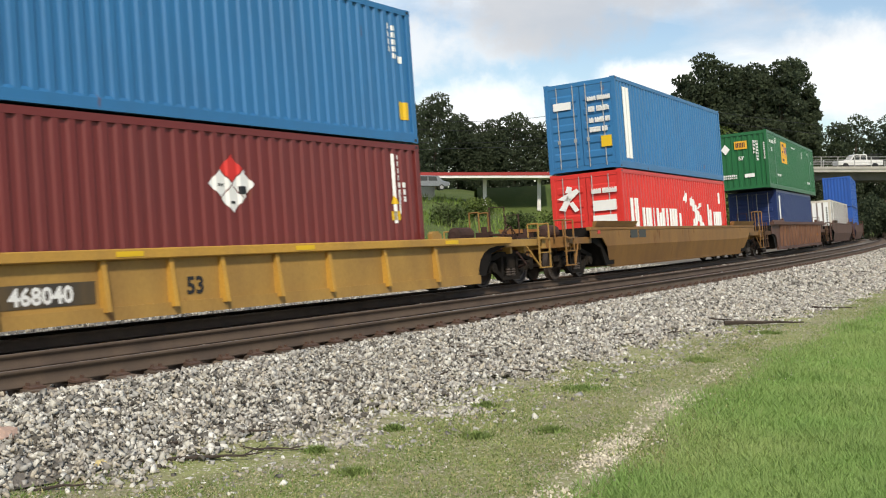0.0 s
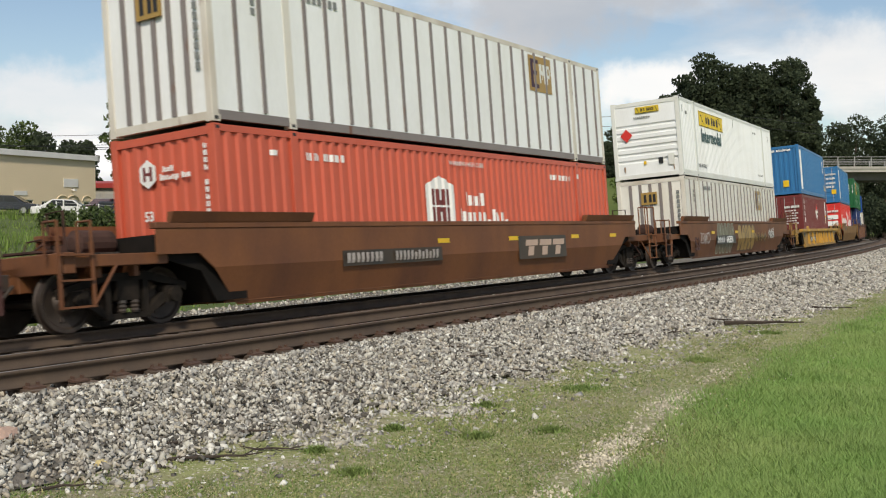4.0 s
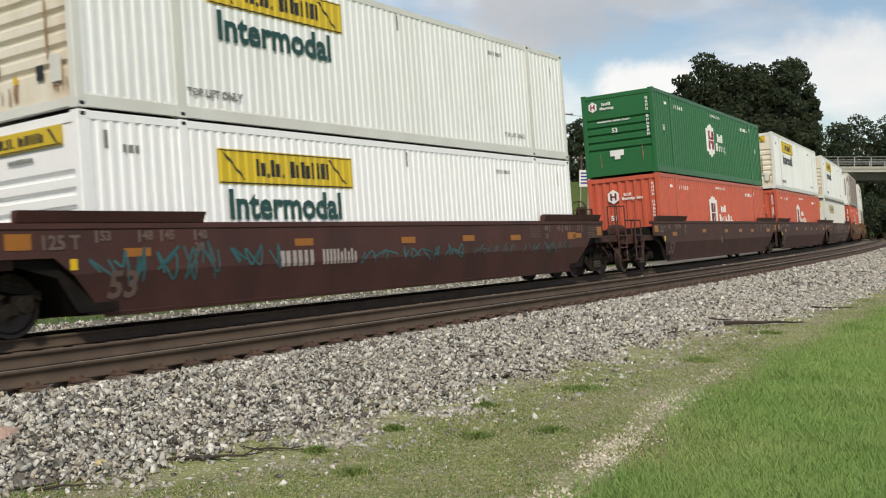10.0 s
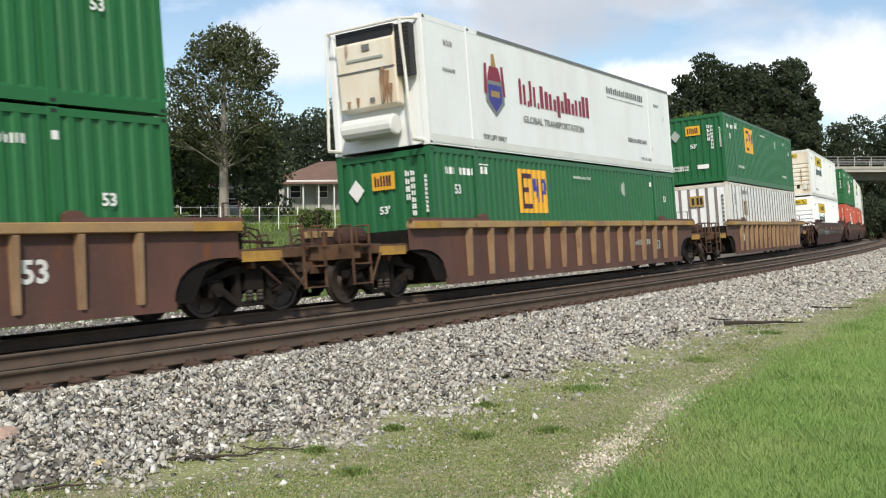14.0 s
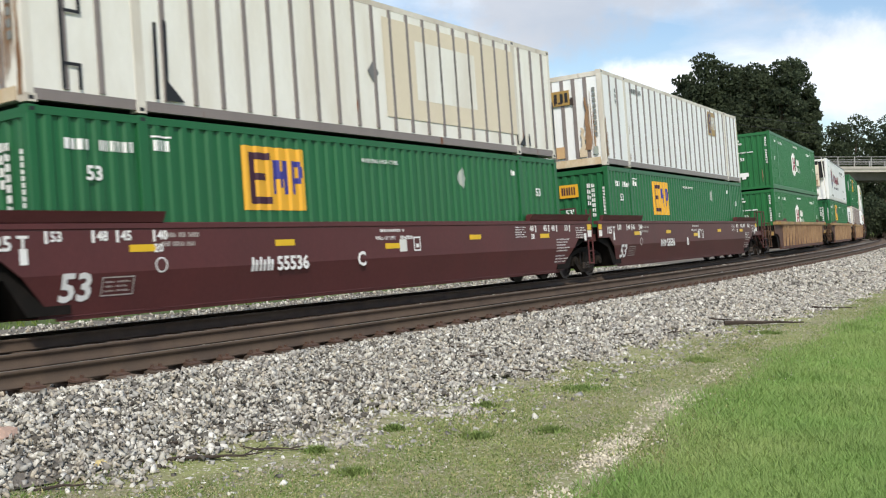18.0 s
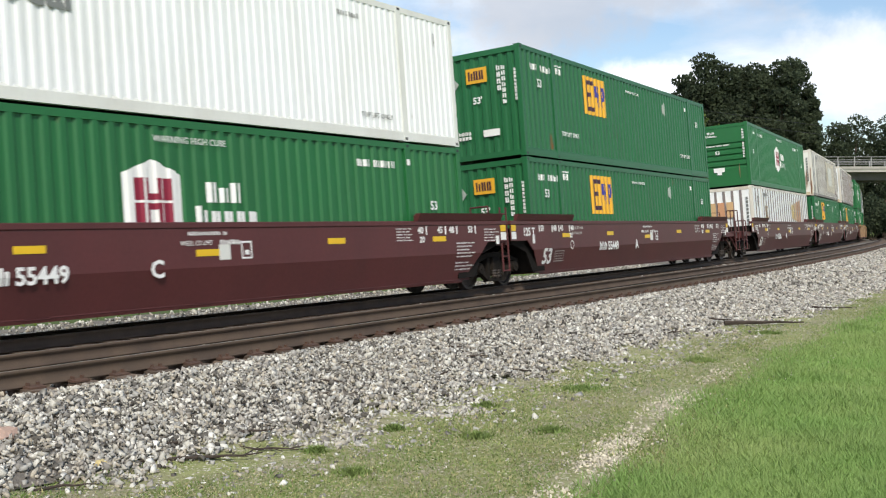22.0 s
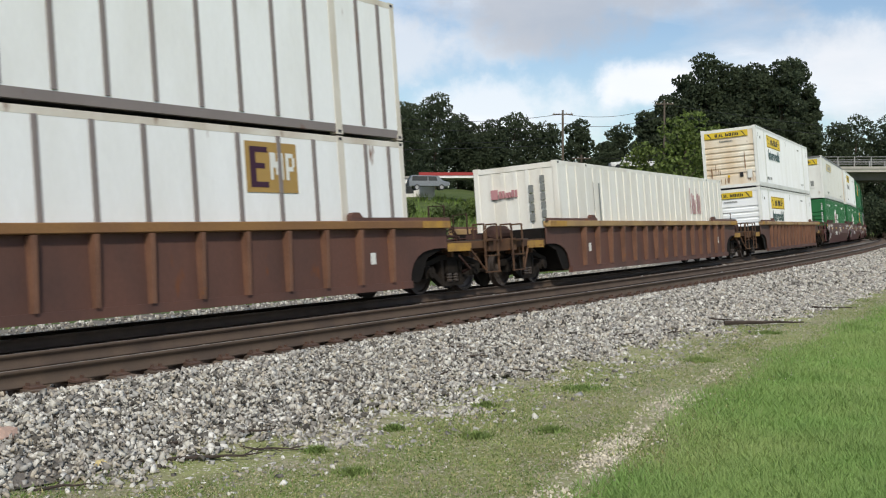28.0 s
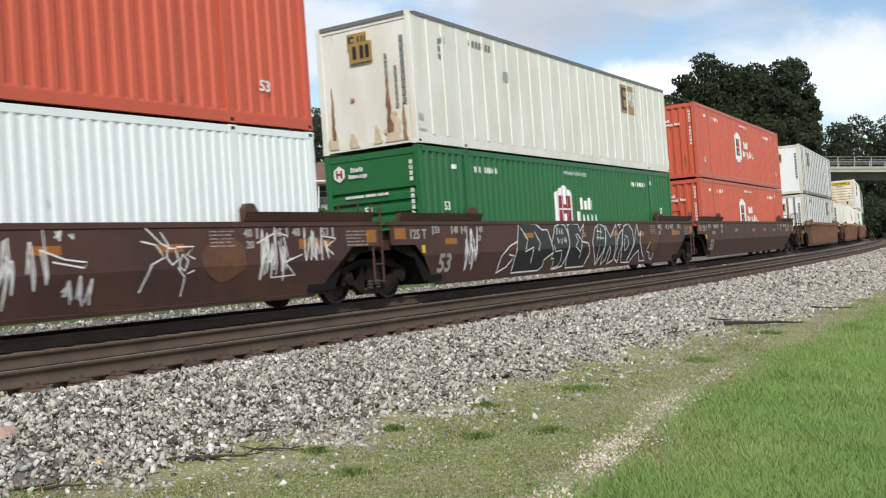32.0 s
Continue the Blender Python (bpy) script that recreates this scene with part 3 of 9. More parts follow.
def build_track(name, off, up, cant, label):
    top = thing(name, label, "railway track", kind="structure")
    s = np.unique(np.concatenate([np.arange(-500, -30, 4.0), np.arange(-30, 60, 0.5), np.arange(60, 220, 1.5), np.arange(220, 400, 5.0)]))
    for side in (-0.7535, 0.7535):
        c, d = math.cos(cant), math.sin(cant)
        v, f = sweep(RAIL, s, off + side * c, up + side * d, cant)
        me = array_mesh("rail", v, f, M_RAIL, 4)
        me.materials.append(M_RAILTOP)
        k = len(RAIL)
        me.polygons.foreach_set("material_index", np.array([1 if i % k == 7 else 0 for i in range(len(f))], np.int32))
        part("rail", me, top, "rusty rail with a worn bright head")
    return top


near_track = build_track("near_track", OFF2, UP2, LEAN2, "empty railway track of rusty rails on wooden sleepers")
far_track = build_track("far_track", 0.0, 0.0, LEAN, "railway track in shade beneath the freight train")


def build_ballast():
    qs = np.concatenate([np.arange(-8.0, -1.2, 0.4), np.arange(-1.2, 7.3, 0.22)])
    prof = [(q, float(cross(np.array([q]))[0]) - 0.0) for q in qs]
    s = np.unique(np.concatenate([np.arange(-500, -30, 5.0), np.arange(-30, 60, 0.3), np.arange(60, 220, 2.0), np.arange(220, 400, 6.0)]))
    v, f = sweep(prof, s, 0, 0, 0, closed=False)
    near = (v[:, 1] < 70) & (v[:, 1] > -5)
    v[:, 2] += np.where(near, np.random.uniform(-0.022, 0.016, len(v)), 0) - 0.01
    me = array_mesh("ballast", v, f, M_BALLAST, 4)
    me.materials.append(M_RUSTBED)
    k = len(qs) - 1
    rusty = np.array([1 if 4.2 < (qs[i % k] + qs[i % k + 1]) / 2 < 5.15 else 0 for i in range(len(f))], np.int32)
    me.polygons.foreach_set("material_index", rusty)
    ob = new("ballast", me)
    return tagged(ob, "bed of grey crushed stone under both tracks", "ballast", kind="structure")


ballast = build_ballast()

# ---------------------------------------------------------------- the containers
L53, W53, L40, W40, HC = 16.154, 2.591, 12.192, 2.438, 2.896
FLOOR = 0.357                                  # the lower container's foot above the rails
PITCH = {"corr": (0.281, 0.046), "fine": (0.205, 0.022), "flat": (0.6, 0.0)}


def wave(style, x):
    """How deep the sheet lies behind its outer face at x."""
    p, d = PITCH[style]
    if not d:
        return 0.0
    t = (x / p) % 1.0
    return d * min(1.0, max(0.0, (abs(t - 0.5) - 0.18) / 0.14))


def sheet(style, x0, x1, z0, z1, y, zlo=None, zhi=None, lift=0.0):
    """A corrugated sheet that faces -y; zlo and zhi may give its lower and upper edge at x."""
    p, d = PITCH[style]
    if d:
        xs = {x0, x1}
        for k in range(math.floor(x0 / p) - 1, math.ceil(x1 / p) + 1):
            xs |= {(k + t) * p for t in (0.18, 0.32, 0.68, 0.82) if x0 < (k + t) * p < x1}
        xs = sorted(xs)
    else:
        xs = [x0 + (x1 - x0) * i / 8 for i in range(9)]
    g = Geo()
    vv = []
    for x in xs:
        yy = y + wave(style, x) - lift
        vv += [(x, yy, zlo(x) if zlo else z0), (x, yy, zhi(x) if zhi else z1)]
    g.add(vv, [(2 * i, 2 * i + 2, 2 * i + 3, 2 * i + 1) for i in range(len(xs) - 1)])
    return g


def poly_edges(pts):
    """Lower and upper edge of a convex polygon in (x, z), as functions of x."""
    def at(x, low):
        zs = []
        n = len(pts)
        for i in range(n):
            (xa, za), (xb, zb) = pts[i], pts[(i + 1) % n]
            if min(xa, xb) - 1e-9 <= x <= max(xa, xb) + 1e-9 and abs(xa - xb) > 1e-9:
                zs.append(za + (zb - za) * (x - xa) / (xb - xa))
        return (min(zs) if low else max(zs)) if zs else pts[0][1]
    return (lambda x: at(x, True)), (lambda x: at(x, False))


def mark(box, pts, mat, style=None, lift=0.006, name="marking", label=""):
    """A painted patch on the side that faces the camera: a convex polygon in (x, z) that follows the sheet."""
    style = style or box["style"]
    lo, hi = poly_edges(pts)
    xs = [p[0] for p in pts]
    corners = sorted({p[0] for p in pts})
    g = Geo()
    for a, b in zip(corners, corners[1:]):
        if b - a < 1e-4:
            continue
        s = sheet(style, a + 1e-5, b - 1e-5, 0, 0, -box["width"] / 2, lo, hi, lift)
        g.add(s.v, s.f)
    return part(name, g.mesh("marking", mat), box["ob"], label)


def bar(box, x0, z0, x1, z1, mat, **kw):
    return mark(box, [(x0, z0), (x1, z0), (x1, z1), (x0, z1)], mat, **kw)


def rear_bar(box, y0, z0, y1, z1, mat, name="marking", deep=0.012, label=""):
    """A flat patch on the end that faces back; y grows to the far side."""
    x = -box["length"] / 2 - deep
    return part(name, Geo().box(x, y0, z0, x + deep - 0.002, y1, z1).mesh("marking", mat), box["ob"], label)


def word_rects(x0, z0, x1, z1, code, seed, gap=0.2):
    """Plain upright bars in place of a company's lettering, as rectangles. code: C tall, x low, p hanging, i thin, dot, blank."""
    r = random.Random(seed)
    wide = {"C": 1.1, "x": 1.0, "p": 1.0, "i": 0.42, ".": 0.34, " ": 0.6}
    unit, h, x, out = (x1 - x0) / sum(wide[c] for c in code), z1 - z0, x0, []
    for c in code:
        a, b = x, x + wide[c] * unit * (1 - gap)
        x += wide[c] * unit
        lo, hi = {"C": (0, 1), "x": (0, 0.74), "p": (-0.26, 0.74), "i": (0, 1), ".": (-0.05, 0.18), " ": (0, 0)}[c]
        lo, hi = z0 + lo * h, z0 + hi * h
        if c in "i.":
            out.append((a, lo, b, hi))
        elif c != " ":
            st = (b - a) * r.uniform(0.36, 0.44)
            out += [(a, lo, a + st, hi), (b - st, max(lo, z0), b, hi - r.choice((0, 0, 0.2)) * h)]
    return out


def clusters(rects, near=0.13):
    """Splits rectangles into words: groups that lie well apart."""
    groups = []
    for q in rects:
        hit = [g for g in groups if any(q[0] < p[2] + near and p[0] < q[2] + near and q[1] < p[3] + near and p[1] < q[3] + near for p in g)]
        groups = [g for g in groups if g not in hit] + [[p for g in hit for p in g] + [q]]
    return groups


def side_words(box, rects, mat, lift=0.006, name="company_lettering"):
    """Small painted patches on the near side: each word is one part."""
    for word in clusters(rects):
        g = Geo()
        for x0, z0, x1, z1 in word:
            p = sheet(box["style"], x0, x1, z0, z1, -box["width"] / 2, lift=lift)
            g.add(p.v, p.f)
        ob = part(name, g.mesh(name, mat), box["ob"])
        if len(word) > 3:
            tagged(ob, kind="stuff")


def rear_words(box, rects, mat, deep=0.012, name="company_lettering"):
    """The same on the end that faces back: the rectangles run from the far edge, and are given as (-y, z)."""
    x = -box["length"] / 2 - deep
    for word in clusters(rects):
        g = Geo()
        for a, z0, b, z1 in word:
            g.box(x, -b, z0, x + deep - 0.002, -a, z1)
        ob = part(name, g.mesh(name, mat), box["ob"])
        if len(word) > 3:
            tagged(ob, kind="stuff")


def digit_rects(x0, z0, n, w, h, seed, gap=0.3, down=False):
    """A row, or a column, of n small number bars."""
    code = "".join(random.Random(seed).choice("CCCi") for _ in range(n))
    if down:
        return [q for k in range(n) for q in word_rects(x0, z0 - (k + 1) * h * 1.35, x0 + w, z0 - (k + 1) * h * 1.35 + h, "C", seed + k, 0.0)]
    return word_rects(x0, z0, x0 + n * w, z0 + h, code, seed, gap)


def frame_meshes(L, W, mat, key, lifts):
    """Meshes of the box's steel frame, shared by alike containers."""
    def rails():
        out = {}
        out["top"] = Geo().box(-L / 2 + 0.12, -W / 2 + 0.004, HC - 0.13, L / 2 - 0.12, -W / 2 + 0.075, HC - 0.01).mesh("top_rail", mat)
        out["bottom"] = Geo().prism([(-W / 2 + 0.004, 0.012), (-W / 2 + 0.1, 0.012), (-W / 2 + 0.1, 0.24), (-W / 2 + 0.03, 0.24), (-W / 2 + 0.004, 0.19)], "x", -L / 2 + 0.12, L / 2 - 0.12).mesh("bottom_rail", mat)
        out["post"] = Geo().box(-0.075, -0.075, 0.1, 0.075, 0.075, HC - 0.1).mesh("corner_post", mat, bevel=0.012)
        out["lift"] = Geo().box(-0.10, -0.014, 0.0, 0.10, 0.07, HC).mesh("lift_post", mat, bevel=0.008)
        cg = Geo().box(-0.09, -0.082, -0.06, 0.09, 0.082, 0.06)
        # flat black quads stand in for the shaded holes of the casting
        for sy in (-1, 1):
            cg.add([(-0.045, sy * 0.084, -0.028), (0.045, sy * 0.084, -0.028), (0.045, sy * 0.084, 0.028), (-0.045, sy * 0.084, 0.028)], [(0, 1, 2, 3)])
        cast = cg.mesh("corner_casting", mat)
        cast.materials.append(P_BLACK)
        cast.polygons.foreach_set("material_index", [1 if min(abs(cast.vertices[v].co.y) for v in p.vertices) > 0.083 else 0 for p in cast.polygons])
        out["cast"] = cast
        out["roof"] = Geo().box(-L / 2 + 0.05, -W / 2 + 0.05, HC - 0.06, L / 2 - 0.05, W / 2 - 0.05, HC - 0.025).mesh("roof", mat)
        fl = Geo().box(-L / 2 + 0.05, -W / 2 + 0.1, 0.05, L / 2 - 0.05, W / 2 - 0.1, 0.17)
        out["floor"] = fl.mesh("underframe", P_BLACK)
        out["head"] = Geo().box(-0.06, -W / 2 + 0.15, -0.07, 0.06, W / 2 - 0.15, 0.07).mesh("end_beam", mat)
        return out
    return memo(("frame", key, L), rails)


def end_mesh(style, W, mat, key):
    """The wall of the end that faces back, in the plane x = 0, facing -x."""
    def build():
        a, g = W / 2 - 0.15, Geo()
        if style == "vribs":
            s = sheet("corr", -a, a, 0.17, HC - 0.17, 0)
            g.add([(y, -x, z) for x, y, z in s.v], s.f)
        elif style in ("hribs", "hribs_low"):
            zs, ys = [0.17], [0.0]
            first, n = (0.845, 5) if style == "hribs" else (0.60, 6)
            for k in range(n):
                z = first + k * 0.262
                zs += [z, z + 0.03, z + 0.085, z + 0.13]
                ys += [0.0, 0.06, 0.06, 0.0]
            zs.append(HC - 0.17)
            ys.append(0.0)
            v = [(d, y, z) for z, d in zip(zs, ys) for y in (-a, a)]
            g.add(v, [(2 * i, 2 * i + 1, 2 * i + 3, 2 * i + 2) for i in range(len(zs) - 1)])
        else:
            g.box(0, -a, 0.17, 0.04, a, HC - 0.17)
        return g.mesh("end_wall", mat)
    return memo(("end", style, W, key), build)


def door_mesh(W, mat, key):
    def build():
        a = W / 2 - 0.15
        g = Geo().box(0.0, 0.01, 0.18, 0.05, a, HC - 0.18)
        return g.mesh("door", mat)
    return memo(("door", W, key), build)


POSTS_CLOSE = [0.1 + 0.625 * k for k in range(-12, 13) if abs(abs(0.1 + 0.625 * k) - 6.045) > 0.17]
POSTS_WIDE = (-7.56, -6.8, -5.27, -4.38, -3.42, -2.47, -1.53, -0.6, 0.35, 1.3, 2.28, 3.3, 4.3, 5.25, 6.8, 7.55)
POSTS_TALL = (-7.46, -6.84, -5.41, -4.6, -3.74, -2.88, -2.0, -1.12, -0.24, 0.68, 1.6, 2.55, 3.45, 4.35, 5.25, 6.8, 7.5)


def container(label, L=L53, side="corr", rear="hribs", mat=P_GREEN, key="green", frame=None, rear_mat=None, posts=None, group="stacked containers", post_at=None):
    """A shipping container on its own foot: frame, two sides, two ends, roof and floor. Returns a record to paint on."""
    W = W53 if L > 13 else W40
    top = thing("shipping_container", label, "shipping container", group)
    frame = frame or mat
    fm = frame_meshes(L, W, frame, key, L > 13)
    half = pose(0, 0, 0, 0, 0, 180)
    lift = [(-6.045, 0), (6.045, 0)] if L > 13 else []
    style = "flat" if side == "posts" else side
    y = -W / 2 + 0.008

    def side_build():
        g = sheet(style, -L / 2 + 0.14, L / 2 - 0.14, 0.2, HC - 0.1, y)
        return g.mesh("side_wall", mat)
    sm = memo(("side", style, L, key), side_build)
    for turn in (Matrix(), half):
        part("side_wall", sm, top, m=turn)
        part("top_rail", fm["top"], top, m=turn)
        part("bottom_rail", memo(("darkrail", L), lambda: Geo().box(-L / 2 + 0.12, -W / 2 + 0.004, 0.04, L / 2 - 0.12, -W / 2 + 0.1, 0.2).mesh("bottom_rail", P_POST)) if side == "posts" and posts is None else fm["bottom"], top, m=turn)
        for x, _ in lift:
            part("lift_post", fm["lift"], top, m=turn @ pose(x, -W / 2 + 0.012, 0))
            for z in (0.06, HC - 0.06):
                part("lift_casting", fm["cast"], top, m=turn @ pose(x, -W / 2 + 0.078, z))
        if side == "posts":
            pm = memo(("posts", key), lambda: Geo().box(-0.05, -0.024, 0.22, 0.05, 0.01, HC - 0.12).mesh("side_post", posts or P_POST, bevel=0.006))
            at = post_at or POSTS_CLOSE
            if turn == half:
                def far():
                    g = Geo()
                    for x in at:
                        g.box(x - 0.05, -W / 2 - 0.016, 0.22, x + 0.05, -W / 2 + 0.018, HC - 0.12)
                    return g.mesh("side_posts", posts or P_POST)
                part("far_side_posts", memo(("farposts", key, len(at)), far), top, m=half)
            else:
                for x in at:
                    part("side_post", pm, top, m=pose(x, -W / 2 + 0.008, 0))
    part("roof", fm["roof"], top)
    part("underframe", fm["floor"], top)
    for sx in (-1, 1):
        for sy in (-1, 1):
            cx, cy = sx * (L / 2 - 0.075), sy * (W / 2 - 0.075)
            part("corner_post", fm["post"], top, m=pose(cx, cy, 0))
            for z in (0.06, HC - 0.06):
                part("corner_casting", fm["cast"], top, m=pose(sx * (L / 2 - 0.09), sy * (W / 2 - 0.082), z))
        for z in (0.1, HC - 0.1):
            part("end_beam", fm["head"], top, m=pose(sx * (L / 2 - 0.07), 0, z))
    rm = rear_mat or mat
    rk = key if rear_mat is None else key + "_rear"
    if rear == "doors":
        dm = door_mesh(W, rm, rk)
        for sy in (1, -1):
            d = part("door", dm, top, m=pose(-L / 2 + 0.02, 0, 0) @ Matrix.Diagonal((1, sy, 1, 1)))
            ribs = memo(("door_rib", W, rk), lambda: Geo().add([(p[0], yy, p[1]) for yy in (0.12, W / 2 - 0.25) for p in ((-0.03, 0.05), (-0.03, 0.22), (0.0, 0.27), (0.0, 0.0))], [(0, 1, 2, 3), (7, 6, 5, 4), (0, 4, 5, 1), (1, 5, 6, 2), (3, 7, 4, 0)]).mesh("door_rib", rm))
            for k in range(5):
                part("door_rib", ribs, d, m=pose(0, 0, 0.38 + k * 0.46))
            for off in (0.22, 0.78):
                rod = memo("lock_rod", lambda: Geo().rod((-0.02, 0, 0.12), (-0.02, 0, HC - 0.12), 0.018).cbox((-0.02, 0, 1.0), (0.05, 0.09, 0.12)).mesh("lock_rod", M_GALV))
                part("lock_rod", rod, d, m=pose(-0.015, off, 0))
    elif rear == "posts":
        part("end_wall", end_mesh("flat", W, rm, rk), top, m=pose(-L / 2 + 0.03, 0, 0))
        for k in range(5):
            part("end_post", memo(("endpost", key), lambda: Geo().box(-0.03, -0.055, 0.18, 0.0, 0.055, HC - 0.18).mesh("end_post", posts or P_POST)), top, m=pose(-L / 2 + 0.03, (k - 2) * 0.38, 0))
    else:
        part("end_wall", end_mesh(rear, W, rm, rk), top, m=pose(-L / 2 + 0.03, 0, 0))
    part("end_wall", end_mesh("vribs" if side in ("corr", "fine") else "flat", W, rm, rk), top, m=half @ pose(-L / 2 + 0.03, 0, 0))
    return {"ob": top, "length": L, "width": W, "style": style}


# ---------------------------------------------------------------- paint on the containers
def rust_on(box, spots):
    """Rust runs on the rear end: several thin uneven tapering strips for each stained spot."""
    rust = MATS.get("rust_streak") or node_mat("rust_streak", (0.25, 0.13, 0.065), (0.46, 0.34, 0.22), rough=0.9, scale=5, stretch=(1, 1, 0.3), amount=1.0)
    r = random.Random(len(spots) * 7 + int(spots[0][1] * 100))
    x = -box["length"] / 2 - 0.008
    for y, z0, z1, w in spots:
        for k in range(max(2, int(w / 0.05))):
            yc, top, bw = y + r.uniform(-w, w) * 0.6, z0 + (z1 - z0) * r.uniform(0.35, 1.0), r.uniform(0.012, 0.03)
            low = z0 + (top - z0) * r.uniform(0, 0.3)
            zz = [low + (top - low) * t for t in (0, 0.25, 0.55, 0.85, 1)]
            hw = [0.003, bw * r.uniform(0.3, 0.6), bw * r.uniform(0.5, 1), bw * r.uniform(0.4, 0.8), 0.004]
            dy = [r.uniform(-0.008, 0.008) for _ in zz]
            pts = [(yc + d + h, z) for d, h, z in zip(dy, hw, zz)] + [(yc + d - h, z) for d, h, z in list(zip(dy, hw, zz))[::-1]]
            part("rust_streak", Geo().prism(pts, "x", x, x + 0.006).mesh("rust_streak", rust), box["ob"])


def ragged_run(box, y, z0, z1, w, mat, seed, deep=0.012):
    """One broad uneven rust run on the rear end, widest in its lower half."""
    r = random.Random(seed)
    n = 9
    x = -box["length"] / 2 - deep
    zz = [z0 + (z1 - z0) * k / (n - 1) for k in range(n)]
    hw = [w / 2 * (1 - 0.75 * k / (n - 1)) * r.uniform(0.55, 1.1) for k in range(n)]
    mid = [y + r.uniform(-0.12, 0.12) * w for k in range(n)]
    pts = [(m + h, z) for m, h, z in zip(mid, hw, zz)] + [(m - h, z) for m, h, z in list(zip(mid, hw, zz))[::-1]]
    part("rust_run", Geo().prism(pts, "x", x, x + 0.003).mesh("rust_run", mat), box["ob"], "brown rust run")


def shield(box, cx, z0, z1, w, mat, inner, pointed=True):
    """A tall white six-sided badge with a two-legged figure in it."""
    h = z1 - z0
    mark(box, [(cx - w / 2, z0 + h * 0.17), (cx, z0), (cx + w / 2, z0 + h * 0.17), (cx + w / 2, z1 - h * 0.17), (cx, z1), (cx - w / 2, z1 - h * 0.17)], mat, name="badge", label="white six-sided badge")
    rects = [(a, lo, b, hi) for a, b in ((-0.31, -0.17), (-0.13, -0.06), (0.06, 0.13), (0.17, 0.31)) for lo, hi in ((0.24, 0.49), (0.52, 0.78))]
    rects += [(-0.06, 0.41, 0.06, 0.485), (-0.06, 0.525, 0.06, 0.60)]
    side_words(box, [(cx + a * w, z0 + h * lo, cx + b * w, z0 + h * hi) for a, lo, b, hi in rects], inner, 0.010, "badge_figure")


def badge_side(box, ink, inner, colour="green", seed=1):
    y = -box["width"] / 2 - 0.008
    if colour == "green":
        shield(box, -0.82, 0.88, 2.23, 1.16, ink, inner)
        side_words(box, word_rects(0.3, 1.56, 1.14, 1.9, "CxC", seed) + word_rects(0.05, 1.17, 1.5, 1.5, "Cxxxp", seed + 3), ink)
    else:
        shield(box, -1.2, 0.87, 2.26, 1.25, ink, inner)
        side_words(box, word_rects(-0.12, 1.6, 0.75, 1.9, "CxC", seed) + word_rects(-0.4, 1.22, 1.82, 1.52, "Cxxxp. ixx.", seed + 3), ink)
    lettering(box["ob"], "WARNING HIGH CUBE", 0.15, (-0.78, y, 2.51), ink)
    low = 1.48 if colour == "green" else 0.62
    for x, z in ((-7.2, low), (6.75, low)):
        lettering(box["ob"], "53", 0.27, (x, y, z), ink)
    side_words(box, digit_rects(-5.75, 2.38, 4, 0.11, 0.14, seed + 5) + digit_rects(-5.25, 2.38, 6, 0.11, 0.14, seed + 6) + digit_rects(4.3, 2.34, 4, 0.12, 0.14, seed + 7) + digit_rects(4.85, 2.34, 6, 0.13, 0.14, seed + 8)
               + [(5.95, 2.42, 6.1, 2.55), (-6.7, 2.42, -6.5, 2.52)], ink, name="number_bars")


def badge_rear(box, ink, inner, colour="green", seed=1):
    x = -box["length"] / 2 - 0.012
    cy, cz, r = (0.88, 2.46, 0.17) if colour == "green" else (0.36, 2.2, 0.23)
    hexa = [(cy + r * math.cos(math.radians(a + 30)), cz + r * 1.1 * math.sin(math.radians(a + 30))) for a in range(0, 360, 60)]
    part("badge", Geo().prism(hexa, "x", x, x + 0.01).mesh("badge", ink), box["ob"], "small white six-sided badge")
    rear_words(box, [(-cy - r * 0.5, cz - r * 0.55, -cy - r * 0.22, cz + r * 0.55), (-cy + r * 0.22, cz - r * 0.55, -cy + r * 0.5, cz + r * 0.55), (-cy - r * 0.22, cz - r * 0.12, -cy + r * 0.22, cz + r * 0.12)], inner, 0.016, "badge_figure")
    if colour == "green":
        rear_words(box, word_rects(-0.55, 2.47, -0.2, 2.58, "CxC", seed) + word_rects(-0.62, 2.33, -0.1, 2.43, "Cxxxp", seed + 1) + word_rects(-0.74, 1.88, 0.44, 1.94, "CCCCCCC CCCC CCCC", seed + 2)
                   + [(-0.36, 0.68, 0.14, 0.88), (-0.2, 0.56, 0.0, 0.68)], ink)
        lettering(box["ob"], "53", 0.22, (x, 0.24, 1.5), ink, REAR)
    else:
        rear_words(box, word_rects(0.02, 2.2, 0.3, 2.3, "CxC", seed) + word_rects(-0.06, 2.06, 0.7, 2.17, "Cxxxp ixx", seed + 1) + [(-0.45, 0.5, 0.15, 0.76)], ink)
        lettering(box["ob"], "53", 0.24, (x, 0.5, 1.38), ink, REAR)
    rear_words(box, digit_rects(1.02, 2.62, 4, 0.08, 0.09, seed + 3, down=True) + digit_rects(1.02, 2.0, 6, 0.08, 0.09, seed + 4, down=True), ink, 0.006, "number_bars")
    # rain-washed grime below the upper beam
    rust_on(box, ((-0.8, 0.3, 1.3, 0.10), (0.7, 0.25, 0.8, 0.08)))


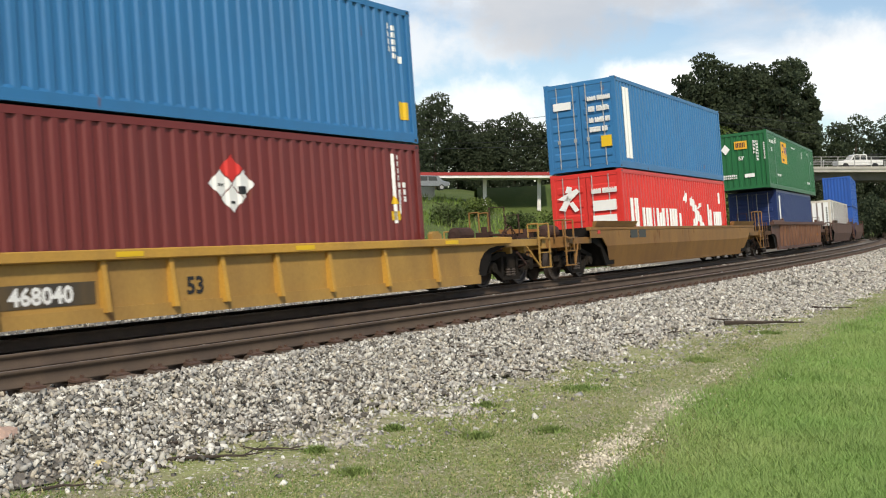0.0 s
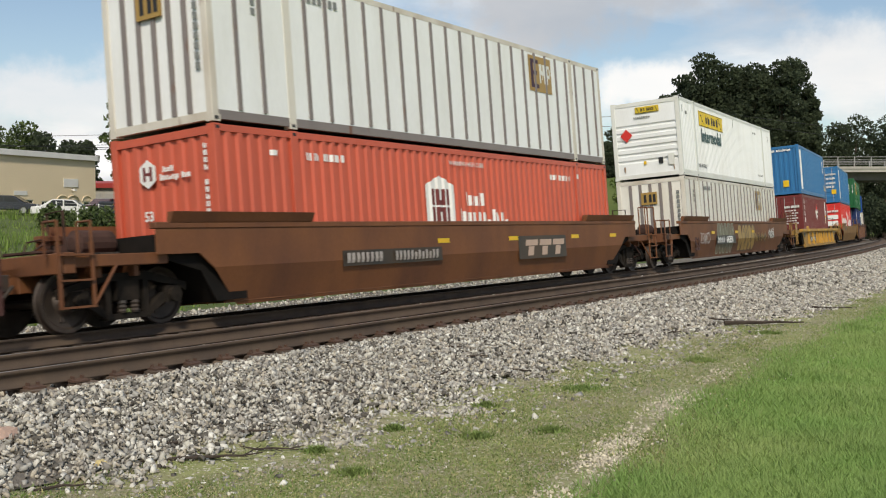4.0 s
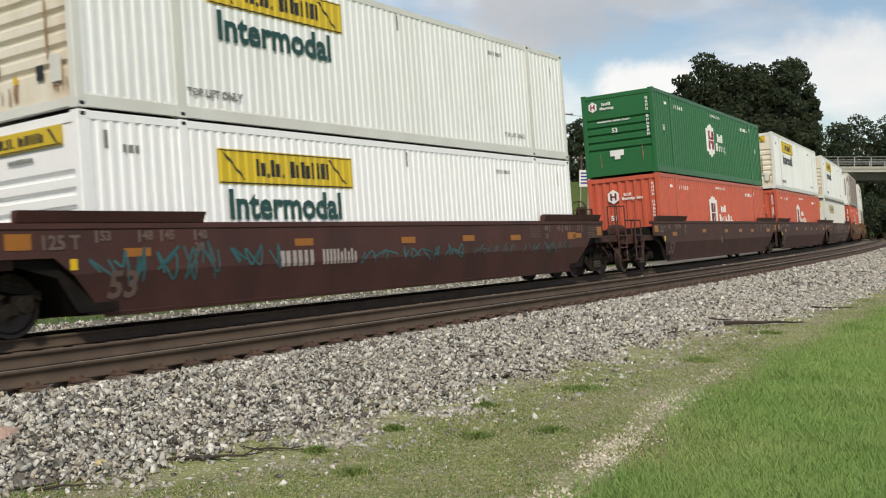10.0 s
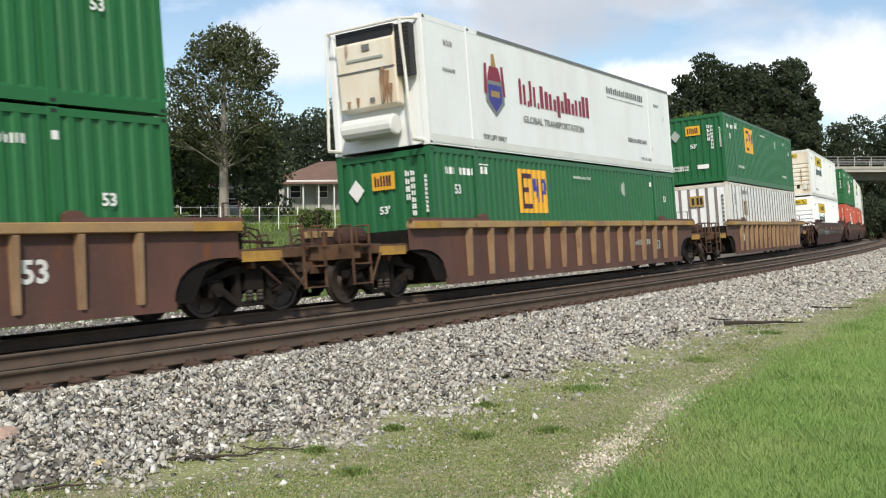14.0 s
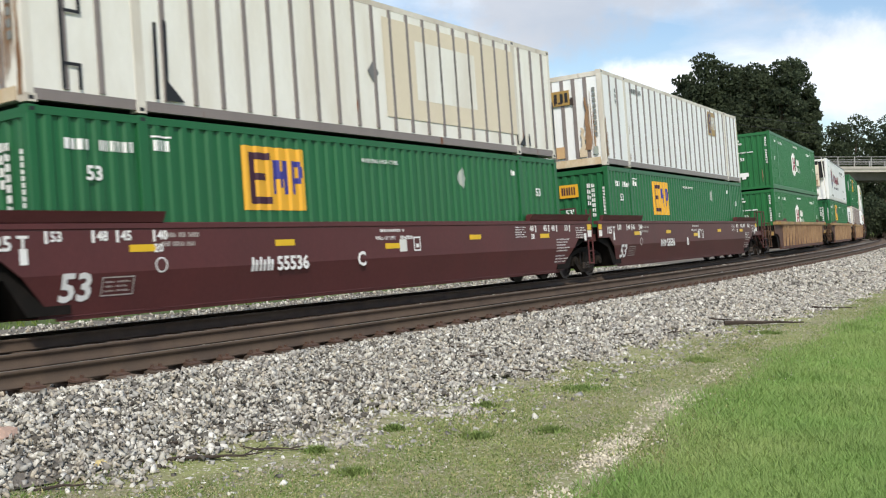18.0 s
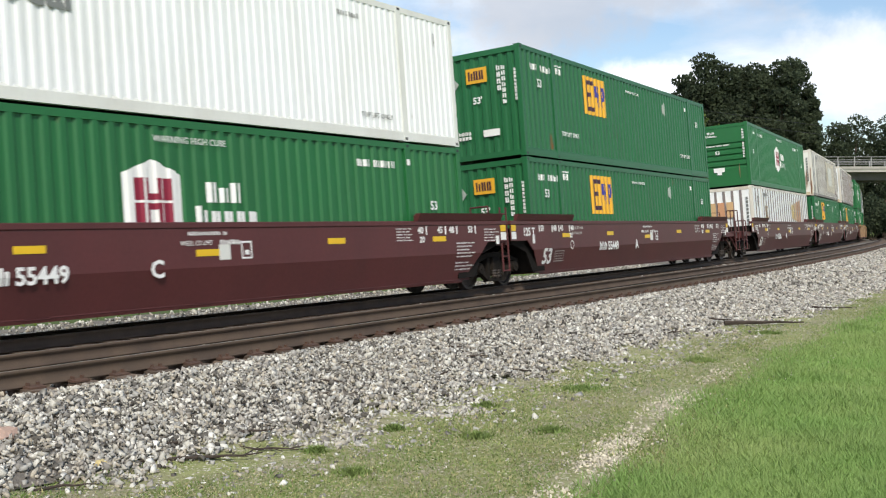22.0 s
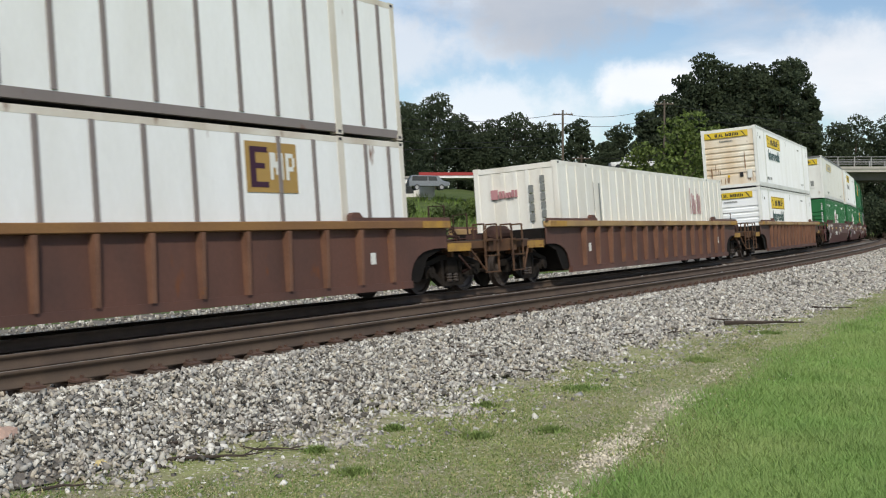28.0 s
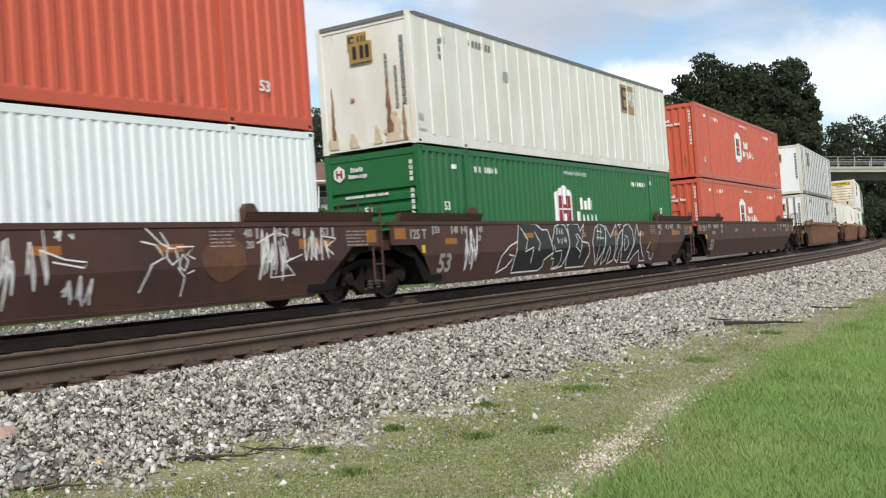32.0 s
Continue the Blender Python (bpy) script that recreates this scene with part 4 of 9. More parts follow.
def yellow_panel(box, x0, z0, x1, z1, seed=5):
    """A yellow name panel with black strokes in place of the company's name."""
    bar(box, x0, z0, x1, z1, P_HAULY, name="name_panel", label="yellow name panel with black lettering")
    w, h = x1 - x0, z1 - z0
    side_words(box, word_rects(x0 + 0.25 * w, z0 + 0.26 * h, x0 + 0.82 * w, z0 + 0.76 * h, "C.C. CCCC", seed) + [(x0 + 0.01 * w, z0 + 0.02 * h, x0 + 0.99 * w, z0 + 0.06 * h), (x0 + 0.01 * w, z0 + 0.94 * h, x0 + 0.99 * w, z0 + 0.97 * h)], P_BLACK, 0.011)
    for a in (0.03, 0.80):
        mark(box, [(x0 + a * w, z0 + 0.88 * h), (x0 + (a + 0.13) * w, z0 + 0.14 * h), (x0 + (a + 0.145) * w, z0 + 0.14 * h), (x0 + (a + 0.02) * w, z0 + 0.88 * h)], P_BLACK, lift=0.011, name="panel_stripe")


def rear_panel(box, y0, z0, y1, z1, seed=2):
    rear_bar(box, y0, z0, y1, z1, P_HAULY, name="name_panel", label="yellow name panel with black lettering")
    w, h = y1 - y0, z1 - z0
    rear_words(box, word_rects(-y1 + 0.24 * w, z0 + 0.26 * h, -y1 + 0.80 * w, z0 + 0.76 * h, "C.C. CCCC", seed) + [(-y1 + 0.01 * w, z0 + 0.04 * h, -y0 - 0.01 * w, z0 + 0.09 * h)], P_BLACK, 0.018)
    for a in (0.06, 0.84):
        q = [(y1 - a * w, z0 + 0.88 * h), (y1 - (a + 0.03) * w, z0 + 0.88 * h), (y1 - (a + 0.11) * w, z0 + 0.12 * h), (y1 - (a + 0.09) * w, z0 + 0.12 * h)]
        part("panel_stripe", Geo().prism(q, "x", -box["length"] / 2 - 0.018, -box["length"] / 2 - 0.013).mesh("panel_stripe", P_BLACK), box["ob"])


def white_haul(box, word=True, rusty=False, low=False, ink=None, small=False):
    """Yellow panel and the dark word below it, on a white box."""
    dz, y = (-0.13, -box["width"] / 2 - 0.008) if low else (0.0, -box["width"] / 2 - 0.008)
    yellow_panel(box, -5.33, 2.01 + dz, -1.72, 2.61 + dz, 5)
    if word:
        lettering(box["ob"], "Intermodal", 0.69, (-5.17, y, 1.43 + dz), ink or P_INKT, wide=1.0, bold=0.03)
    lettering(box["ob"], "TOP LIFT ONLY", 0.18, (-5.92, y, 0.39), P_INKG)
    lettering(box["ob"], "TOP LIFT ONLY", 0.15, (4.55, y, 0.42), P_INKG)
    side_words(box, digit_rects(-7.3, 2.3, 3, 0.12, 0.12, 9) + digit_rects(4.0, 2.4, 6, 0.12, 0.1, 8) + [(-7.62, 2.35, -7.55, 2.62), (0.2, 2.4, 0.25, 2.72), (7.3, 2.2, 7.36, 2.5)], P_INKG, name="number_bars")
    if small:
        rear_panel(box, -0.55, 2.43, 0.35, 2.66)
    else:
        rear_panel(box, -0.92, 2.42, 1.12, 2.72)
    rear_words(box, digit_rects(-0.42, 2.24, 9, 0.07, 0.07, 3), P_INKG, name="number_bars")
    rear_bar(box, -0.58, 0.5, -0.42, 0.72, P_BLACK, name="data_plate")
    rear_bar(box, -1.0, 0.42, -0.78, 0.82, P_SILVER, name="vent_cover", deep=0.03)
    rear_bar(box, 0.05, 0.52, 0.15, 0.64, P_YELLOW, name="data_plate")
    rust_on(box, ((-0.72, 0.6, 2.2, 0.12), (0.9, 0.4, 1.4, 0.1), (-0.95, 0.22, 0.7, 0.3), (0.3, 0.2, 0.6, 0.4), (0.6, 0.6, 1.2, 0.2)) if rusty else ((0.9, 0.2, 0.6, 0.1), (-1.0, 0.2, 0.5, 0.1)))


def emp_panel(box, x0, z0, x1, z1, faded=False):
    """A square panel with a dark figure and a blue figure in it."""
    bar(box, x0, z0, x1, z1, P_GOLD if faded else P_EMPY, name="name_panel", label="square amber company panel")
    w, h = x1 - x0, z1 - z0

    def put(rects):
        return [(x0 + a * w, z0 + b * h, x0 + c * w, z0 + d * h) for a, b, c, d in rects]
    side_words(box, put(((0.08, 0.10, 0.19, 0.90), (0.19, 0.10, 0.42, 0.21), (0.19, 0.47, 0.36, 0.58), (0.19, 0.79, 0.42, 0.90))), P_PLUM, 0.011, "panel_figure")
    ink = P_SILVER if faded else P_INKB
    side_words(box, put(((0.46, 0.26, 0.52, 0.80), (0.52, 0.5, 0.57, 0.80), (0.57, 0.36, 0.61, 0.62), (0.61, 0.5, 0.66, 0.80), (0.66, 0.26, 0.72, 0.80), (0.77, 0.26, 0.83, 0.80), (0.83, 0.44, 0.92, 0.53), (0.83, 0.71, 0.92, 0.80), (0.90, 0.53, 0.95, 0.71))), ink, 0.012, "panel_figure")


def emp_side(box, ink=None, seed=1):
    ink = ink or P_INKW
    emp_panel(box, -3.91, 1.44, -2.31, 2.57)
    y = -box["width"] / 2 - 0.008
    mark(box, [(3.02, 2.23), (3.22, 1.98), (3.42, 2.23), (3.22, 2.48)], P_FADEDGREY, name="hazard_diamond")
    side_words(box, digit_rects(-7.5, 2.3, 4, 0.12, 0.16, seed) + digit_rects(-6.9, 2.3, 6, 0.11, 0.16, seed + 1) + digit_rects(-5.84, 2.36, 3, 0.11, 0.17, seed + 2) + [(-5.88, 2.57, -5.5, 2.6)] + digit_rects(5.5, 2.38, 2, 0.12, 0.14, seed + 3), ink, name="number_bars")
    lettering(box["ob"], "53", 0.3, (-7.16, y, 1.86), ink)
    lettering(box["ob"], "53", 0.28, (6.75, y, 1.88), ink)
    lettering(box["ob"], "WARNING HIGH CUBE", 0.12, (-0.58, y, 2.42), ink)
    lettering(box["ob"], "TOP LIFT ONLY", 0.17, (-5.76, y, 0.66), ink)
    lettering(box["ob"], "TOP LIFT ONLY", 0.17, (4.65, y, 0.62), ink)


def emp_rear(box, ink=None, diamond=True, seed=1):
    ink = ink or P_INKW
    x = -box["length"] / 2 - 0.012
    rear_bar(box, -0.31, 2.04, 0.31, 2.44, P_EMPY, name="name_panel", label="small yellow company panel")
    rear_words(box, word_rects(-0.24, 2.12, 0.24, 2.36, "CCC", seed), P_PLUM, 0.018, "panel_figure")
    lettering(box["ob"], "53'", 0.24, (x, 0.15, 1.5), ink, REAR)
    rear_words(box, digit_rects(0.6, 2.46, 4, 0.1, 0.13, seed, down=True) + digit_rects(0.74, 2.44, 7, 0.1, 0.11, seed + 4, down=True) + digit_rects(1.1, 2.3, 9, 0.06, 0.07, seed + 7, down=True), ink, name="number_bars")
    rear_words(box, [(0.1, 0.6, 0.58, 0.78)] + digit_rects(-1.05, 0.7, 8, 0.1, 0.09, seed + 2) + digit_rects(-1.05, 0.58, 8, 0.1, 0.09, seed + 3), ink, name="data_plate")
    if diamond:
        part("hazard_diamond", Geo().prism([(0.76, 1.82), (0.98, 2.08), (0.76, 2.34), (0.54, 2.08)], "x", x, x + 0.01).mesh("hazard_diamond", P_FADEDGREY if seed % 2 else P_INKW), box["ob"])


def number_column(box, x, z0, n, ink):
    for k in range(n):
        bar(box, x, z0 - k * 0.17, x + 0.11, z0 - k * 0.17 + 0.12, ink, name="number_bar")


# ---------------------------------------------------------------- the well cars
def truck(parent, x, spin):
    """A two-axle truck: side frames, bolster, springs and two keyed wheelsets."""
    def frame_build():
        g = Geo()
        g.prism([(-1.18, 0.50), (-1.02, 0.60), (-0.72, 0.64), (-0.40, 0.72), (0.40, 0.72), (0.72, 0.64), (1.02, 0.60), (1.18, 0.50), (1.20, 0.64), (0.72, 0.76), (0.42, 0.84), (-0.42, 0.84), (-0.72, 0.76), (-1.20, 0.64)], "y", -0.07, 0.07)
        for sx in (-1, 1):
            g.prism([(sx * 0.74, 0.36), (sx * 0.70, 0.50), (sx * 0.40, 0.27), (sx * 0.40, 0.15)], "y", -0.07, 0.07)
            g.box(sx * 0.36 - 0.05, -0.07, 0.2, sx * 0.36 + 0.05, 0.07, 0.74)
            g.cbox((sx * 0.89, 0, 0.47), (0.32, 0.2, 0.26))
            g.lathe([(0.12, -0.17), (0.12, 0.17)], 10, "y", (sx * 0.89, 0, 0.457))
            g.lathe([(0.035, -0.185), (0.035, 0.185)], 6, "y", (sx * 0.89, 0, 0.457))
        g.box(-0.42, -0.09, 0.14, 0.42, 0.09, 0.23)
        return g.mesh("side_frame", M_TRUCK)
    fm = memo("side_frame", frame_build)
    bol = memo("bolster", lambda: Geo().box(-0.2, -1.1, 0.42, 0.2, 1.1, 0.72).box(-0.3, -0.35, 0.70, 0.3, 0.35, 0.86).rod((-0.62, -0.7, 0.4), (-0.62, 0.7, 0.4), 0.05).rod((0.62, -0.7, 0.4), (0.62, 0.7, 0.4), 0.05).mesh("bolster", M_TRUCK))
    spring = memo("spring", lambda: Geo().lathe([(0.06, 0.23), (0.075, 0.26), (0.055, 0.29), (0.075, 0.32), (0.055, 0.35), (0.075, 0.38), (0.06, 0.42)], 8, "z").mesh("spring", M_GREASE))

    def wheel_build():
        g = Geo().lathe([(0.075, -1.0), (0.075, 1.0)], 8, "y")
        for s in (-1, 1):
            prof = [(0.10, 0.64), (0.20, 0.66), (0.36, 0.675), (0.485, 0.67), (0.485, 0.695), (0.462, 0.71), (0.455, 0.80), (0.40, 0.80), (0.37, 0.765), (0.20, 0.74), (0.13, 0.80), (0.10, 0.80)]
            g.lathe([(r, s * h) for r, h in prof], 28, "y")
        # the wheel's web shows its turning by two lift holes' bosses
        for s in (-1, 1):
            for a in (0, 2.1, 4.2):
                g.cbox((0.27 * math.cos(a), s * 0.765, 0.27 * math.sin(a)), (0.07, 0.02, 0.07))
        return g.mesh("wheelset", M_WHEEL)
    wm = memo("wheelset", wheel_build)
    t = part("truck", bol, parent, "grimy two-axle freight truck", pose(x, 0, 0))
    for sy in (-1, 1):
        part("side_frame", fm, t, m=pose(0, sy * 1.0, 0))
        for sx in (-0.12, 0.12):
            part("spring", spring, t, m=pose(sx, sy * 1.07, 0))
    for k, sx in enumerate((-0.89, 0.89)):
        w = part("wheelset", wm, t, m=pose(sx, 0, 0.457))
        spin[k].append(w)
    return t


SPIN = ([], [])


def end_gear(car, sx, mat, steel, ribbed):
    """The platform, coupler, steps and hand brake outside the well at one end."""
    turn = Matrix() if sx > 0 else pose(0, 0, 0, 0, 0, 180)
    deck = mat if mat in (C_YELL, C_OCHRE, C_BROWN, C_FEC, C_CHOC) else M_ENDRUST if ribbed else M_ENDBROWN

    def beam(name, *boxes):
        def build():
            g = Geo()
            for b in boxes:
                g.box(*b)
            return g.mesh(name, deck, bevel=0.012)
        return memo((name, deck.name, boxes), build)
    part("deck_plate", beam("deck_plate", (9.3, -1.05, 1.0, 11.15, 1.05, 1.08)), car, m=turn)
    part("draft_sill", beam("draft_sill", (9.3, -0.35, 0.62, 11.25, 0.35, 1.0)), car, m=turn)
    part("buffer_beam", beam("buffer_beam", (11.05, -1.4, 0.86, 11.25, 1.4, 1.16)), car, m=turn)
    for y in (-1.25, 1.25):
        part("side_beam", beam("side_beam", (9.3, y - 0.1, 0.94, 11.05, y + 0.1, 1.12)), car, m=turn)
    for x in (9.8, 10.5):
        part("cross_beam", beam("cross_beam", (x - 0.05, -1.2, 0.78, x + 0.05, 1.2, 1.0)), car, m=turn)

    def grating():
        g = Geo()
        for k in range(9):
            g.box(10.2 + k * 0.1, -1.3, 1.125, 10.235 + k * 0.1, 1.3, 1.15)
        return g.mesh("walkway_grating", M_GREASE)
    part("walkway_grating", memo("walkway_grating", grating), car, m=turn)
    cp = memo("coupler", lambda: Geo().box(11.15, -0.13, 0.66, 11.55, 0.13, 0.92).box(11.5, -0.22, 0.60, 11.79, 0.2, 0.98, 0.03).rod((11.3, 0.3, 0.75), (11.75, 0.34, 0.35), 0.035).mesh("coupler", M_GREASE, bevel=0.02))
    part("coupler", cp, car, m=turn)

    def steps(s):
        g = Geo()
        y, high = s * 1.44, (2.02 if s < 0 else 1.6) if not ribbed else 1.5
        for x in (10.8, 11.36):
            g.box(x - 0.03, y - 0.012, 0.36, x + 0.03, y + 0.012, 1.3)
            g.rod((x, y, 1.25), (x, y, high), 0.022).rod((x, y, high), (x, y - s * 0.3, high), 0.02).rod((x, y - s * 0.3, high), (x, y - s * 0.3, 1.1), 0.02)
        for z in (0.38, 0.76, 1.12):
            g.box(10.8, y - 0.05, z - 0.015, 11.36, y + 0.05, z + 0.015)
        g.rod((10.8, y, 0.4), (10.3, y * 0.93, 0.95), 0.025)
        return g.mesh("ladder", deck if deck is not M_ENDBROWN else steel)
    for s in (-1, 1):
        part("ladder", memo(("ladder", deck.name, steel.name, ribbed, s), lambda: steps(s)), car, m=turn)

    def stand():
        g = Geo().box(11.0, -0.72, 1.08, 11.08, -0.06, 1.75).box(10.6, -0.65, 1.12, 11.02, -0.15, 1.5).prism([(10.98, 1.7), (11.16, 1.7), (11.12, 2.1), (11.02, 2.18)], "y", -0.56, -0.24)
        for y in (-0.7, -0.08):
            g.rod((11.04, y, 1.08), (11.04, y, 2.05), 0.026)
        g.rod((10.6, -0.95, 1.08), (10.95, -0.95, 1.75), 0.03).rod((10.95, -0.95, 1.75), (11.04, -0.7, 1.75), 0.026)
        return g.mesh("brake_stand", deck)

    def wheel():
        g = Geo()
        ring = [Vector((11.3, -0.4 + 0.27 * math.cos(k * math.tau / 16), 2.08 + 0.27 * math.sin(k * math.tau / 16))) for k in range(16)]
        for k in range(16):
            g.rod(ring[k], ring[(k + 1) % 16], 0.02, 5)
            if k % 4 == 0:
                g.rod((11.22, -0.4, 2.08), ring[k], 0.016, 4)
        return g.lathe([(0.06, 11.1), (0.06, 11.24)], 8, "x", (0, -0.4, 2.08)).mesh("brake_wheel", deck)
    if sx < 0 and mat in (C_FEC, C_DARK, C_CHOC):
        part("brake_stand", memo(("stand", deck.name), stand), car, m=turn)
        part("brake_wheel", memo(("handwheel", deck.name), wheel), car, m=turn)

    def pipe(name, r, *pts):
        return memo((name, pts), lambda: Geo().tube(pts, [r] * len(pts)).mesh(name, M_ENDBROWN))
    for r, pts in ((0.03, ((9.45, -0.8, 1.28), (10.1, -0.82, 1.27), (10.7, -0.8, 1.24))), (0.028, ((9.5, -0.95, 0.92), (10.3, -0.99, 0.84), (11.1, -1.0, 0.78))), (0.03, ((9.9, -1.3, 0.8), (10.3, -1.3, 0.5), (10.35, -1.0, 0.4))),
                   (0.02, ((9.4, -1.28, 1.3), (9.6, -1.33, 1.42), (9.8, -1.32, 1.3), (9.95, -1.3, 1.12))), (0.018, ((9.5, -1.1, 1.15), (9.75, -1.15, 1.5), (10.05, -1.1, 1.45), (10.2, -1.05, 1.15)))):
        part("brake_pipe", pipe("brake_pipe", r, *pts), car, m=turn)
    part("grab_iron", pipe("grab_iron", 0.024, (9.55, -1.2, 1.05), (9.57, -1.2, 1.93), (9.57, -0.78, 1.95), (9.55, -0.78, 1.05)), car, m=turn)
    valve = memo("control_valve", lambda: Geo().cbox((9.72, -0.5, 1.22), (0.3, 0.34, 0.28)).rod((9.72, -0.5, 1.3), (9.72, -0.5, 1.5), 0.08).mesh("control_valve", M_ENDBROWN))
    part("control_valve", valve, car, m=turn)
    tank = memo("air_reservoir", lambda: Geo().lathe([(0.1, 9.5), (0.2, 9.56), (0.21, 10.2), (0.1, 10.27)], 14, "x", (0, 0.3, 1.34)).box(9.6, 0.2, 1.08, 9.68, 0.4, 1.16).box(10.0, 0.2, 1.08, 10.08, 0.4, 1.16).mesh("air_reservoir", M_ENDBROWN, smooth=False))
    part("air_reservoir", tank, car, m=turn)
    hoses = memo("air_hose", lambda: Geo().tube([(11.15, -0.4, 0.82), (11.3, -0.42, 0.5), (11.5, -0.42, 0.36), (11.78, -0.3, 0.42)], [0.028] * 4).tube([(11.2, -0.75, 0.95), (11.3, -0.78, 0.6), (11.5, -0.6, 0.5)], [0.02] * 3).mesh("air_hose", P_BLACK))
    part("air_hose", hoses, car, m=turn)
    if sx < 0:
        lever = memo("uncoupling_lever", lambda: Geo().tube([(11.28, -1.4, 0.72), (11.3, -1.2, 0.86), (11.3, -0.3, 0.9), (11.4, -0.1, 0.95)], [0.016] * 4).mesh("uncoupling_lever", M_GREASE))
        part("uncoupling_lever", lever, car, m=turn)


def well_car(label, kind, mat, ends, own_truck, flange=None, lip=True, ribs=False, top=1.575, group="well cars of the freight train"):
    """One well unit: sides, chords, bulkheads, floor, trucks. ends: +1 and/or -1 for ends with couplers."""
    car = thing("well_car", label, "railway car", group)
    half = pose(0, 0, 0, 0, 0, 180)
    flange = flange or mat
    TOPZ = top

    def smooth_side():
        g = Geo()
        y, yl, t = -1.47, -1.278, TOPZ - 0.08
        # upper plate with its raised ends over the trucks
        for sx in (-1, 1):
            g.prism([(sx * 8.75, 1.08), (sx * 9.62, 1.08), (sx * 9.62, t), (sx * 8.75, t)][::sx], "y", y, y + 0.03)
        g.prism([(-8.75, 1.08), (-8.45, 0.84), (8.45, 0.84), (8.75, 1.08), (8.75, t), (-8.75, t)], "y", y, y + 0.03)
        # lower plate leans inward and is returned under the floor
        n = 8
        xs0, xs1 = np.linspace(-8.45, 8.45, n), np.linspace(-7.8, 7.8, n)
        v = [(a, y, 0.84) for a in xs0] + [(b, yl, 0.195) for b in xs1] + [(b, yl + 0.25, 0.195) for b in xs1]
        f = [(i, i + 1, n + i + 1, n + i) for i in range(n - 1)] + [(n + i, n + i + 1, 2 * n + i + 1, 2 * n + i) for i in range(n - 1)]
        g.add(v, f)
        return g.mesh("side_sill", mat, weld=True)

    def ribbed_side():
        g = Geo()
        y = -1.40
        g.prism([(-9.3, 0.98), (-8.8, 0.98), (-8.45, 0.93), (-8.2, 0.83), (-8.02, 0.68), (-7.92, 0.48), (-7.88, 0.28), (7.88, 0.28), (7.92, 0.48), (8.02, 0.68), (8.2, 0.83), (8.45, 0.93), (8.8, 0.98), (9.3, 0.98), (9.3, TOPZ - 0.1), (-9.3, TOPZ - 0.1)], "y", y, y + 0.03)
        g.box(-7.88, y - 0.06, 0.13 if top < 1.3 else 0.18, 7.88, y + 0.06, 0.33)
        return g.mesh("side_sill", mat)
    sm = memo(("sill", kind, mat.name, top), smooth_side if kind == "smooth" else ribbed_side)

    def chord_build():
        if kind == "smooth":
            return Geo().box(-9.64, -1.49, TOPZ - 0.1, 9.64, -1.34, TOPZ).mesh("top_chord", flange, bevel=0.012)
        return Geo().box(-9.3, -1.54, TOPZ - 0.16, 9.3, -1.33, TOPZ).mesh("top_chord", flange, bevel=0.015)
    cm = memo(("chord", kind, flange.name, top), chord_build)
    rib_mat = flange if kind == "ribbed_yellow" else (M_RIB if ribs else M_RIB2)
    for turn in (Matrix(), half):
        part("side_sill", sm, car, m=turn)
        part("top_chord", cm, car, m=turn)
        if kind != "smooth":
            rm = memo(("rib", kind, rib_mat.name), lambda: Geo().prism([(-1.47, TOPZ - 0.17), (-1.40, TOPZ - 0.17), (-1.40, 0.26), (-1.56, 0.26)] if kind == "ribbed_yellow" else [(-1.56, TOPZ - 0.17), (-1.40, TOPZ - 0.17), (-1.40, 0.33), (-1.50, 0.33)], "x", -0.042, 0.042).mesh("rib", rib_mat))
            at = (-6.22, -4.29, -2.48, -1.21, -0.12, 1.18, 2.59, 4.31, 6.1) if kind == "ribbed_yellow" else [0.13 + 1.012 * k for k in range(-7, 8)]
            for x in at:
                part("rib", rm, car, m=turn @ pose(x, 0, 0))
        if lip:
            lh = 0.16 if kind == "smooth" else 0.07
            lm = memo(("lip", mat.name, lh), lambda: Geo().prism([(-0.08, 0.0), (0.0, 0.0), (-0.03, lh), (-lh, lh)], "x", -1.7, 1.7).mesh("guide_rail", mat))
            for x in (-7.65, 7.65):
                part("guide_rail", lm, car, m=turn @ pose(x, -1.42, TOPZ))
        for x in (-6.35, 6.35):
            bh = 0.31 if mat is C_CHOC else 0.17
            part("locking_block", memo(("block", mat.name), lambda: Geo().prism([(-0.17, 0), (0.19, 0), (0.19, bh * 0.45), (0.07, bh), (-0.09, bh), (-0.17, bh * 0.7)], "y", -0.06, 0.06).rod((0, -0.065, bh * 0.6), (0, 0.065, bh * 0.6), 0.03).mesh("locking_block", mat)), car, m=turn @ pose(x * 0.972, -1.42, TOPZ))
    floor = memo(("wellfloor", mat.name), lambda: [g.box(-8.1, -1.3, 0.25, 8.1, -0.95, 0.31).box(-8.1, 0.95, 0.25, 8.1, 1.3, 0.31) and [g.box(x - 0.2, -1.3, 0.24, x + 0.2, 1.3, 0.345) for x in (-7.9, -6.05, -3, 0, 3, 6.05, 7.9)] and g for g in [Geo()]][0].mesh("well_floor", mat))
    part("well_floor", floor, car)
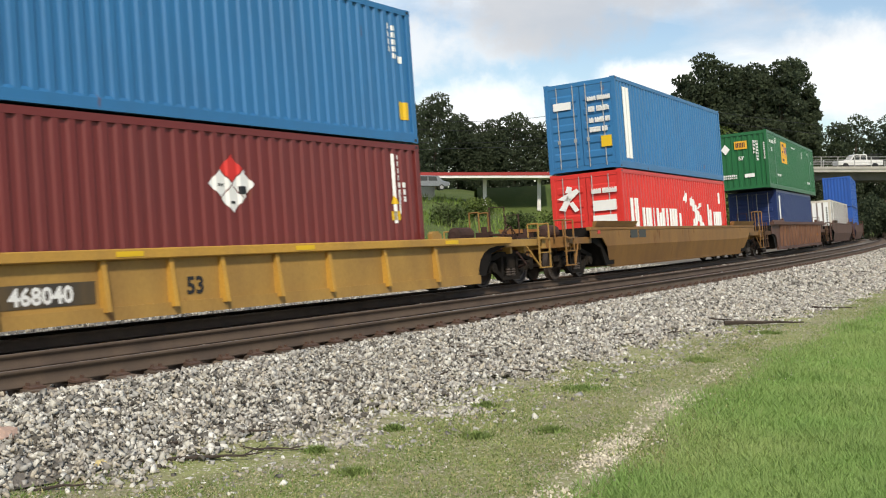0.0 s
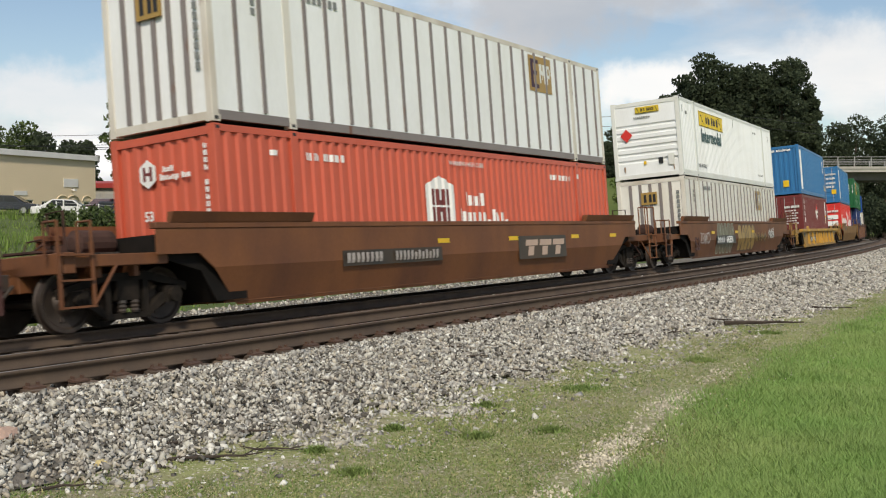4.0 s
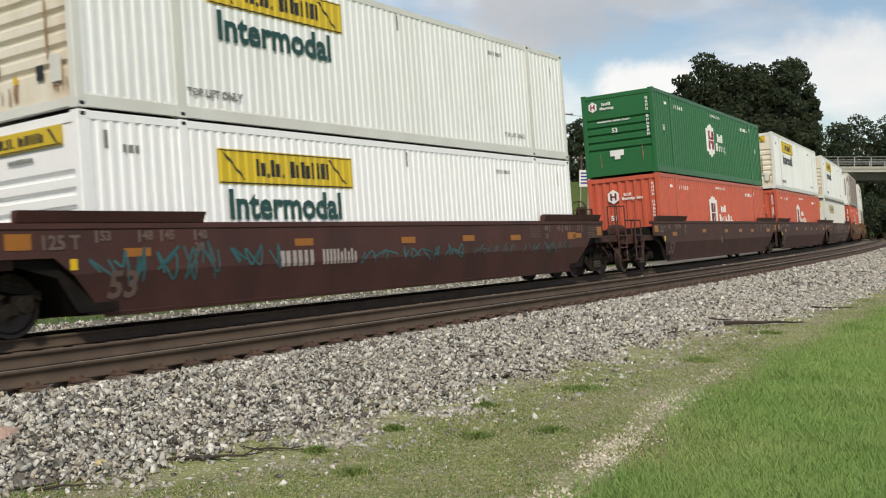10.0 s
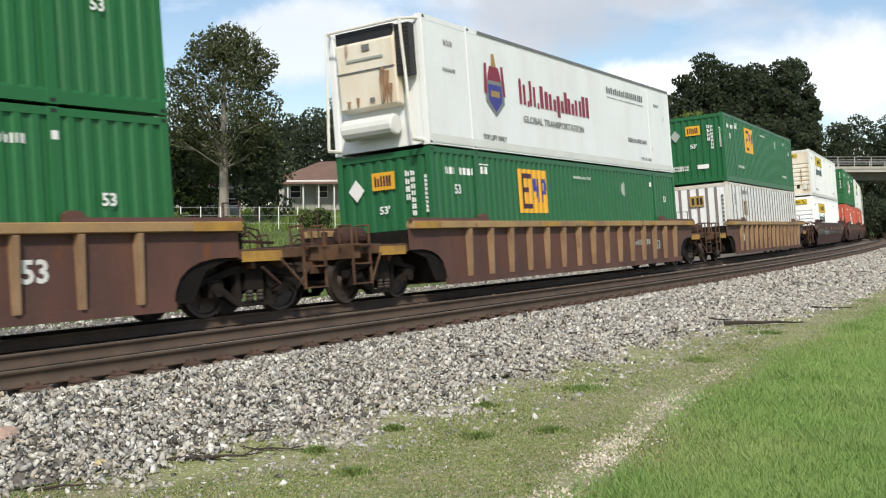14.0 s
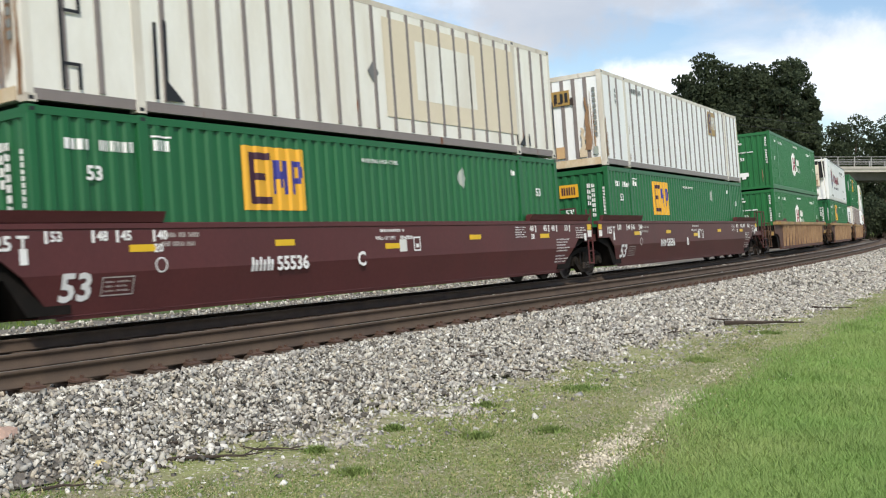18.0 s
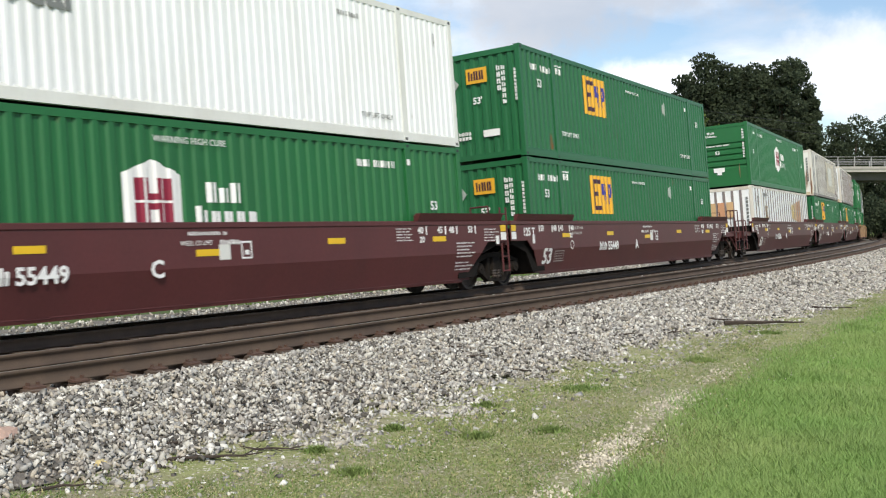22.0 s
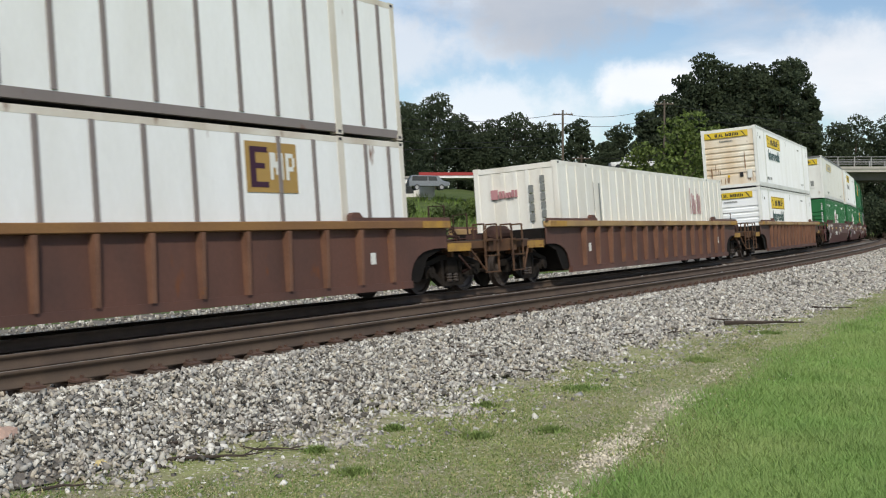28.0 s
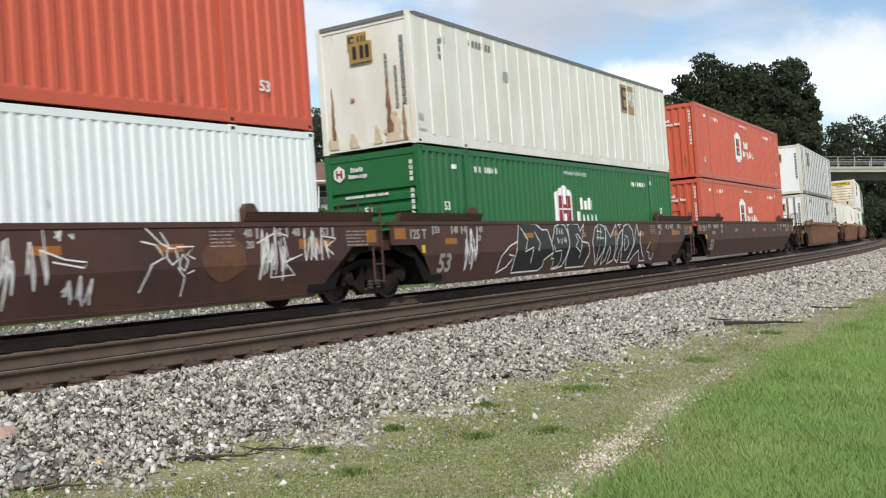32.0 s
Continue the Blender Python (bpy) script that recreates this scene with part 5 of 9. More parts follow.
    for sx in (1, -1):
        turn = Matrix() if sx > 0 else half
        bh = memo(("bulkhead", mat.name, top), lambda: Geo().prism([(8.12, 0.27), (8.22, 0.27), (8.72, 1.0), (9.45, 1.0), (9.45, 1.4), (8.75, 1.4), (8.12, 0.9)] if top > 1.3 else [(8.12, 0.27), (8.22, 0.27), (8.72, 0.9), (9.45, 0.95), (9.45, 1.1), (8.75, 1.1), (8.12, 0.9)], "y", -1.31, 1.31).prism([(7.6, 0.29), (8.3, 0.29), (8.62, 0.8), (9.4, 1.02), (9.4, 1.2), (8.4, 1.2), (7.6, 0.9)], "y", -1.345, -1.30).prism([(7.6, 0.29), (8.3, 0.29), (8.62, 0.8), (9.4, 1.02), (9.4, 1.2), (8.4, 1.2), (7.6, 0.9)], "y", 1.30, 1.345).mesh("bulkhead", M_BAY))
        part("bulkhead", bh, car, m=turn)
        if kind == "ribbed" and flange is not mat:
            patch = memo("flange_patch", lambda: Geo().box(8.25, -1.546, TOPZ - 0.155, 9.28, -1.53, TOPZ - 0.012).mesh("flange_patch", P_OLDYEL))
            deck = memo("deck_patch", lambda: Geo().box(9.4, -1.356, 0.9, 10.35, -1.345, 1.08).mesh("deck_patch", P_OLDYEL))
            for name, me in (("flange_patch", patch), ("deck_patch", deck)):
                part(name, me, car, "worn yellow paint patch", m=turn if sx > 0 else Matrix.Diagonal((-1, 1, 1, 1)))
        if sx in ends:
            end_gear(car, sx, mat, M_GREASE if kind == "ribbed" else mat, kind != "smooth")
            truck(car, sx * 9.9, SPIN)
        else:
            art = memo(("joint", mat.name), lambda: Geo().box(9.4, -0.4, 0.62, 9.74, 0.4, 1.05).box(9.4, -1.3, 1.0, 9.62, 1.3, 1.2).rod((9.45, -1.1, 1.2), (9.45, -1.1, 1.95), 0.022).rod((9.45, -1.1, 1.95), (9.45, -0.6, 1.95), 0.022).rod((9.45, -0.6, 1.2), (9.45, -0.6, 1.95), 0.022).mesh("joint_end", mat))
            rungs = memo(("joint_ladder", mat.name), lambda: [[g.rod((x, -1.43, 0.36), (x, -1.43, 1.9), 0.024) for x in (9.44, 9.72)] and [g.rod((9.44, -1.43, z), (9.72, -1.43, z), 0.018) for z in (0.38, 0.72, 1.06, 1.4, 1.74)] and g.rod((9.72, -1.43, 1.3), (9.9, -1.2, 1.0), 0.03).rod((9.9, -1.2, 1.0), (10.1, -1.1, 0.95), 0.03) for g in [Geo()]][0].mesh("ladder", mat))
            part("ladder", rungs, car, m=turn)
            part("joint_end", art, car, m=turn)
            if sx in own_truck:
                truck(car, sx * 9.775, SPIN)
    return car


def side_mark(car, x0, z0, x1, z1, mat, y=-1.474, name="marking", label=""):
    """A flat patch on the car's side that faces the camera."""
    part(name, Geo().box(x0, y - 0.004, z0, x1, y + 0.002, z1).mesh("marking", mat), car, label)


def car_words(car, rects, mat, name="company_lettering", y=-1.476):
    """Small flat strokes on the car's side, each word one part; those low down lie on the leaning plate."""
    for word in clusters(rects):
        g = Geo()
        for x0, z0, x1, z1 in word:
            cuts = [z0, 0.84, z1] if z0 < 0.84 < z1 else [z0, z1]
            for za, zb in zip(cuts, cuts[1:]):
                a, b = (y + max(0.84 - z, 0) * 0.298 for z in (za, zb))
                g.add([(x0, a - 0.004, za), (x1, a - 0.004, za), (x1, b - 0.004, zb), (x0, b - 0.004, zb)], [(0, 1, 2, 3)])
        ob = part(name, g.mesh(name, mat), car)
        if len(word) > 3:
            tagged(ob, kind="stuff")


def ribbon(g, pts, wide, y):
    """A flat sprayed line along points in (x, z) that follows the side's upper and leaning plates."""
    fine = []
    for (xa, za), (xb, zb) in zip(pts, pts[1:]):
        n = max(1, int(abs(zb - za) / 0.07))
        fine += [(xa + (xb - xa) * i / n, za + (zb - za) * i / n) for i in range(n)]
    pts = fine + [pts[-1]]
    n = len(pts)
    edge = []
    for i, (x, z) in enumerate(pts):
        (xa, za), (xb, zb) = pts[max(i - 1, 0)], pts[min(i + 1, n - 1)]
        d = math.hypot(xb - xa, zb - za) or 1
        nx, nz = -(zb - za) / d * wide / 2, (xb - xa) / d * wide / 2
        edge += [(x + nx, y + max(0.84 - z - nz, 0) * 0.298 - 0.004, z + nz), (x - nx, y + max(0.84 - z + nz, 0) * 0.298 - 0.004, z - nz)]
    return g.add(edge, [(2 * i, 2 * i + 2, 2 * i + 3, 2 * i + 1) for i in range(n - 1)])


def scrawl(car, x0, x1, z0, z1, mat, seed, loops=6, wide=0.035, y=-1.476):
    """Spray-painted loops: flat ribbons that wander along the side, each a stroke of its own."""
    r = random.Random(seed)
    for k in range(loops):
        cx, w = x0 + (x1 - x0) * (k + 0.5) / loops, (x1 - x0) / loops
        n = r.randint(4, 7)
        knots = [(cx + w * r.uniform(-0.62, 0.62), z0 + (z1 - z0) * (r.uniform(0.6, 1) if i % 2 else r.uniform(0, 0.45))) for i in range(n)]
        pts = []
        for i in range(n - 1):
            a, b, c, d = knots[max(i - 1, 0)], knots[i], knots[i + 1], knots[min(i + 2, n - 1)]
            for j in range(6):
                t = j / 6
                pts.append(tuple(max(lo, min(hi, 0.5 * (2 * q + (u - p) * t + (2 * p - 5 * q + 4 * u - v) * t * t + (3 * q - p - 3 * u + v) * t ** 3)))
                                 for p, q, u, v, lo, hi in zip(a, b, c, d, (-20, z0), (20, z1))))
        part("graffiti_stroke", ribbon(Geo(), pts, wide, y - 0.0006 * (k % 4)).mesh("graffiti_stroke", mat), car, "sprayed graffiti stroke")


def rings(car, x0, x1, z0, z1, mat, seed, count, wide=0.04, y=-1.477):
    """Large open sprayed curves, each a stroke of its own."""
    r = random.Random(seed)
    for k in range(count):
        cx = x0 + (x1 - x0) * (k + 0.5) / count + r.uniform(-0.1, 0.1)
        rx, rz, a0, turn = (x1 - x0) / count * r.uniform(0.36, 0.62), (z1 - z0) / 2 * r.uniform(0.55, 1.0), r.uniform(0, 6.28), r.choice((-1, 1)) * r.uniform(3.6, 6.8)
        cz = r.uniform(z0 + rz, z1 - rz) if z1 - z0 > 2 * rz else (z0 + z1) / 2
        pts = [(cx + rx * (1 - 0.25 * i / 24) * math.cos(a0 + turn * i / 24), cz + rz * (1 - 0.2 * i / 24) * math.sin(a0 + turn * i / 24)) for i in range(25)]
        part("graffiti_stroke", ribbon(Geo(), pts, wide, y - 0.0006 * (k % 4)).mesh("graffiti_stroke", mat), car, "large sprayed graffiti curve")


def plate_y(z, y):
    """How far out the side lies at height z: upright above, leaning inward below."""
    return y + max(0.84 - z, 0) * 0.298


def sprayed_shape(car, outline, fill, line, wide=0.042, inner=(), rise=0.0):
    """A filled shape of any outline in (x, z) that follows both plates, with a drawn edge and lines in it."""
    y, g = -1.475, Geo()
    for sign in (1, -1):      # the part on the upright plate, then the part on the leaning one
        cut = []
        for (xa, za), (xb, zb) in zip(outline, outline[1:] + outline[:1]):
            ia, ib = sign * (za - 0.84) >= 0, sign * (zb - 0.84) >= 0
            if ia:
                cut.append((xa, za))
            if ia != ib:
                cut.append((xa + (xb - xa) * (0.84 - za) / (zb - za), 0.84))
        if len(cut) > 2:
            g.add([(px, plate_y(pz, y) - 0.002, pz) for px, pz in cut], geometry.tessellate_polygon([[Vector((px, pz, 0)) for px, pz in cut]]))
    body = part("graffiti_shape", g.mesh("graffiti_shape", fill), car, "fat sprayed shape with an outline", pose(0, -rise, 0))
    part("graffiti_outline", ribbon(Geo(), outline + outline[:1], wide, y - 0.004).mesh("graffiti_outline", line), body)
    for pts in inner:
        part("graffiti_line", ribbon(Geo(), list(pts), wide * 0.85, y - 0.005).mesh("graffiti_line", line), body)


def rounded(a):
    """A smooth closed curve through a ring of points."""
    n = len(a)
    return [tuple(0.5 * (2 * q + (u - o) * t + (2 * o - 5 * q + 4 * u - v) * t * t + (3 * q - o - 3 * u + v) * t ** 3) for o, q, u, v in zip(a[i - 1], a[i], a[(i + 1) % n], a[(i + 2) % n])) for i in range(n) for t in (0, 0.34, 0.67)]


def block_graffiti(car, x0, x1, z0, z1, count, seed, fill, line, wide=0.042, cuts=3):
    """Fat sprayed shapes with outlines and a few cuts in them."""
    r = random.Random(seed)
    w = (x1 - x0) / count
    for k in range(count):
        cx = x0 + (k + 0.5) * w
        a = []
        for i in range(9):
            t = i * math.tau / 9 + r.uniform(-0.2, 0.2)
            rad = r.uniform(0.78, 1.25)
            a.append((cx + 0.54 * w * rad * math.cos(t), (z0 + z1) / 2 + (z1 - z0) * 0.62 * rad * math.sin(t)))
        inner = []
        for j in range(cuts):
            p = (cx + w * r.uniform(-0.4, 0.3), r.uniform(z0 + 0.1, z1 - 0.3))
            inner.append([p, (p[0] + w * r.uniform(0.05, 0.25), p[1] + r.uniform(0.15, 0.3)), (p[0] + w * r.uniform(0.2, 0.4), p[1] - r.uniform(0.0, 0.15))])
        sprayed_shape(car, [(px, max(z0, min(z1, pz))) for px, pz in rounded(a)], fill, line, wide, inner, 0.0008 * (k % 3))


def sprayed_line(car, pts, mat, wide=0.03):
    """One thin sprayed line along points in (x, z)."""
    part("graffiti_stroke", ribbon(Geo(), list(pts), wide, -1.479).mesh("graffiti_stroke", mat), car, "sprayed graffiti stroke")


def open_curve(a):
    """A smooth open curve through points."""
    out = []
    for i in range(len(a) - 1):
        o, q, u, v = a[max(i - 1, 0)], a[i], a[i + 1], a[min(i + 2, len(a) - 1)]
        out += [tuple(0.5 * (2 * q[j] + (u[j] - o[j]) * t + (2 * o[j] - 5 * q[j] + 4 * u[j] - v[j]) * t * t + (3 * q[j] - o[j] - 3 * u[j] + v[j]) * t ** 3) for j in (0, 1)) for t in (0, 0.25, 0.5, 0.75)]
    return out + [a[-1]]


def faded_disc(car, x, z, rx, rz, mat):
    """A round weathered patch on the side, uneven at its rim."""
    r = random.Random(int(abs(x) * 100))
    ring = rounded([(x + rx * r.uniform(0.88, 1.08) * math.cos(a), z + rz * r.uniform(0.88, 1.08) * math.sin(a)) for a in np.linspace(0, math.tau, 12)[:-1]])
    sprayed_shape(car, ring, mat, mat, 0.01)


def car_stencils(car, mat, number="", unit="", fresh=False, mark_x=-4.05):
    """Numbers and yellow reflectors along the side."""
    y = -1.482
    for x, z in (((-6.36, 1.13), (-3.18, 1.15), (0.05, 1.02), (3.3, 1.15), (6.75, 1.13)) if fresh else ((-7.3, 1.06), (-3.5, 1.14), (-0.2, 1.12), (2.2, 1.12), (4.4, 1.1), (7.9, 1.1))):
        side_mark(car, x - 0.25, z, x + 0.25, z + 0.11 if fresh else z + 0.13, P_YELLOW if fresh else P_AMBER, name="reflector", label="yellow reflective strip")
    lettering(car, "53", 0.57, (-7.84, -1.37, 0.47), mat, LEANING, label="white stencilled number")
    for x, w in ((6.25, "40"), (6.98, "45"), (7.43, "48"), (8.2, "53"), (-6.15, "40"), (-6.84, "45"), (-7.27, "48"), (-8.05, "53")):
        side_mark(car, x, 1.28, x + 0.045, 1.46, mat, name="length_tick")
        lettering(car, w, 0.2, (x - 0.3 if x > 0 else x + 0.08, y, 1.31), mat)
    lettering(car, "125 T", 0.28, (-8.98, y, 1.2), mat)
    for x in (6.0, -6.15):
        lettering(car, "20", 0.18, (x, y, 1.12), mat)
    if number:
        car_words(car, word_rects(mark_x, 0.73, mark_x + 0.58, 0.97, "CCC", 5), mat)
        lettering(car, number, 0.34, (mark_x + 0.62, y, 0.73), mat)
    if unit:
        lettering(car, unit, 0.38, (-1.14, y, 0.72), mat)
    car_words(car, [q for k in range(5) for q in word_rects(8.6, 1.1 + k * 0.065, 9.25 - 0.11 * (k % 3), 1.14 + k * 0.065, "xxx xxxx xx", k) + word_rects(5.2, 1.16 + k * 0.06, 5.75 - 0.09 * (k % 2), 1.195 + k * 0.06, "xxxx xx xxx", k + 9)], mat, "data_lines")
    if fresh:
        lettering(car, "WELL LD LMT", 0.11, (-0.52, y, 1.2), mat)
        car_words(car, word_rects(-0.35, 1.36, 0.5, 1.42, "CCCCCCCC C", 7) + word_rects(0.33, 1.2, 0.8, 1.28, "CCCiCC", 8), mat)
        car_words(car, [(0.8, 0.95, 0.83, 1.25), (1.02, 0.95, 1.05, 1.25), (0.83, 0.95, 1.02, 0.98), (0.83, 1.22, 1.02, 1.25), (0.88, 1.02, 0.98, 1.1)], mat, "data_plate")
        car_words(car, word_rects(-6.0, 1.2, -5.3, 1.3, "xxx xxxx xxx", 9) + word_rects(-6.0, 1.34, -5.2, 1.44, "xxxx xx xxx", 10), P_FADED)
        ring = [(-6.02 + 0.11 * math.cos(a), 0.92 + 0.11 * math.sin(a)) for a in np.linspace(0, math.tau, 13)]
        part("round_stencil", ribbon(Geo(), ring, 0.025, -1.476).mesh("round_stencil", mat), car)
        car_words(car, [q for k in range(8) for z in (1.06 - 0.075 * k - (0.06 if k > 4 else 0),) for q in word_rects(7.4, z, 8.15 - 0.12 * (k % 3), z + 0.045, "xxx xxxxx xx xxx", k + 20)], P_INKW, "data_lines")
        for x in (9.35, -9.6):
            side_mark(car, x, 1.32, x + 0.24, 1.47, P_YELLOW, name="data_plate")
            side_mark(car, x, 1.12, x + 0.24, 1.3, P_INKW, name="data_plate")
        car_words(car, [(-7.12, 0.5, -7.1, 0.78), (-6.55, 0.5, -6.53, 0.78), (-7.1, 0.5, -6.55, 0.52), (-7.1, 0.76, -6.55, 0.78)] + [q for k in range(3) for q in word_rects(-7.06, 0.56 + 0.065 * k, -6.6 - 0.05 * (k % 2), 0.6 + 0.065 * k, "xxx xxxx", k + 40)], P_FADED, "data_box")
        side_mark(car, 9.12, 1.02, 9.25, 1.22, P_INKW, name="data_plate")
        side_mark(car, -8.45, 1.0, -8.33, 1.22, P_INKW, name="data_plate")
        for x0, z0, x1, z1 in ((0.3, 0.95, 0.55, 1.2),):
            side_mark(car, x0, z0, x1, z1, P_SILVER, name="data_plate")
    else:
        for x0, z0, x1, z1, m in ((7.3, 1.08, 7.8, 1.26, P_AMBER), (9.2, 1.15, 9.5, 1.4, P_AMBER), (-8.5, 0.9, -8.38, 1.06, P_YELLOW), (-9.5, 1.2, -9.1, 1.42, P_AMBER)):
            side_mark(car, x0, z0, x1, z1, m, name="data_plate")


P_OLDYEL = node_mat("old_yellow_paint", (0.42, 0.24, 0.045), (0.22, 0.12, 0.05), rough=0.65, scale=2.5, amount=0.9, rust=0.3, fine=30)
P_RUN = node_mat("brown_rust_run", (0.20, 0.105, 0.055), (0.36, 0.23, 0.13), rough=0.9, scale=3, stretch=(1, 1, 0.25), amount=1.0, fine=40)
P_PALERUN = node_mat("pale_rust_bloom", (0.55, 0.43, 0.28), (0.66, 0.58, 0.45), rough=0.9, scale=3, stretch=(1, 1, 0.4), amount=1.0, rust=0.25, fine=40)
P_RUSTDISC = node_mat("rusty_round_patch", (0.15, 0.072, 0.036), (0.10, 0.046, 0.03), rough=0.75, scale=5, amount=0.9, rust=0.35, fine=30)
P_AMBER = paint("dull_amber_decal", (0.34, 0.13, 0.02), dirt=0.4, rust=0.0)
UNITS = []      # what rolls: (offset along the train at the start, objects)


def load(off, car, lower=None, upper=None):
    UNITS.append((off, car, lower, upper))


P_PALEYEL = paint("faded_yellow_decal", (0.66, 0.47, 0.16), dirt=0.5, rust=0.04)
P_PALETAN = paint("faded_tan_decal", (0.58, 0.38, 0.20), dirt=0.5, rust=0.04)
P_PALESAL = paint("faded_salmon_decal", (0.52, 0.27, 0.15), dirt=0.5, rust=0.04)


def white_posts(label, emp=None, rear="posts", tan=False, mat=P_WHITE, key="whitepost", posts=None, post_at=None, rear_logo=True):
    b = container(label, side="posts", rear=rear, mat=mat, key=key, frame=P_DIRTY if posts is None else mat, posts=posts, post_at=post_at)
    if emp:
        emp_panel(b, *emp, faded=True)
    if emp and rear_logo:
        rear_bar(b, -0.25, 1.95, 0.35, 2.4, P_GOLD, name="name_panel", deep=0.045)
        for y in (0.2, 0.0, -0.15):
            rear_bar(b, y - 0.05, 2.03, y + 0.05, 2.32, P_BLACK, name="panel_figure", deep=0.05)
    number_column(b, -7.0, 2.3, 3, P_INKG)
    for k in range(7):
        bar(b, -5.6 + k * 0.16, 2.45, -5.49 + k * 0.16, 2.6, P_INKG, name="number_bar", lift=0.012)
    for k in range(9):
        rear_bar(b, -1.08, 0.9 + k * 0.17, -0.98, 1.02 + k * 0.17, P_INKG, name="number_bar")
    return b


def hub_box(colour, rear="hribs", inner=None, label=None):
    mat, key = {"green": (P_GREEN, "green"), "orange": (P_ORANGE, "orange")}[colour]
    inner = inner or {"green": P_INKR, "orange": P_MAROON}[colour]
    b = container(label or f"{colour} corrugated steel container with white badge and lettering", rear=rear, mat=mat, key=key)
    badge_side(b, P_INKW, inner, colour, len(UNITS) * 3)
    badge_rear(b, P_INKW, inner, colour, len(UNITS) * 3)
    return b


def emp_box(label="green corrugated container with a square yellow company panel"):
    b = container(label, rear="vribs", mat=P_EMPG, key="empgreen")
    emp_side(b, None, len(UNITS) * 5)
    emp_rear(b, None, True, len(UNITS) * 5)
    return b


P_GREYEDGE = paint("dark_grey_edge_paint", (0.16, 0.16, 0.16), dirt=0.4, rust=0.05)
P_STAIN = paint("rust_stained_cream_paint", (0.78, 0.73, 0.62), dirt=0.8, rust=0.10, dark=(0.60, 0.46, 0.30))


def haul_box(rusty=False, word=True, label="white corrugated container with yellow name panels", low=False, fresh=False, ink=None, small=False):
    mat = P_NEWWHITE if fresh else P_WHITE
    b = container(label, side="fine", rear="hribs_low", mat=mat, key="haulfresh" if fresh else "haulstained" if rusty else "haul", frame=P_NEWWHITE if fresh else P_SILVER, rear_mat=P_STAIN if rusty else None)
    white_haul(b, word, rusty, low, ink, small)
    return b


def silver_haul(label="pale grey smooth-sided container with yellow name panels", rear="flat"):
    b = container(label, side="posts", rear=rear, mat=P_SILVER, key="silverhaul", posts=P_SILVER)
    yellow_panel(b, -5.36, 1.94, -1.72, 2.5, 9)
    rear_panel(b, -1.0, 2.3, 1.02, 2.68)
    for x in (4.1, -5.8):
        lettering(b["ob"], "TOP LIFT ONLY", 0.18, (x, -b["width"] / 2 - 0.03, 0.36), P_INKG)
    bar(b, -8.0, 2.75, 8.0, 2.88, P_GREYEDGE, name="top_edge", lift=0.016, label="dark grey top edge")
    rear_words(b, [(-1.2, 2.76, 1.2, 2.88)], P_GREYEDGE, 0.02, "top_edge")
    hatch = rear_bar(b, -0.75, 0.75, -0.4, 1.3, P_SILVER, name="hatch", deep=0.03, label="small grey hatch")
    rear_words(b, [(0.47, 0.85, 0.68, 1.2)], P_INKG, 0.034, "hatch_window")
    rear_words(b, digit_rects(-0.4, 1.85, 9, 0.08, 0.08, 4), P_INKG, name="number_bars")
    rust_on(b, ((-1.0, 0.2, 0.7, 0.12), (0.9, 0.2, 0.5, 0.1), (0.1, 0.2, 0.4, 0.2)))
    for x in (-3.2, 0.4, 3.6):
        part("lock_disc", Geo().lathe([(0.05, -0.012), (0.05, 0.0)], 10, "y", (x, -b["width"] / 2 - 0.012, 1.75)).mesh("lock_disc", P_INKW), b["ob"])
    return b


def box40(label, mat, key, rear="doors"):
    return container(label, L=L40, rear=rear, mat=mat, key=key)


# the head of the train
c = well_car("rusty brown well car carrying two blue containers", "smooth", C_RUST, (1, -1), ())
load(91.4, c, box40("royal blue container low in its well car", P_ROYAL, "royal"), box40("royal blue container with an orange side stripe", P_ROYAL, "royal", "vribs"))

c = well_car("brown well car carrying one white container", "smooth", C_RUST, (1, -1), ())
load(67.72, c, white_posts("dirty white container riding alone in a well car"))

c = well_car("brown ribbed well car with dark upright ribs", "ribbed", C_RUST, (1, -1), ())
lo = box40("navy blue container with a white strip, under a green one", P_NAVY, "navy")
bar(lo, -5.3, 0.5, -5.05, 2.6, P_INKW, name="company_lettering")
up = emp_box("bright green container overhanging a shorter navy one")
load(43.26, c, lo, up)

c = well_car("dull ochre well car with tapered smooth sides", "smooth", C_OCHRE, (1, -1), (), top=1.4)
side_mark(c, -9.1, 1.2, -8.9, 1.42, P_RED, name="marker_disc")
for k in range(2):
    side_mark(c, -6.4 + k * 0.8, 1.05, -5.75 + k * 0.8, 1.3, P_BLACK, name="number_panel")
lo = box40("bright red container with large white lettering on its side", P_RED, "red")
side_words(lo, word_rects(-5.5, 0.92, -4.5, 1.98, "C", 1) + word_rects(-4.4, 0.92, -0.1, 1.68, "CCCCCC", 2, 0.12) + word_rects(3.25, 0.9, 4.0, 1.9, "C", 3) + word_rects(4.1, 0.9, 5.45, 1.62, "CC", 4) + [(4.98, 1.95, 5.2, 2.4)], P_INKW)
for k, q in enumerate(([(0.95, 0.82), (1.5, 0.82), (2.2, 1.5), (1.9, 1.75)], [(1.0, 1.95), (1.9, 1.3), (2.3, 1.45), (1.3, 2.2)], [(1.9, 1.35), (2.3, 1.5), (2.95, 0.84), (2.5, 0.82)], [(0.3, 2.0), (0.62, 1.9), (0.7, 2.25), (0.42, 2.36)], [(2.0, 1.7), (2.5, 1.8), (2.6, 1.95), (2.1, 1.9)])):
    mark(lo, q, P_INKW, name="badge", lift=0.006 + 0.001 * k, label="white leaping figure shape" if not k else "")
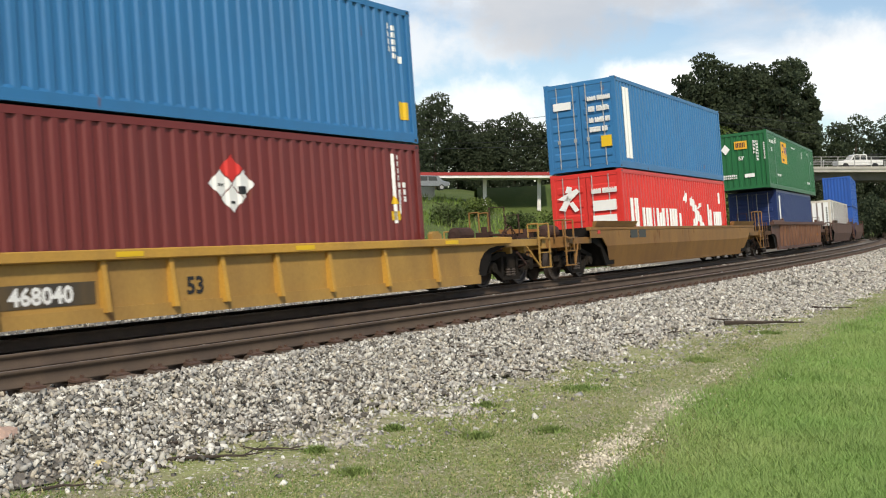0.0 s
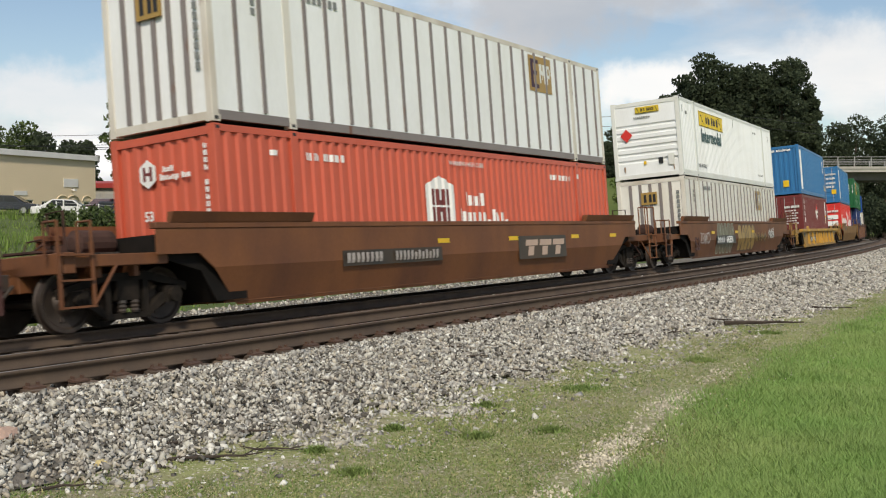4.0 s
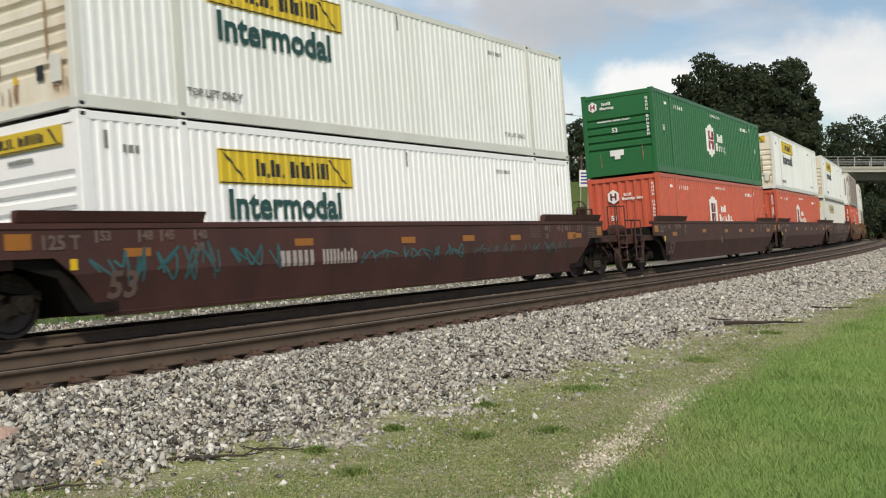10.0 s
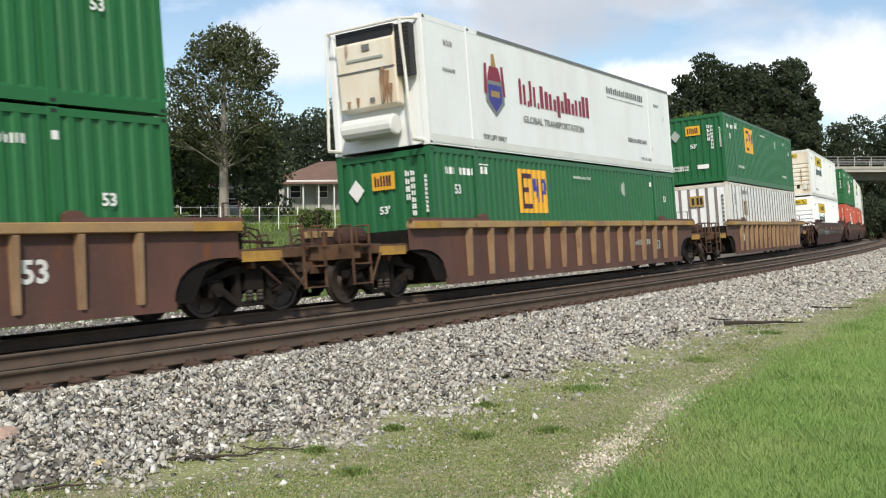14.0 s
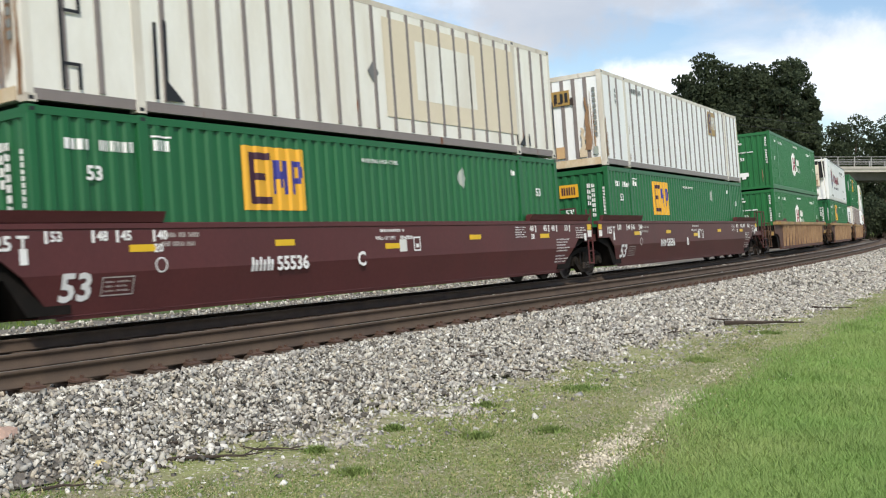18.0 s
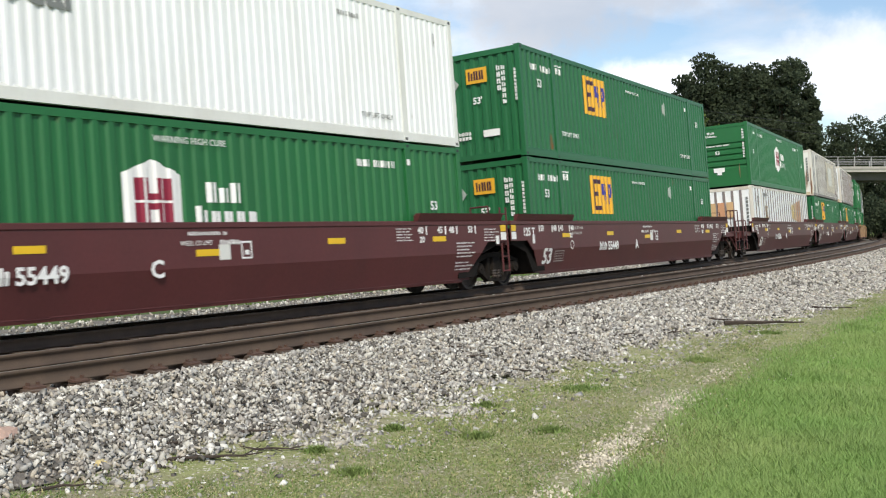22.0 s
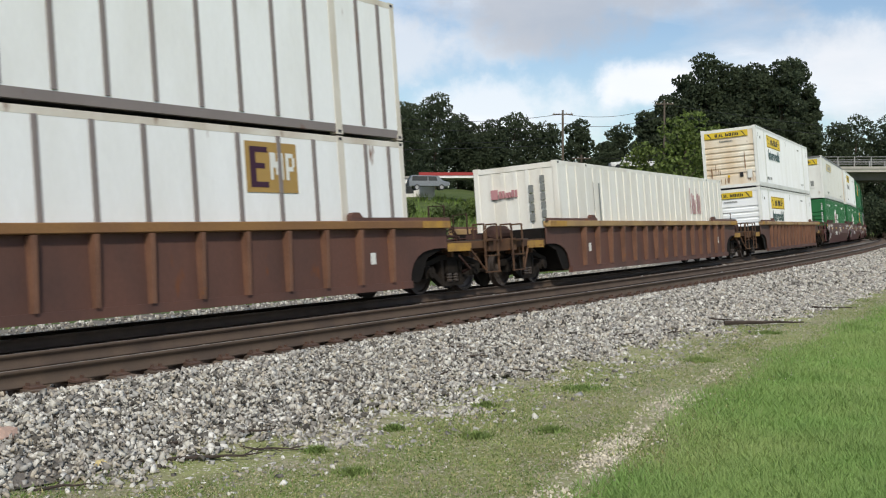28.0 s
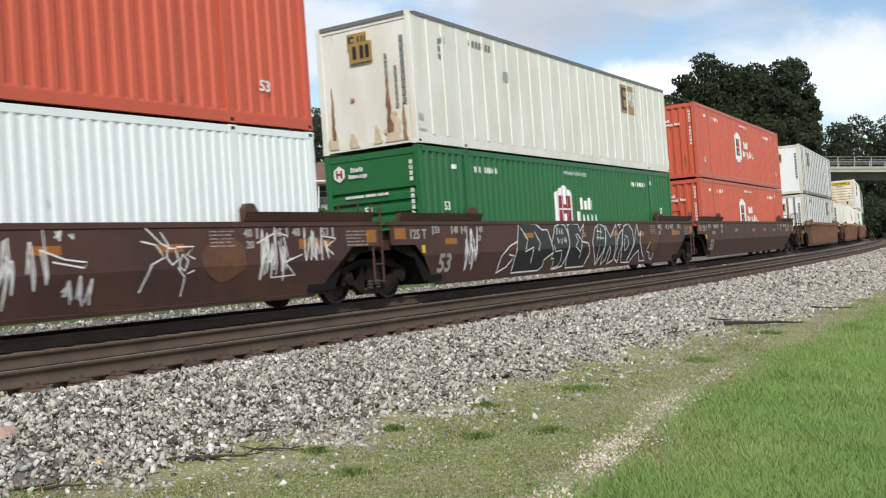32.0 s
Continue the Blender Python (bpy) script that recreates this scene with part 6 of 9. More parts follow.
rear_words(lo, [(0.22, 1.62, 1.0, 1.95), (0.2, 1.12, 0.98, 1.48), (0.2, 0.62, 0.98, 0.98)] + word_rects(0.2, 2.18, 1.05, 2.34, "CCCC CCCCCC", 3), P_INKW, 0.06, "data_plate")
for q in ([(0.95, 1.75), (0.72, 1.7), (0.5, 2.1), (0.62, 2.2)], [(1.0, 2.1), (0.55, 2.0), (0.2, 2.3), (0.3, 2.4)], [(0.7, 2.3), (0.5, 2.25), (0.45, 2.45), (0.62, 2.5)], [(0.6, 1.95), (0.45, 2.0), (0.25, 1.7), (0.4, 1.65)]):
    part("badge", Geo().prism(q, "x", -6.16, -6.15).mesh("badge", P_INKW), lo["ob"])
up = box40("sky blue container with white door markings, on a red one", P_BLUE, "blue")
bar(up, -5.5, 0.33, -4.9, 2.62, P_INKW, name="company_lettering")
rear_words(up, word_rects(0.28, 2.2, 1.05, 2.34, "CCCC CCCCCC", 3) + word_rects(0.3, 1.85, 1.0, 2.02, "CC CCCC", 4) + word_rects(0.3, 1.5, 1.0, 1.66, "CC CCCC CC", 5) + word_rects(0.3, 1.2, 0.9, 1.36, "CCCC CC", 6) + [(-0.9, 2.02, -0.3, 2.26)], P_INKW, 0.06, "data_plate")
rear_bar(up, -1.0, 0.7, -0.66, 1.05, P_YELLOW, deep=0.06, name="warning_label")
load(20.02, c, lo, up)

C_FLANGE = node_mat("bright_yellow_flange_paint", (0.52, 0.29, 0.05), (0.34, 0.19, 0.055), rough=0.55, scale=0.9, amount=0.8, rust=0.12, fine=30)
c = well_car("worn yellow ribbed well car with a black number panel", "ribbed_yellow", C_YELL, (1, -1), (), flange=C_FLANGE, lip=False, top=1.18)
side_mark(c, -5.5, 0.40, -2.6, 0.73, P_WORNBLACK, y=-1.405, name="number_panel")
lettering(c, "468040", 0.34, (-4.0, -1.415, 0.45), P_INKW)
car_words(c, word_rects(-5.35, 0.45, -4.2, 0.69, "CCCC", 6), P_INKW, y=-1.55 + 0.025)
lettering(c, "53", 0.38, (-0.88, -1.41, 0.44), P_BLACK)
for x in (-2.3, -6.9, 6.4, 1.6):
    side_mark(c, x, 1.06, x + 0.5, 1.14, P_YELLOW, y=-1.545, name="reflector")
side_mark(c, -7.9, 0.72, -7.4, 0.95, P_BLACK, y=-1.41, name="data_plate")
lo = box40("maroon corrugated container with a diamond hazard placard", P_MAROON, "maroon")
for dx, dz, m in ((0, 0.26, P_RED), (-0.27, 0, P_INKW), (0.27, 0, P_INKW), (0, -0.26, P_INKW)):
    mark(lo, [(0.47 + dx - 0.25, 1.9 + dz), (0.47 + dx, 1.65 + dz), (0.47 + dx + 0.25, 1.9 + dz), (0.47 + dx, 2.15 + dz)], m, name="hazard_diamond", lift=0.006 + 0.002 * (dz > 0))
side_words(lo, word_rects(0.12, 1.85, 0.3, 1.92, "xxxx", 1) + [(0.62, 1.72, 0.82, 1.86), (0.4, 1.55, 0.54, 1.6)], P_BLACK, 0.012, "hazard_print")
side_words(lo, digit_rects(-5.44, 2.72, 4, 0.3, 0.27, 3, down=True) + digit_rects(5.26, 2.7, 4, 0.09, 0.11, 5, down=True) + digit_rects(5.3, 2.1, 3, 0.2, 0.11, 6, down=True) + [(5.1, 1.2, 5.16, 2.66), (5.3, 1.4, 5.36, 1.8)], P_INKW)
bar(lo, 5.0, 1.26, 5.32, 1.45, P_YELLOW, name="warning_label")
mark(lo, [(5.0, 1.6), (5.22, 1.6), (5.11, 1.78)], P_YELLOW, name="warning_label", lift=0.012)
rear_words(lo, word_rects(0.2, 2.12, 1.05, 2.26, "CCCC CCCCCC", 3) + [q for k in range(6) for q in word_rects(0.24, 1.18 + 0.15 * k, 0.95 - 0.1 * (k % 2), 1.27 + 0.15 * k, "xx xxxx xx", k)], P_INKW, 0.06, "data_plate")
rear_words(lo, word_rects(-1.08, 1.72, -0.4, 2.0, "xxx", 8) + [(-1.05, 1.2, -0.8, 1.3)], P_INKW, 0.062)
for cy, cz, m in ((0.98, 2.38, P_RED), (0.6, 2.4, P_INKW), (0.5, 1.55, P_INKW), (0.95, 1.5, P_INKW)):
    part("hazard_diamond", Geo().prism([(cy - 0.24, cz), (cy, cz - 0.24), (cy + 0.24, cz), (cy, cz + 0.24)], "x", -6.158, -6.15).mesh("hazard_diamond", m), lo["ob"])
rear_bar(lo, 0.75, 1.12, 1.1, 1.26, P_YELLOW, deep=0.064, name="warning_label")
up = box40("sky blue corrugated container with a white lettering band", P_BLUE, "blue", "vribs")
bar(up, -5.6, 0.28, -5.05, 2.62, P_INKW, name="company_lettering", label="white upright band of lettering")
side_words(up, digit_rects(-5.42, 1.9, 6, 0.12, 0.13, 4, down=True), P_PALEBLUE, 0.011)
bar(up, 5.48, 0.48, 5.8, 0.86, P_YELLOW, name="warning_label")
side_words(up, digit_rects(5.24, 2.56, 4, 0.1, 0.12, 4, down=True) + digit_rects(5.4, 2.52, 5, 0.09, 0.11, 7, down=True) + [(5.6, 1.7, 5.7, 1.85)], P_INKW, name="number_bars")
rear_words(up, word_rects(-0.66, 2.56, 0.8, 2.68, "CCCC CCCCCC", 6), P_INKW, name="number_bars")
rear_bar(up, -0.57, 0.46, -0.24, 0.84, P_YELLOW, name="warning_label")
load(-3.63, c, lo, up)

P_GREYGREEN = paint("grey_green_spray", (0.16, 0.13, 0.085), dirt=0.5, rust=0.0)
P_PALEGREEN = paint("pale_green_spray", (0.33, 0.38, 0.29), dirt=0.4, rust=0.0)
P_PINKISH = paint("dull_pinkish_spray", (0.52, 0.43, 0.40), dirt=0.5, rust=0.05)
P_SOOT = paint("dark_spray", (0.05, 0.035, 0.03), rust=0.0)
c = well_car("orange-brown well car with sprayed scrawls and a black number panel", "smooth", C_BROWN, (1, -1), ())
block_graffiti(c, -4.65, -1.95, 0.3, 1.47, 5, 71, P_GREYGREEN, P_PALEGREEN, 0.035, 2)
side_mark(c, -4.82, 0.66, -1.65, 1.0, P_BLACK, y=-1.484, name="number_panel")
lettering(c, "645856", 0.37, (-3.25, -1.494, 0.70), P_INKW)
lettering(c, "53", 0.66, (-7.9, -1.476, 0.5), C_DARK)
car_words(c, word_rects(-4.7, 0.71, -3.55, 0.95, "CCCC", 5), P_INKW, y=-1.52)
for pts in ([(-7.11, 1.11), (-6.91, 1.11), (-7.09, 0.78), (-6.9, 0.74)],
            [(-6.66, 1.1), (-6.81, 1.08), (-6.82, 0.74), (-6.67, 0.76)],
            [(-6.81, 0.92), (-6.7, 0.93)],
            [(-6.61, 0.73), (-6.6, 1.09), (-6.45, 0.7), (-6.43, 1.09)],
            [(-6.39, 0.69), (-6.26, 1.11)],
            [(-6.13, 1.11), (-6.34, 0.9), (-6.16, 0.71)],
            [(-5.95, 1.13), (-6.1, 1.05), (-6.15, 0.89), (-6.06, 0.76), (-5.89, 0.72), (-5.76, 0.85), (-5.76, 1.01), (-5.86, 1.12), (-5.95, 1.13)]):
    sprayed_line(c, pts, P_INKW, 0.03)
block_graffiti(c, -1.1, 2.0, 0.32, 1.42, 5, 72, P_GOLD, P_SOOT, 0.045, 2)
scrawl(c, 2.1, 4.6, 0.6, 1.15, P_GOLD, 12, 9, 0.045)
scrawl(c, 2.2, 4.5, 0.6, 1.1, P_SOOT, 14, 8, 0.03)
scrawl(c, 4.9, 6.3, 0.75, 1.3, P_INKW, 13, 4, 0.03)
block_graffiti(c, 5.2, 6.1, 0.8, 1.1, 3, 15, P_SOOT, P_INKW, 0.03, 1)
for x in (-5.5, -1.67, 1.44):
    side_mark(c, x, 1.07, x + 0.48, 1.18, P_YELLOW, y=-1.484, name="reflector")
up = haul_box(False, small=True)
part("hazard_diamond", Geo().prism([(0.75, 1.4), (0.98, 1.65), (0.75, 1.9), (0.52, 1.65)], "x", -8.095, -8.085).mesh("hazard_diamond", P_RED), up["ob"])
load(-27.35, c, white_posts("off-white container with grey posts and a tan panel", (3.55, 1.75, 4.75, 2.65), mat=P_CREAM, key="creampost"), up)

c = well_car("orange-brown well car with a black panel on its side", "smooth", C_BROWN, (1, -1), ())
side_mark(c, 1.93, 0.62, 4.6, 1.2, P_WORNBLACK2, y=-1.476, name="name_panel", label="black panel with pale block lettering")
P_SALMON = paint("pale_salmon_lettering", (0.50, 0.36, 0.28), dirt=0.5, rust=0.05)
for k in range(3):      # each figure a plain slanted block, split by a thin gap
    x = 2.2 + k * 0.76
    for z0, z1, w in ((0.95, 1.1, 0.66), (0.7, 0.93, 0.3)):
        g = Geo().add([(x + (0.66 - w) / 2 + (z0 - 0.7) * 0.3, -1.484, z0), (x + (0.66 + w) / 2 + (z0 - 0.7) * 0.3, -1.484, z0), (x + (0.66 + w) / 2 + (z1 - 0.7) * 0.3, -1.484, z1), (x + (0.66 - w) / 2 + (z1 - 0.7) * 0.3, -1.484, z1)], [(0, 1, 2, 3)])
        part("company_lettering", g.mesh("company_lettering", P_SALMON), c)
side_mark(c, -5.1, 0.72, -1.6, 1.02, P_WORNBLACK2, y=-1.476, name="number_panel")
car_words(c, word_rects(-5.0, 0.78, -3.8, 0.97, "CCCC", 6) + word_rects(-3.4, 0.78, -1.75, 0.97, "CCCCCC", 7), P_FADED, y=-1.51)
for x in (-1.73, 1.46, 4.98, 7.6):
    side_mark(c, x, 1.1, x + 0.46, 1.2, P_YELLOW, name="reflector")
lo = hub_box("orange", "vribs", label="orange-red corrugated container with white badge and number")
load(-51.05, c, lo, white_posts("white container with grey-brown posts and a tan panel", (3.5, 1.75, 4.8, 2.7)))

# a three-unit articulated car, dark brown
c = well_car("dark brown articulated well unit with white graffiti", "smooth", C_DARK, (1,), (-1,))
car_stencils(c, P_FAINT)
# long thin loops, one stroke each
for pts in ([(-2.9, 0.21), (-2.7, 0.57), (-2.47, 0.8), (-2.2, 0.91), (-2.26, 1.15), (-2.14, 1.29), (-1.75, 1.47)],
            [(-1.75, 1.47), (-1.38, 1.5), (-1.67, 1.3), (-1.77, 1.02), (-1.53, 1.18), (-1.27, 1.52)],
            [(-1.95, 0.86), (-1.62, 0.99), (-1.31, 1.25), (-1.03, 1.32), (-0.72, 1.15), (-0.66, 0.85), (-0.81, 0.61), (-1.16, 0.48), (-1.62, 0.63), (-1.96, 0.83)],
            [(-0.55, 1.52), (-0.24, 1.34), (-0.05, 1.09), (0.02, 0.83), (-0.09, 0.51)],
            [(0.3, 1.06), (0.66, 1.05), (0.81, 1.23), (0.5, 1.21)],
            [(0.2, 0.83), (0.34, 0.98), (0.53, 1.0)],
            [(0.39, 0.57), (0.68, 0.82), (0.51, 0.57)],
            [(0.88, 0.24), (1.09, 0.7), (1.1, 1.12), (1.21, 1.38), (1.55, 1.5), (1.72, 1.38), (1.5, 1.22)],
            [(1.14, 1.02), (1.45, 0.93), (1.82, 1.22), (2.31, 1.35), (2.68, 1.18), (2.77, 0.93), (2.57, 0.58)],
            [(1.68, 0.8), (2.09, 0.52), (2.57, 0.58)],
            [(3.09, 1.51), (3.39, 1.26), (3.49, 0.86), (3.32, 0.48), (2.92, 0.24)],
            [(4.08, 1.42), (4.06, 0.97), (3.95, 0.4)],
            [(4.15, 0.28), (4.09, 0.74), (4.26, 1.19), (4.69, 1.45), (5.08, 1.48)],
            [(4.81, 1.27), (4.68, 1.01), (4.92, 0.69), (5.38, 0.62), (5.75, 0.88), (5.46, 1.03), (5.19, 0.86), (5.11, 1.24)],
            [(6.03, 1.41), (6.04, 1.05), (6.41, 0.87), (6.66, 1.23), (6.54, 1.47)],
            [(4.69, 0.67), (4.69, 0.32), (5.33, 0.36), (5.82, 0.82)],
            [(5.86, 0.22), (6.29, 0.69), (6.67, 0.86)]):
    sprayed_line(c, open_curve(pts), P_PINKISH, 0.036)
scrawl(c, 7.9, 9.2, 1.15, 1.45, P_FADED, 23, 4, 0.025)
load(-74.57, c, silver_haul(), haul_box(True, ink=P_BLACK))
c = well_car("dark brown articulated well unit with faded stencils", "smooth", C_DARK, (), (-1,))
car_stencils(c, P_FAINT)
load(-94.2, c, hub_box("orange", "vribs"), haul_box(True, label="rust-stained white container with yellow name panels", ink=P_BLACK))
c = well_car("dark brown articulated well unit, the last of three", "smooth", C_DARK, (-1,), ())
car_stencils(c, P_FAINT, unit="B")
load(-113.75, c, hub_box("orange", "vribs"), hub_box("green"))

c = well_car("dark brown well car with teal graffiti along its side", "smooth", C_DARK, (1, -1), ())
car_stencils(c, P_FAINT)
P_TEAL = paint("teal_spray", (0.025, 0.14, 0.155), dirt=0.7, rust=0.2, dark=(0.06, 0.08, 0.075))
P_TEALDIM = paint("dull_teal_spray", (0.045, 0.085, 0.085), dirt=0.7, rust=0.2)
scrawl(c, -8.2, -5.6, 0.62, 1.3, P_TEAL, 31, 6, 0.04)
scrawl(c, -5.4, -4.2, 0.75, 1.2, P_TEAL, 33, 3, 0.035)
scrawl(c, -1.8, 1.9, 0.75, 1.1, P_TEAL, 32, 9, 0.035)
scrawl(c, 2.4, 7.4, 0.75, 1.05, P_TEALDIM, 34, 12, 0.028)
car_words(c, word_rects(-4.15, 0.78, -3.2, 1.06, "CCC", 6) + word_rects(-3.0, 0.78, -1.95, 1.06, "CCCCC", 7), P_FADED)
load(-137.22, c, haul_box(False, label="fresh white container with yellow name panels", low=True, fresh=True), haul_box(True, small=True))

c = well_car("rusty ribbed well car with a worn yellow top flange", "ribbed", C_RUST, (1, -1), (), flange=M_CHORD, ribs=True)
lettering(c, "53", 0.45, (-6.6, -1.41, 0.75), P_SILVER)
load(-160.81, c, white_posts("white container with brown posts and faded panels", (-5.25, 1.5, -4.55, 2.15)), emp_box())
c = well_car("rusty ribbed well car with yellow patches on its flange", "ribbed", C_RUST, (1, -1), (), flange=M_CHORD, ribs=True)
lettering(c, "53", 0.40, (5.46, -1.41, 0.66), P_FADEDGREY)
car_words(c, word_rects(3.42, 0.70, 4.98, 0.98, "CCCC", 12, 0.12), P_FADEDGREY, y=-1.402)
car_words(c, digit_rects(6.3, 0.98, 2, 0.1, 0.13, 6) + digit_rects(6.3, 0.8, 2, 0.1, 0.13, 7), P_FADEDGREY, y=-1.402)
car_words(c, word_rects(-1.15, 1.47, -0.42, 1.50, "xxxxxxx xx xxx", 3) + word_rects(-1.15, 1.43, -0.42, 1.455, "xxxxx xxxxxx x", 4), P_WORNBLACK, y=-1.541)
for x0, x1 in ((-3.2, -2.2), (-0.27, 0.22), (2.1, 2.7), (4.85, 5.2)):
    side_mark(c, x0, 1.435, x1, 1.545, P_OLDYEL, y=-1.542, name="reflector", label="worn amber reflective strip")
lo = emp_box()
up = container("white refrigerated container with crimson lettering and a rust-stained cooling unit", side="flat", rear="flat", mat=P_WHITE, key="reefer", frame=P_WHITE)
bar(up, -8.0, 0.06, 8.0, 0.24, P_SILVER, name="rub_rail", lift=0.012)
bar(up, -5.6, 2.8, 8.0, 2.88, P_GREYEDGE, name="top_edge", lift=0.012, label="dark top edge")
y = -up["width"] / 2 - 0.008
side_words(up, word_rects(-3.56, 1.32, -2.4, 1.98, "C.C.", 3) + word_rects(-2.35, 1.32, 0.95, 1.92, "CxpixxC", 5, 0.12), P_INKR)
lettering(up["ob"], "GLOBAL TRANSPORTATION", 0.25, (-3.42, y, 0.86), P_INKG, wide=1.2, bold=0.02)
lettering(up["ob"], "TOP LIFT ONLY", 0.15, (4.95, y, 0.3), P_INKG)
lettering(up["ob"], "TOP LIFT ONLY", 0.17, (-5.62, y, 0.28), P_INKG)
for q, m, lift in (([(-5.35, 1.2), (-4.88, 0.86), (-4.4, 1.2), (-4.4, 1.75), (-5.35, 1.75)], P_INKG, 0.006), ([(-5.22, 1.25), (-4.88, 0.98), (-4.53, 1.25), (-4.53, 1.65), (-5.22, 1.65)], P_INKB, 0.010), ([(-5.25, 1.75), (-4.5, 1.75), (-4.65, 2.1), (-5.1, 2.1)], P_INKR, 0.007), ([(-5.0, 2.1), (-4.75, 2.1), (-4.82, 2.42), (-4.95, 2.42)], P_GOLD, 0.008),
                   ([(-5.42, 1.4), (-5.28, 1.4), (-5.24, 2.15), (-5.36, 2.15)], P_INKR, 0.009), ([(-4.48, 1.4), (-4.34, 1.4), (-4.4, 2.15), (-4.52, 2.15)], P_INKR, 0.009), ([(-5.1, 1.35), (-4.66, 1.35), (-4.66, 1.5), (-5.1, 1.5)], P_GOLD, 0.013)):
    mark(up, q, m, name="badge", lift=lift, label="dark heraldic badge shape" if lift == 0.006 else "")
side_words(up, word_rects(2.35, 2.24, 5.5, 2.44, "CCCCCCCCC", 5, 0.12) + word_rects(2.4, 2.1, 5.5, 2.15, "xxxxxx xxx xxxxxxx xxxx", 6) + word_rects(3.92, 0.84, 5.6, 0.98, "CCCCCCC.CCC", 7) + digit_rects(-7.2, 2.3, 3, 0.14, 0.14, 3) + digit_rects(-7.3, 1.7, 8, 0.07, 0.09, 4) + digit_rects(6.5, 2.2, 5, 0.1, 0.1, 5), P_INKG)
unit = part("cooling_unit", Geo().prism([(-8.35, 0.95), (-8.1, 0.9), (-8.1, 2.7), (-8.3, 2.7), (-8.42, 2.4)], "y", -0.75, 0.85).mesh("cooling_unit", P_STAIN, bevel=0.04), up["ob"], "rust-stained white cooling unit with a dark top grille")
part("grille", Geo().box(-8.4, -0.72, 2.45, -8.2, 0.82, 2.72).box(-8.36, -1.12, 1.55, -8.12, -0.76, 2.68).mesh("grille", P_BLACK), unit)
louvre = Geo()
for k in range(12):
    louvre.box(-8.375, -1.11, 1.6 + k * 0.09, -8.36, -0.77, 1.63 + k * 0.09)
part("louvres", louvre.mesh("louvres", M_GREASE), unit)
part("panel_seam", Geo().box(-8.425, -0.72, 1.78, -8.1, 0.84, 1.8).box(-8.415, -0.35, 0.98, -8.1, -0.33, 1.78).mesh("panel_seam", P_GREYEDGE), unit)
part("unit_badge", Geo().box(-8.44, -0.1, 2.22, -8.42, 0.1, 2.36).box(-8.41, -0.15, 1.08, -8.395, -0.02, 1.16).mesh("unit_badge", P_GREYEDGE), unit)
part("unit_lettering", Geo().box(-8.435, -0.45, 2.02, -8.425, 0.55, 2.07).mesh("unit_lettering", P_FADEDGREY), unit)
part("fuel_tank", Geo().lathe([(0.2, -0.7), (0.24, -0.66), (0.24, 0.66), (0.2, 0.7)], 14, "y", (-8.35, 0.05, 0.5)).mesh("fuel_tank", P_SILVER), unit)
part("guard_frame", Geo().rod((-8.5, -1.15, 0.1), (-8.5, -1.0, 2.75), 0.035).rod((-8.5, 1.15, 0.1), (-8.5, 1.0, 2.75), 0.035).rod((-8.5, -1.0, 2.75), (-8.5, 1.0, 2.75), 0.03).rod((-8.5, 1.0, 2.75), (-8.1, 1.2, 2.8), 0.03).rod((-8.5, -1.0, 2.75), (-8.1, -1.2, 2.8), 0.03).rod((-8.5, -1.15, 0.1), (-8.05, -1.15, 0.1), 0.04).rod((-8.5, 1.15, 0.1), (-8.05, 1.15, 0.1), 0.04).mesh("guard_frame", P_CREAM), unit)
runs = MATS["rust_streak"]
for k, (yy, z1, wd) in enumerate(((-0.42, 1.78, 0.05), (-0.5, 1.7, 0.08), (-0.36, 1.6, 0.04), (0.3, 1.2, 0.04), (0.55, 1.15, 0.05), (-0.6, 1.4, 0.05))):
    part("rust_streak", Geo().prism([(yy, 0.98), (yy + wd, z1), (yy - wd, z1), (yy - 0.01, 0.98)], "x", -8.43 + 0.0, -8.405).mesh("rust_streak", runs), unit)
load(-184.38, c, lo, up)
c = well_car("rusty ribbed well car with orange-yellow top flange", "ribbed", C_RUST, (1, -1), (), flange=M_CHORD, ribs=True)
lettering(c, "53", 0.45, (5.3, -1.41, 0.75), P_SILVER)
load(-207.83, c, hub_box("green", "vribs"), hub_box("green", "vribs"))

# two three-unit articulated cars, maroon and freshly stencilled
P_TANWASH = paint("tan_weathered_wash", (0.68, 0.60, 0.46), dirt=0.5, rust=0.05, dark=(0.60, 0.52, 0.40))
FRESH = (
    (-231.31, "B", "55536", (1,), (-1,), lambda: (emp_box(), white_posts("white container with brown posts and a tan panel", (3.45, 1.75, 4.6, 2.7)))),
    (-250.98, "C", "55536", (), (-1,), lambda: (emp_box(), white_posts("rust-stained white container with posts and a blank tan patch", None, mat=P_CREAM, key="creampost"))),
    (-270.51, "A", "55536", (-1,), (), lambda: (white_posts("white container with grey posts and an orange logo", (-5.2, 1.4, -4.6, 2.0), rear_logo=False), hub_box("green"))),
    (-294.08, "A", "55449", (1,), (-1,), lambda: (emp_box(), emp_box())),
    (-313.48, "C", "55449", (), (-1,), lambda: (hub_box("green", "vribs"), haul_box(True, ink=P_INKG))),
    (-332.93, "B", "55449", (-1,), (), lambda: (hub_box("green"), silver_haul("pale grey smooth container with dark top edge and yellow panels"))),
)
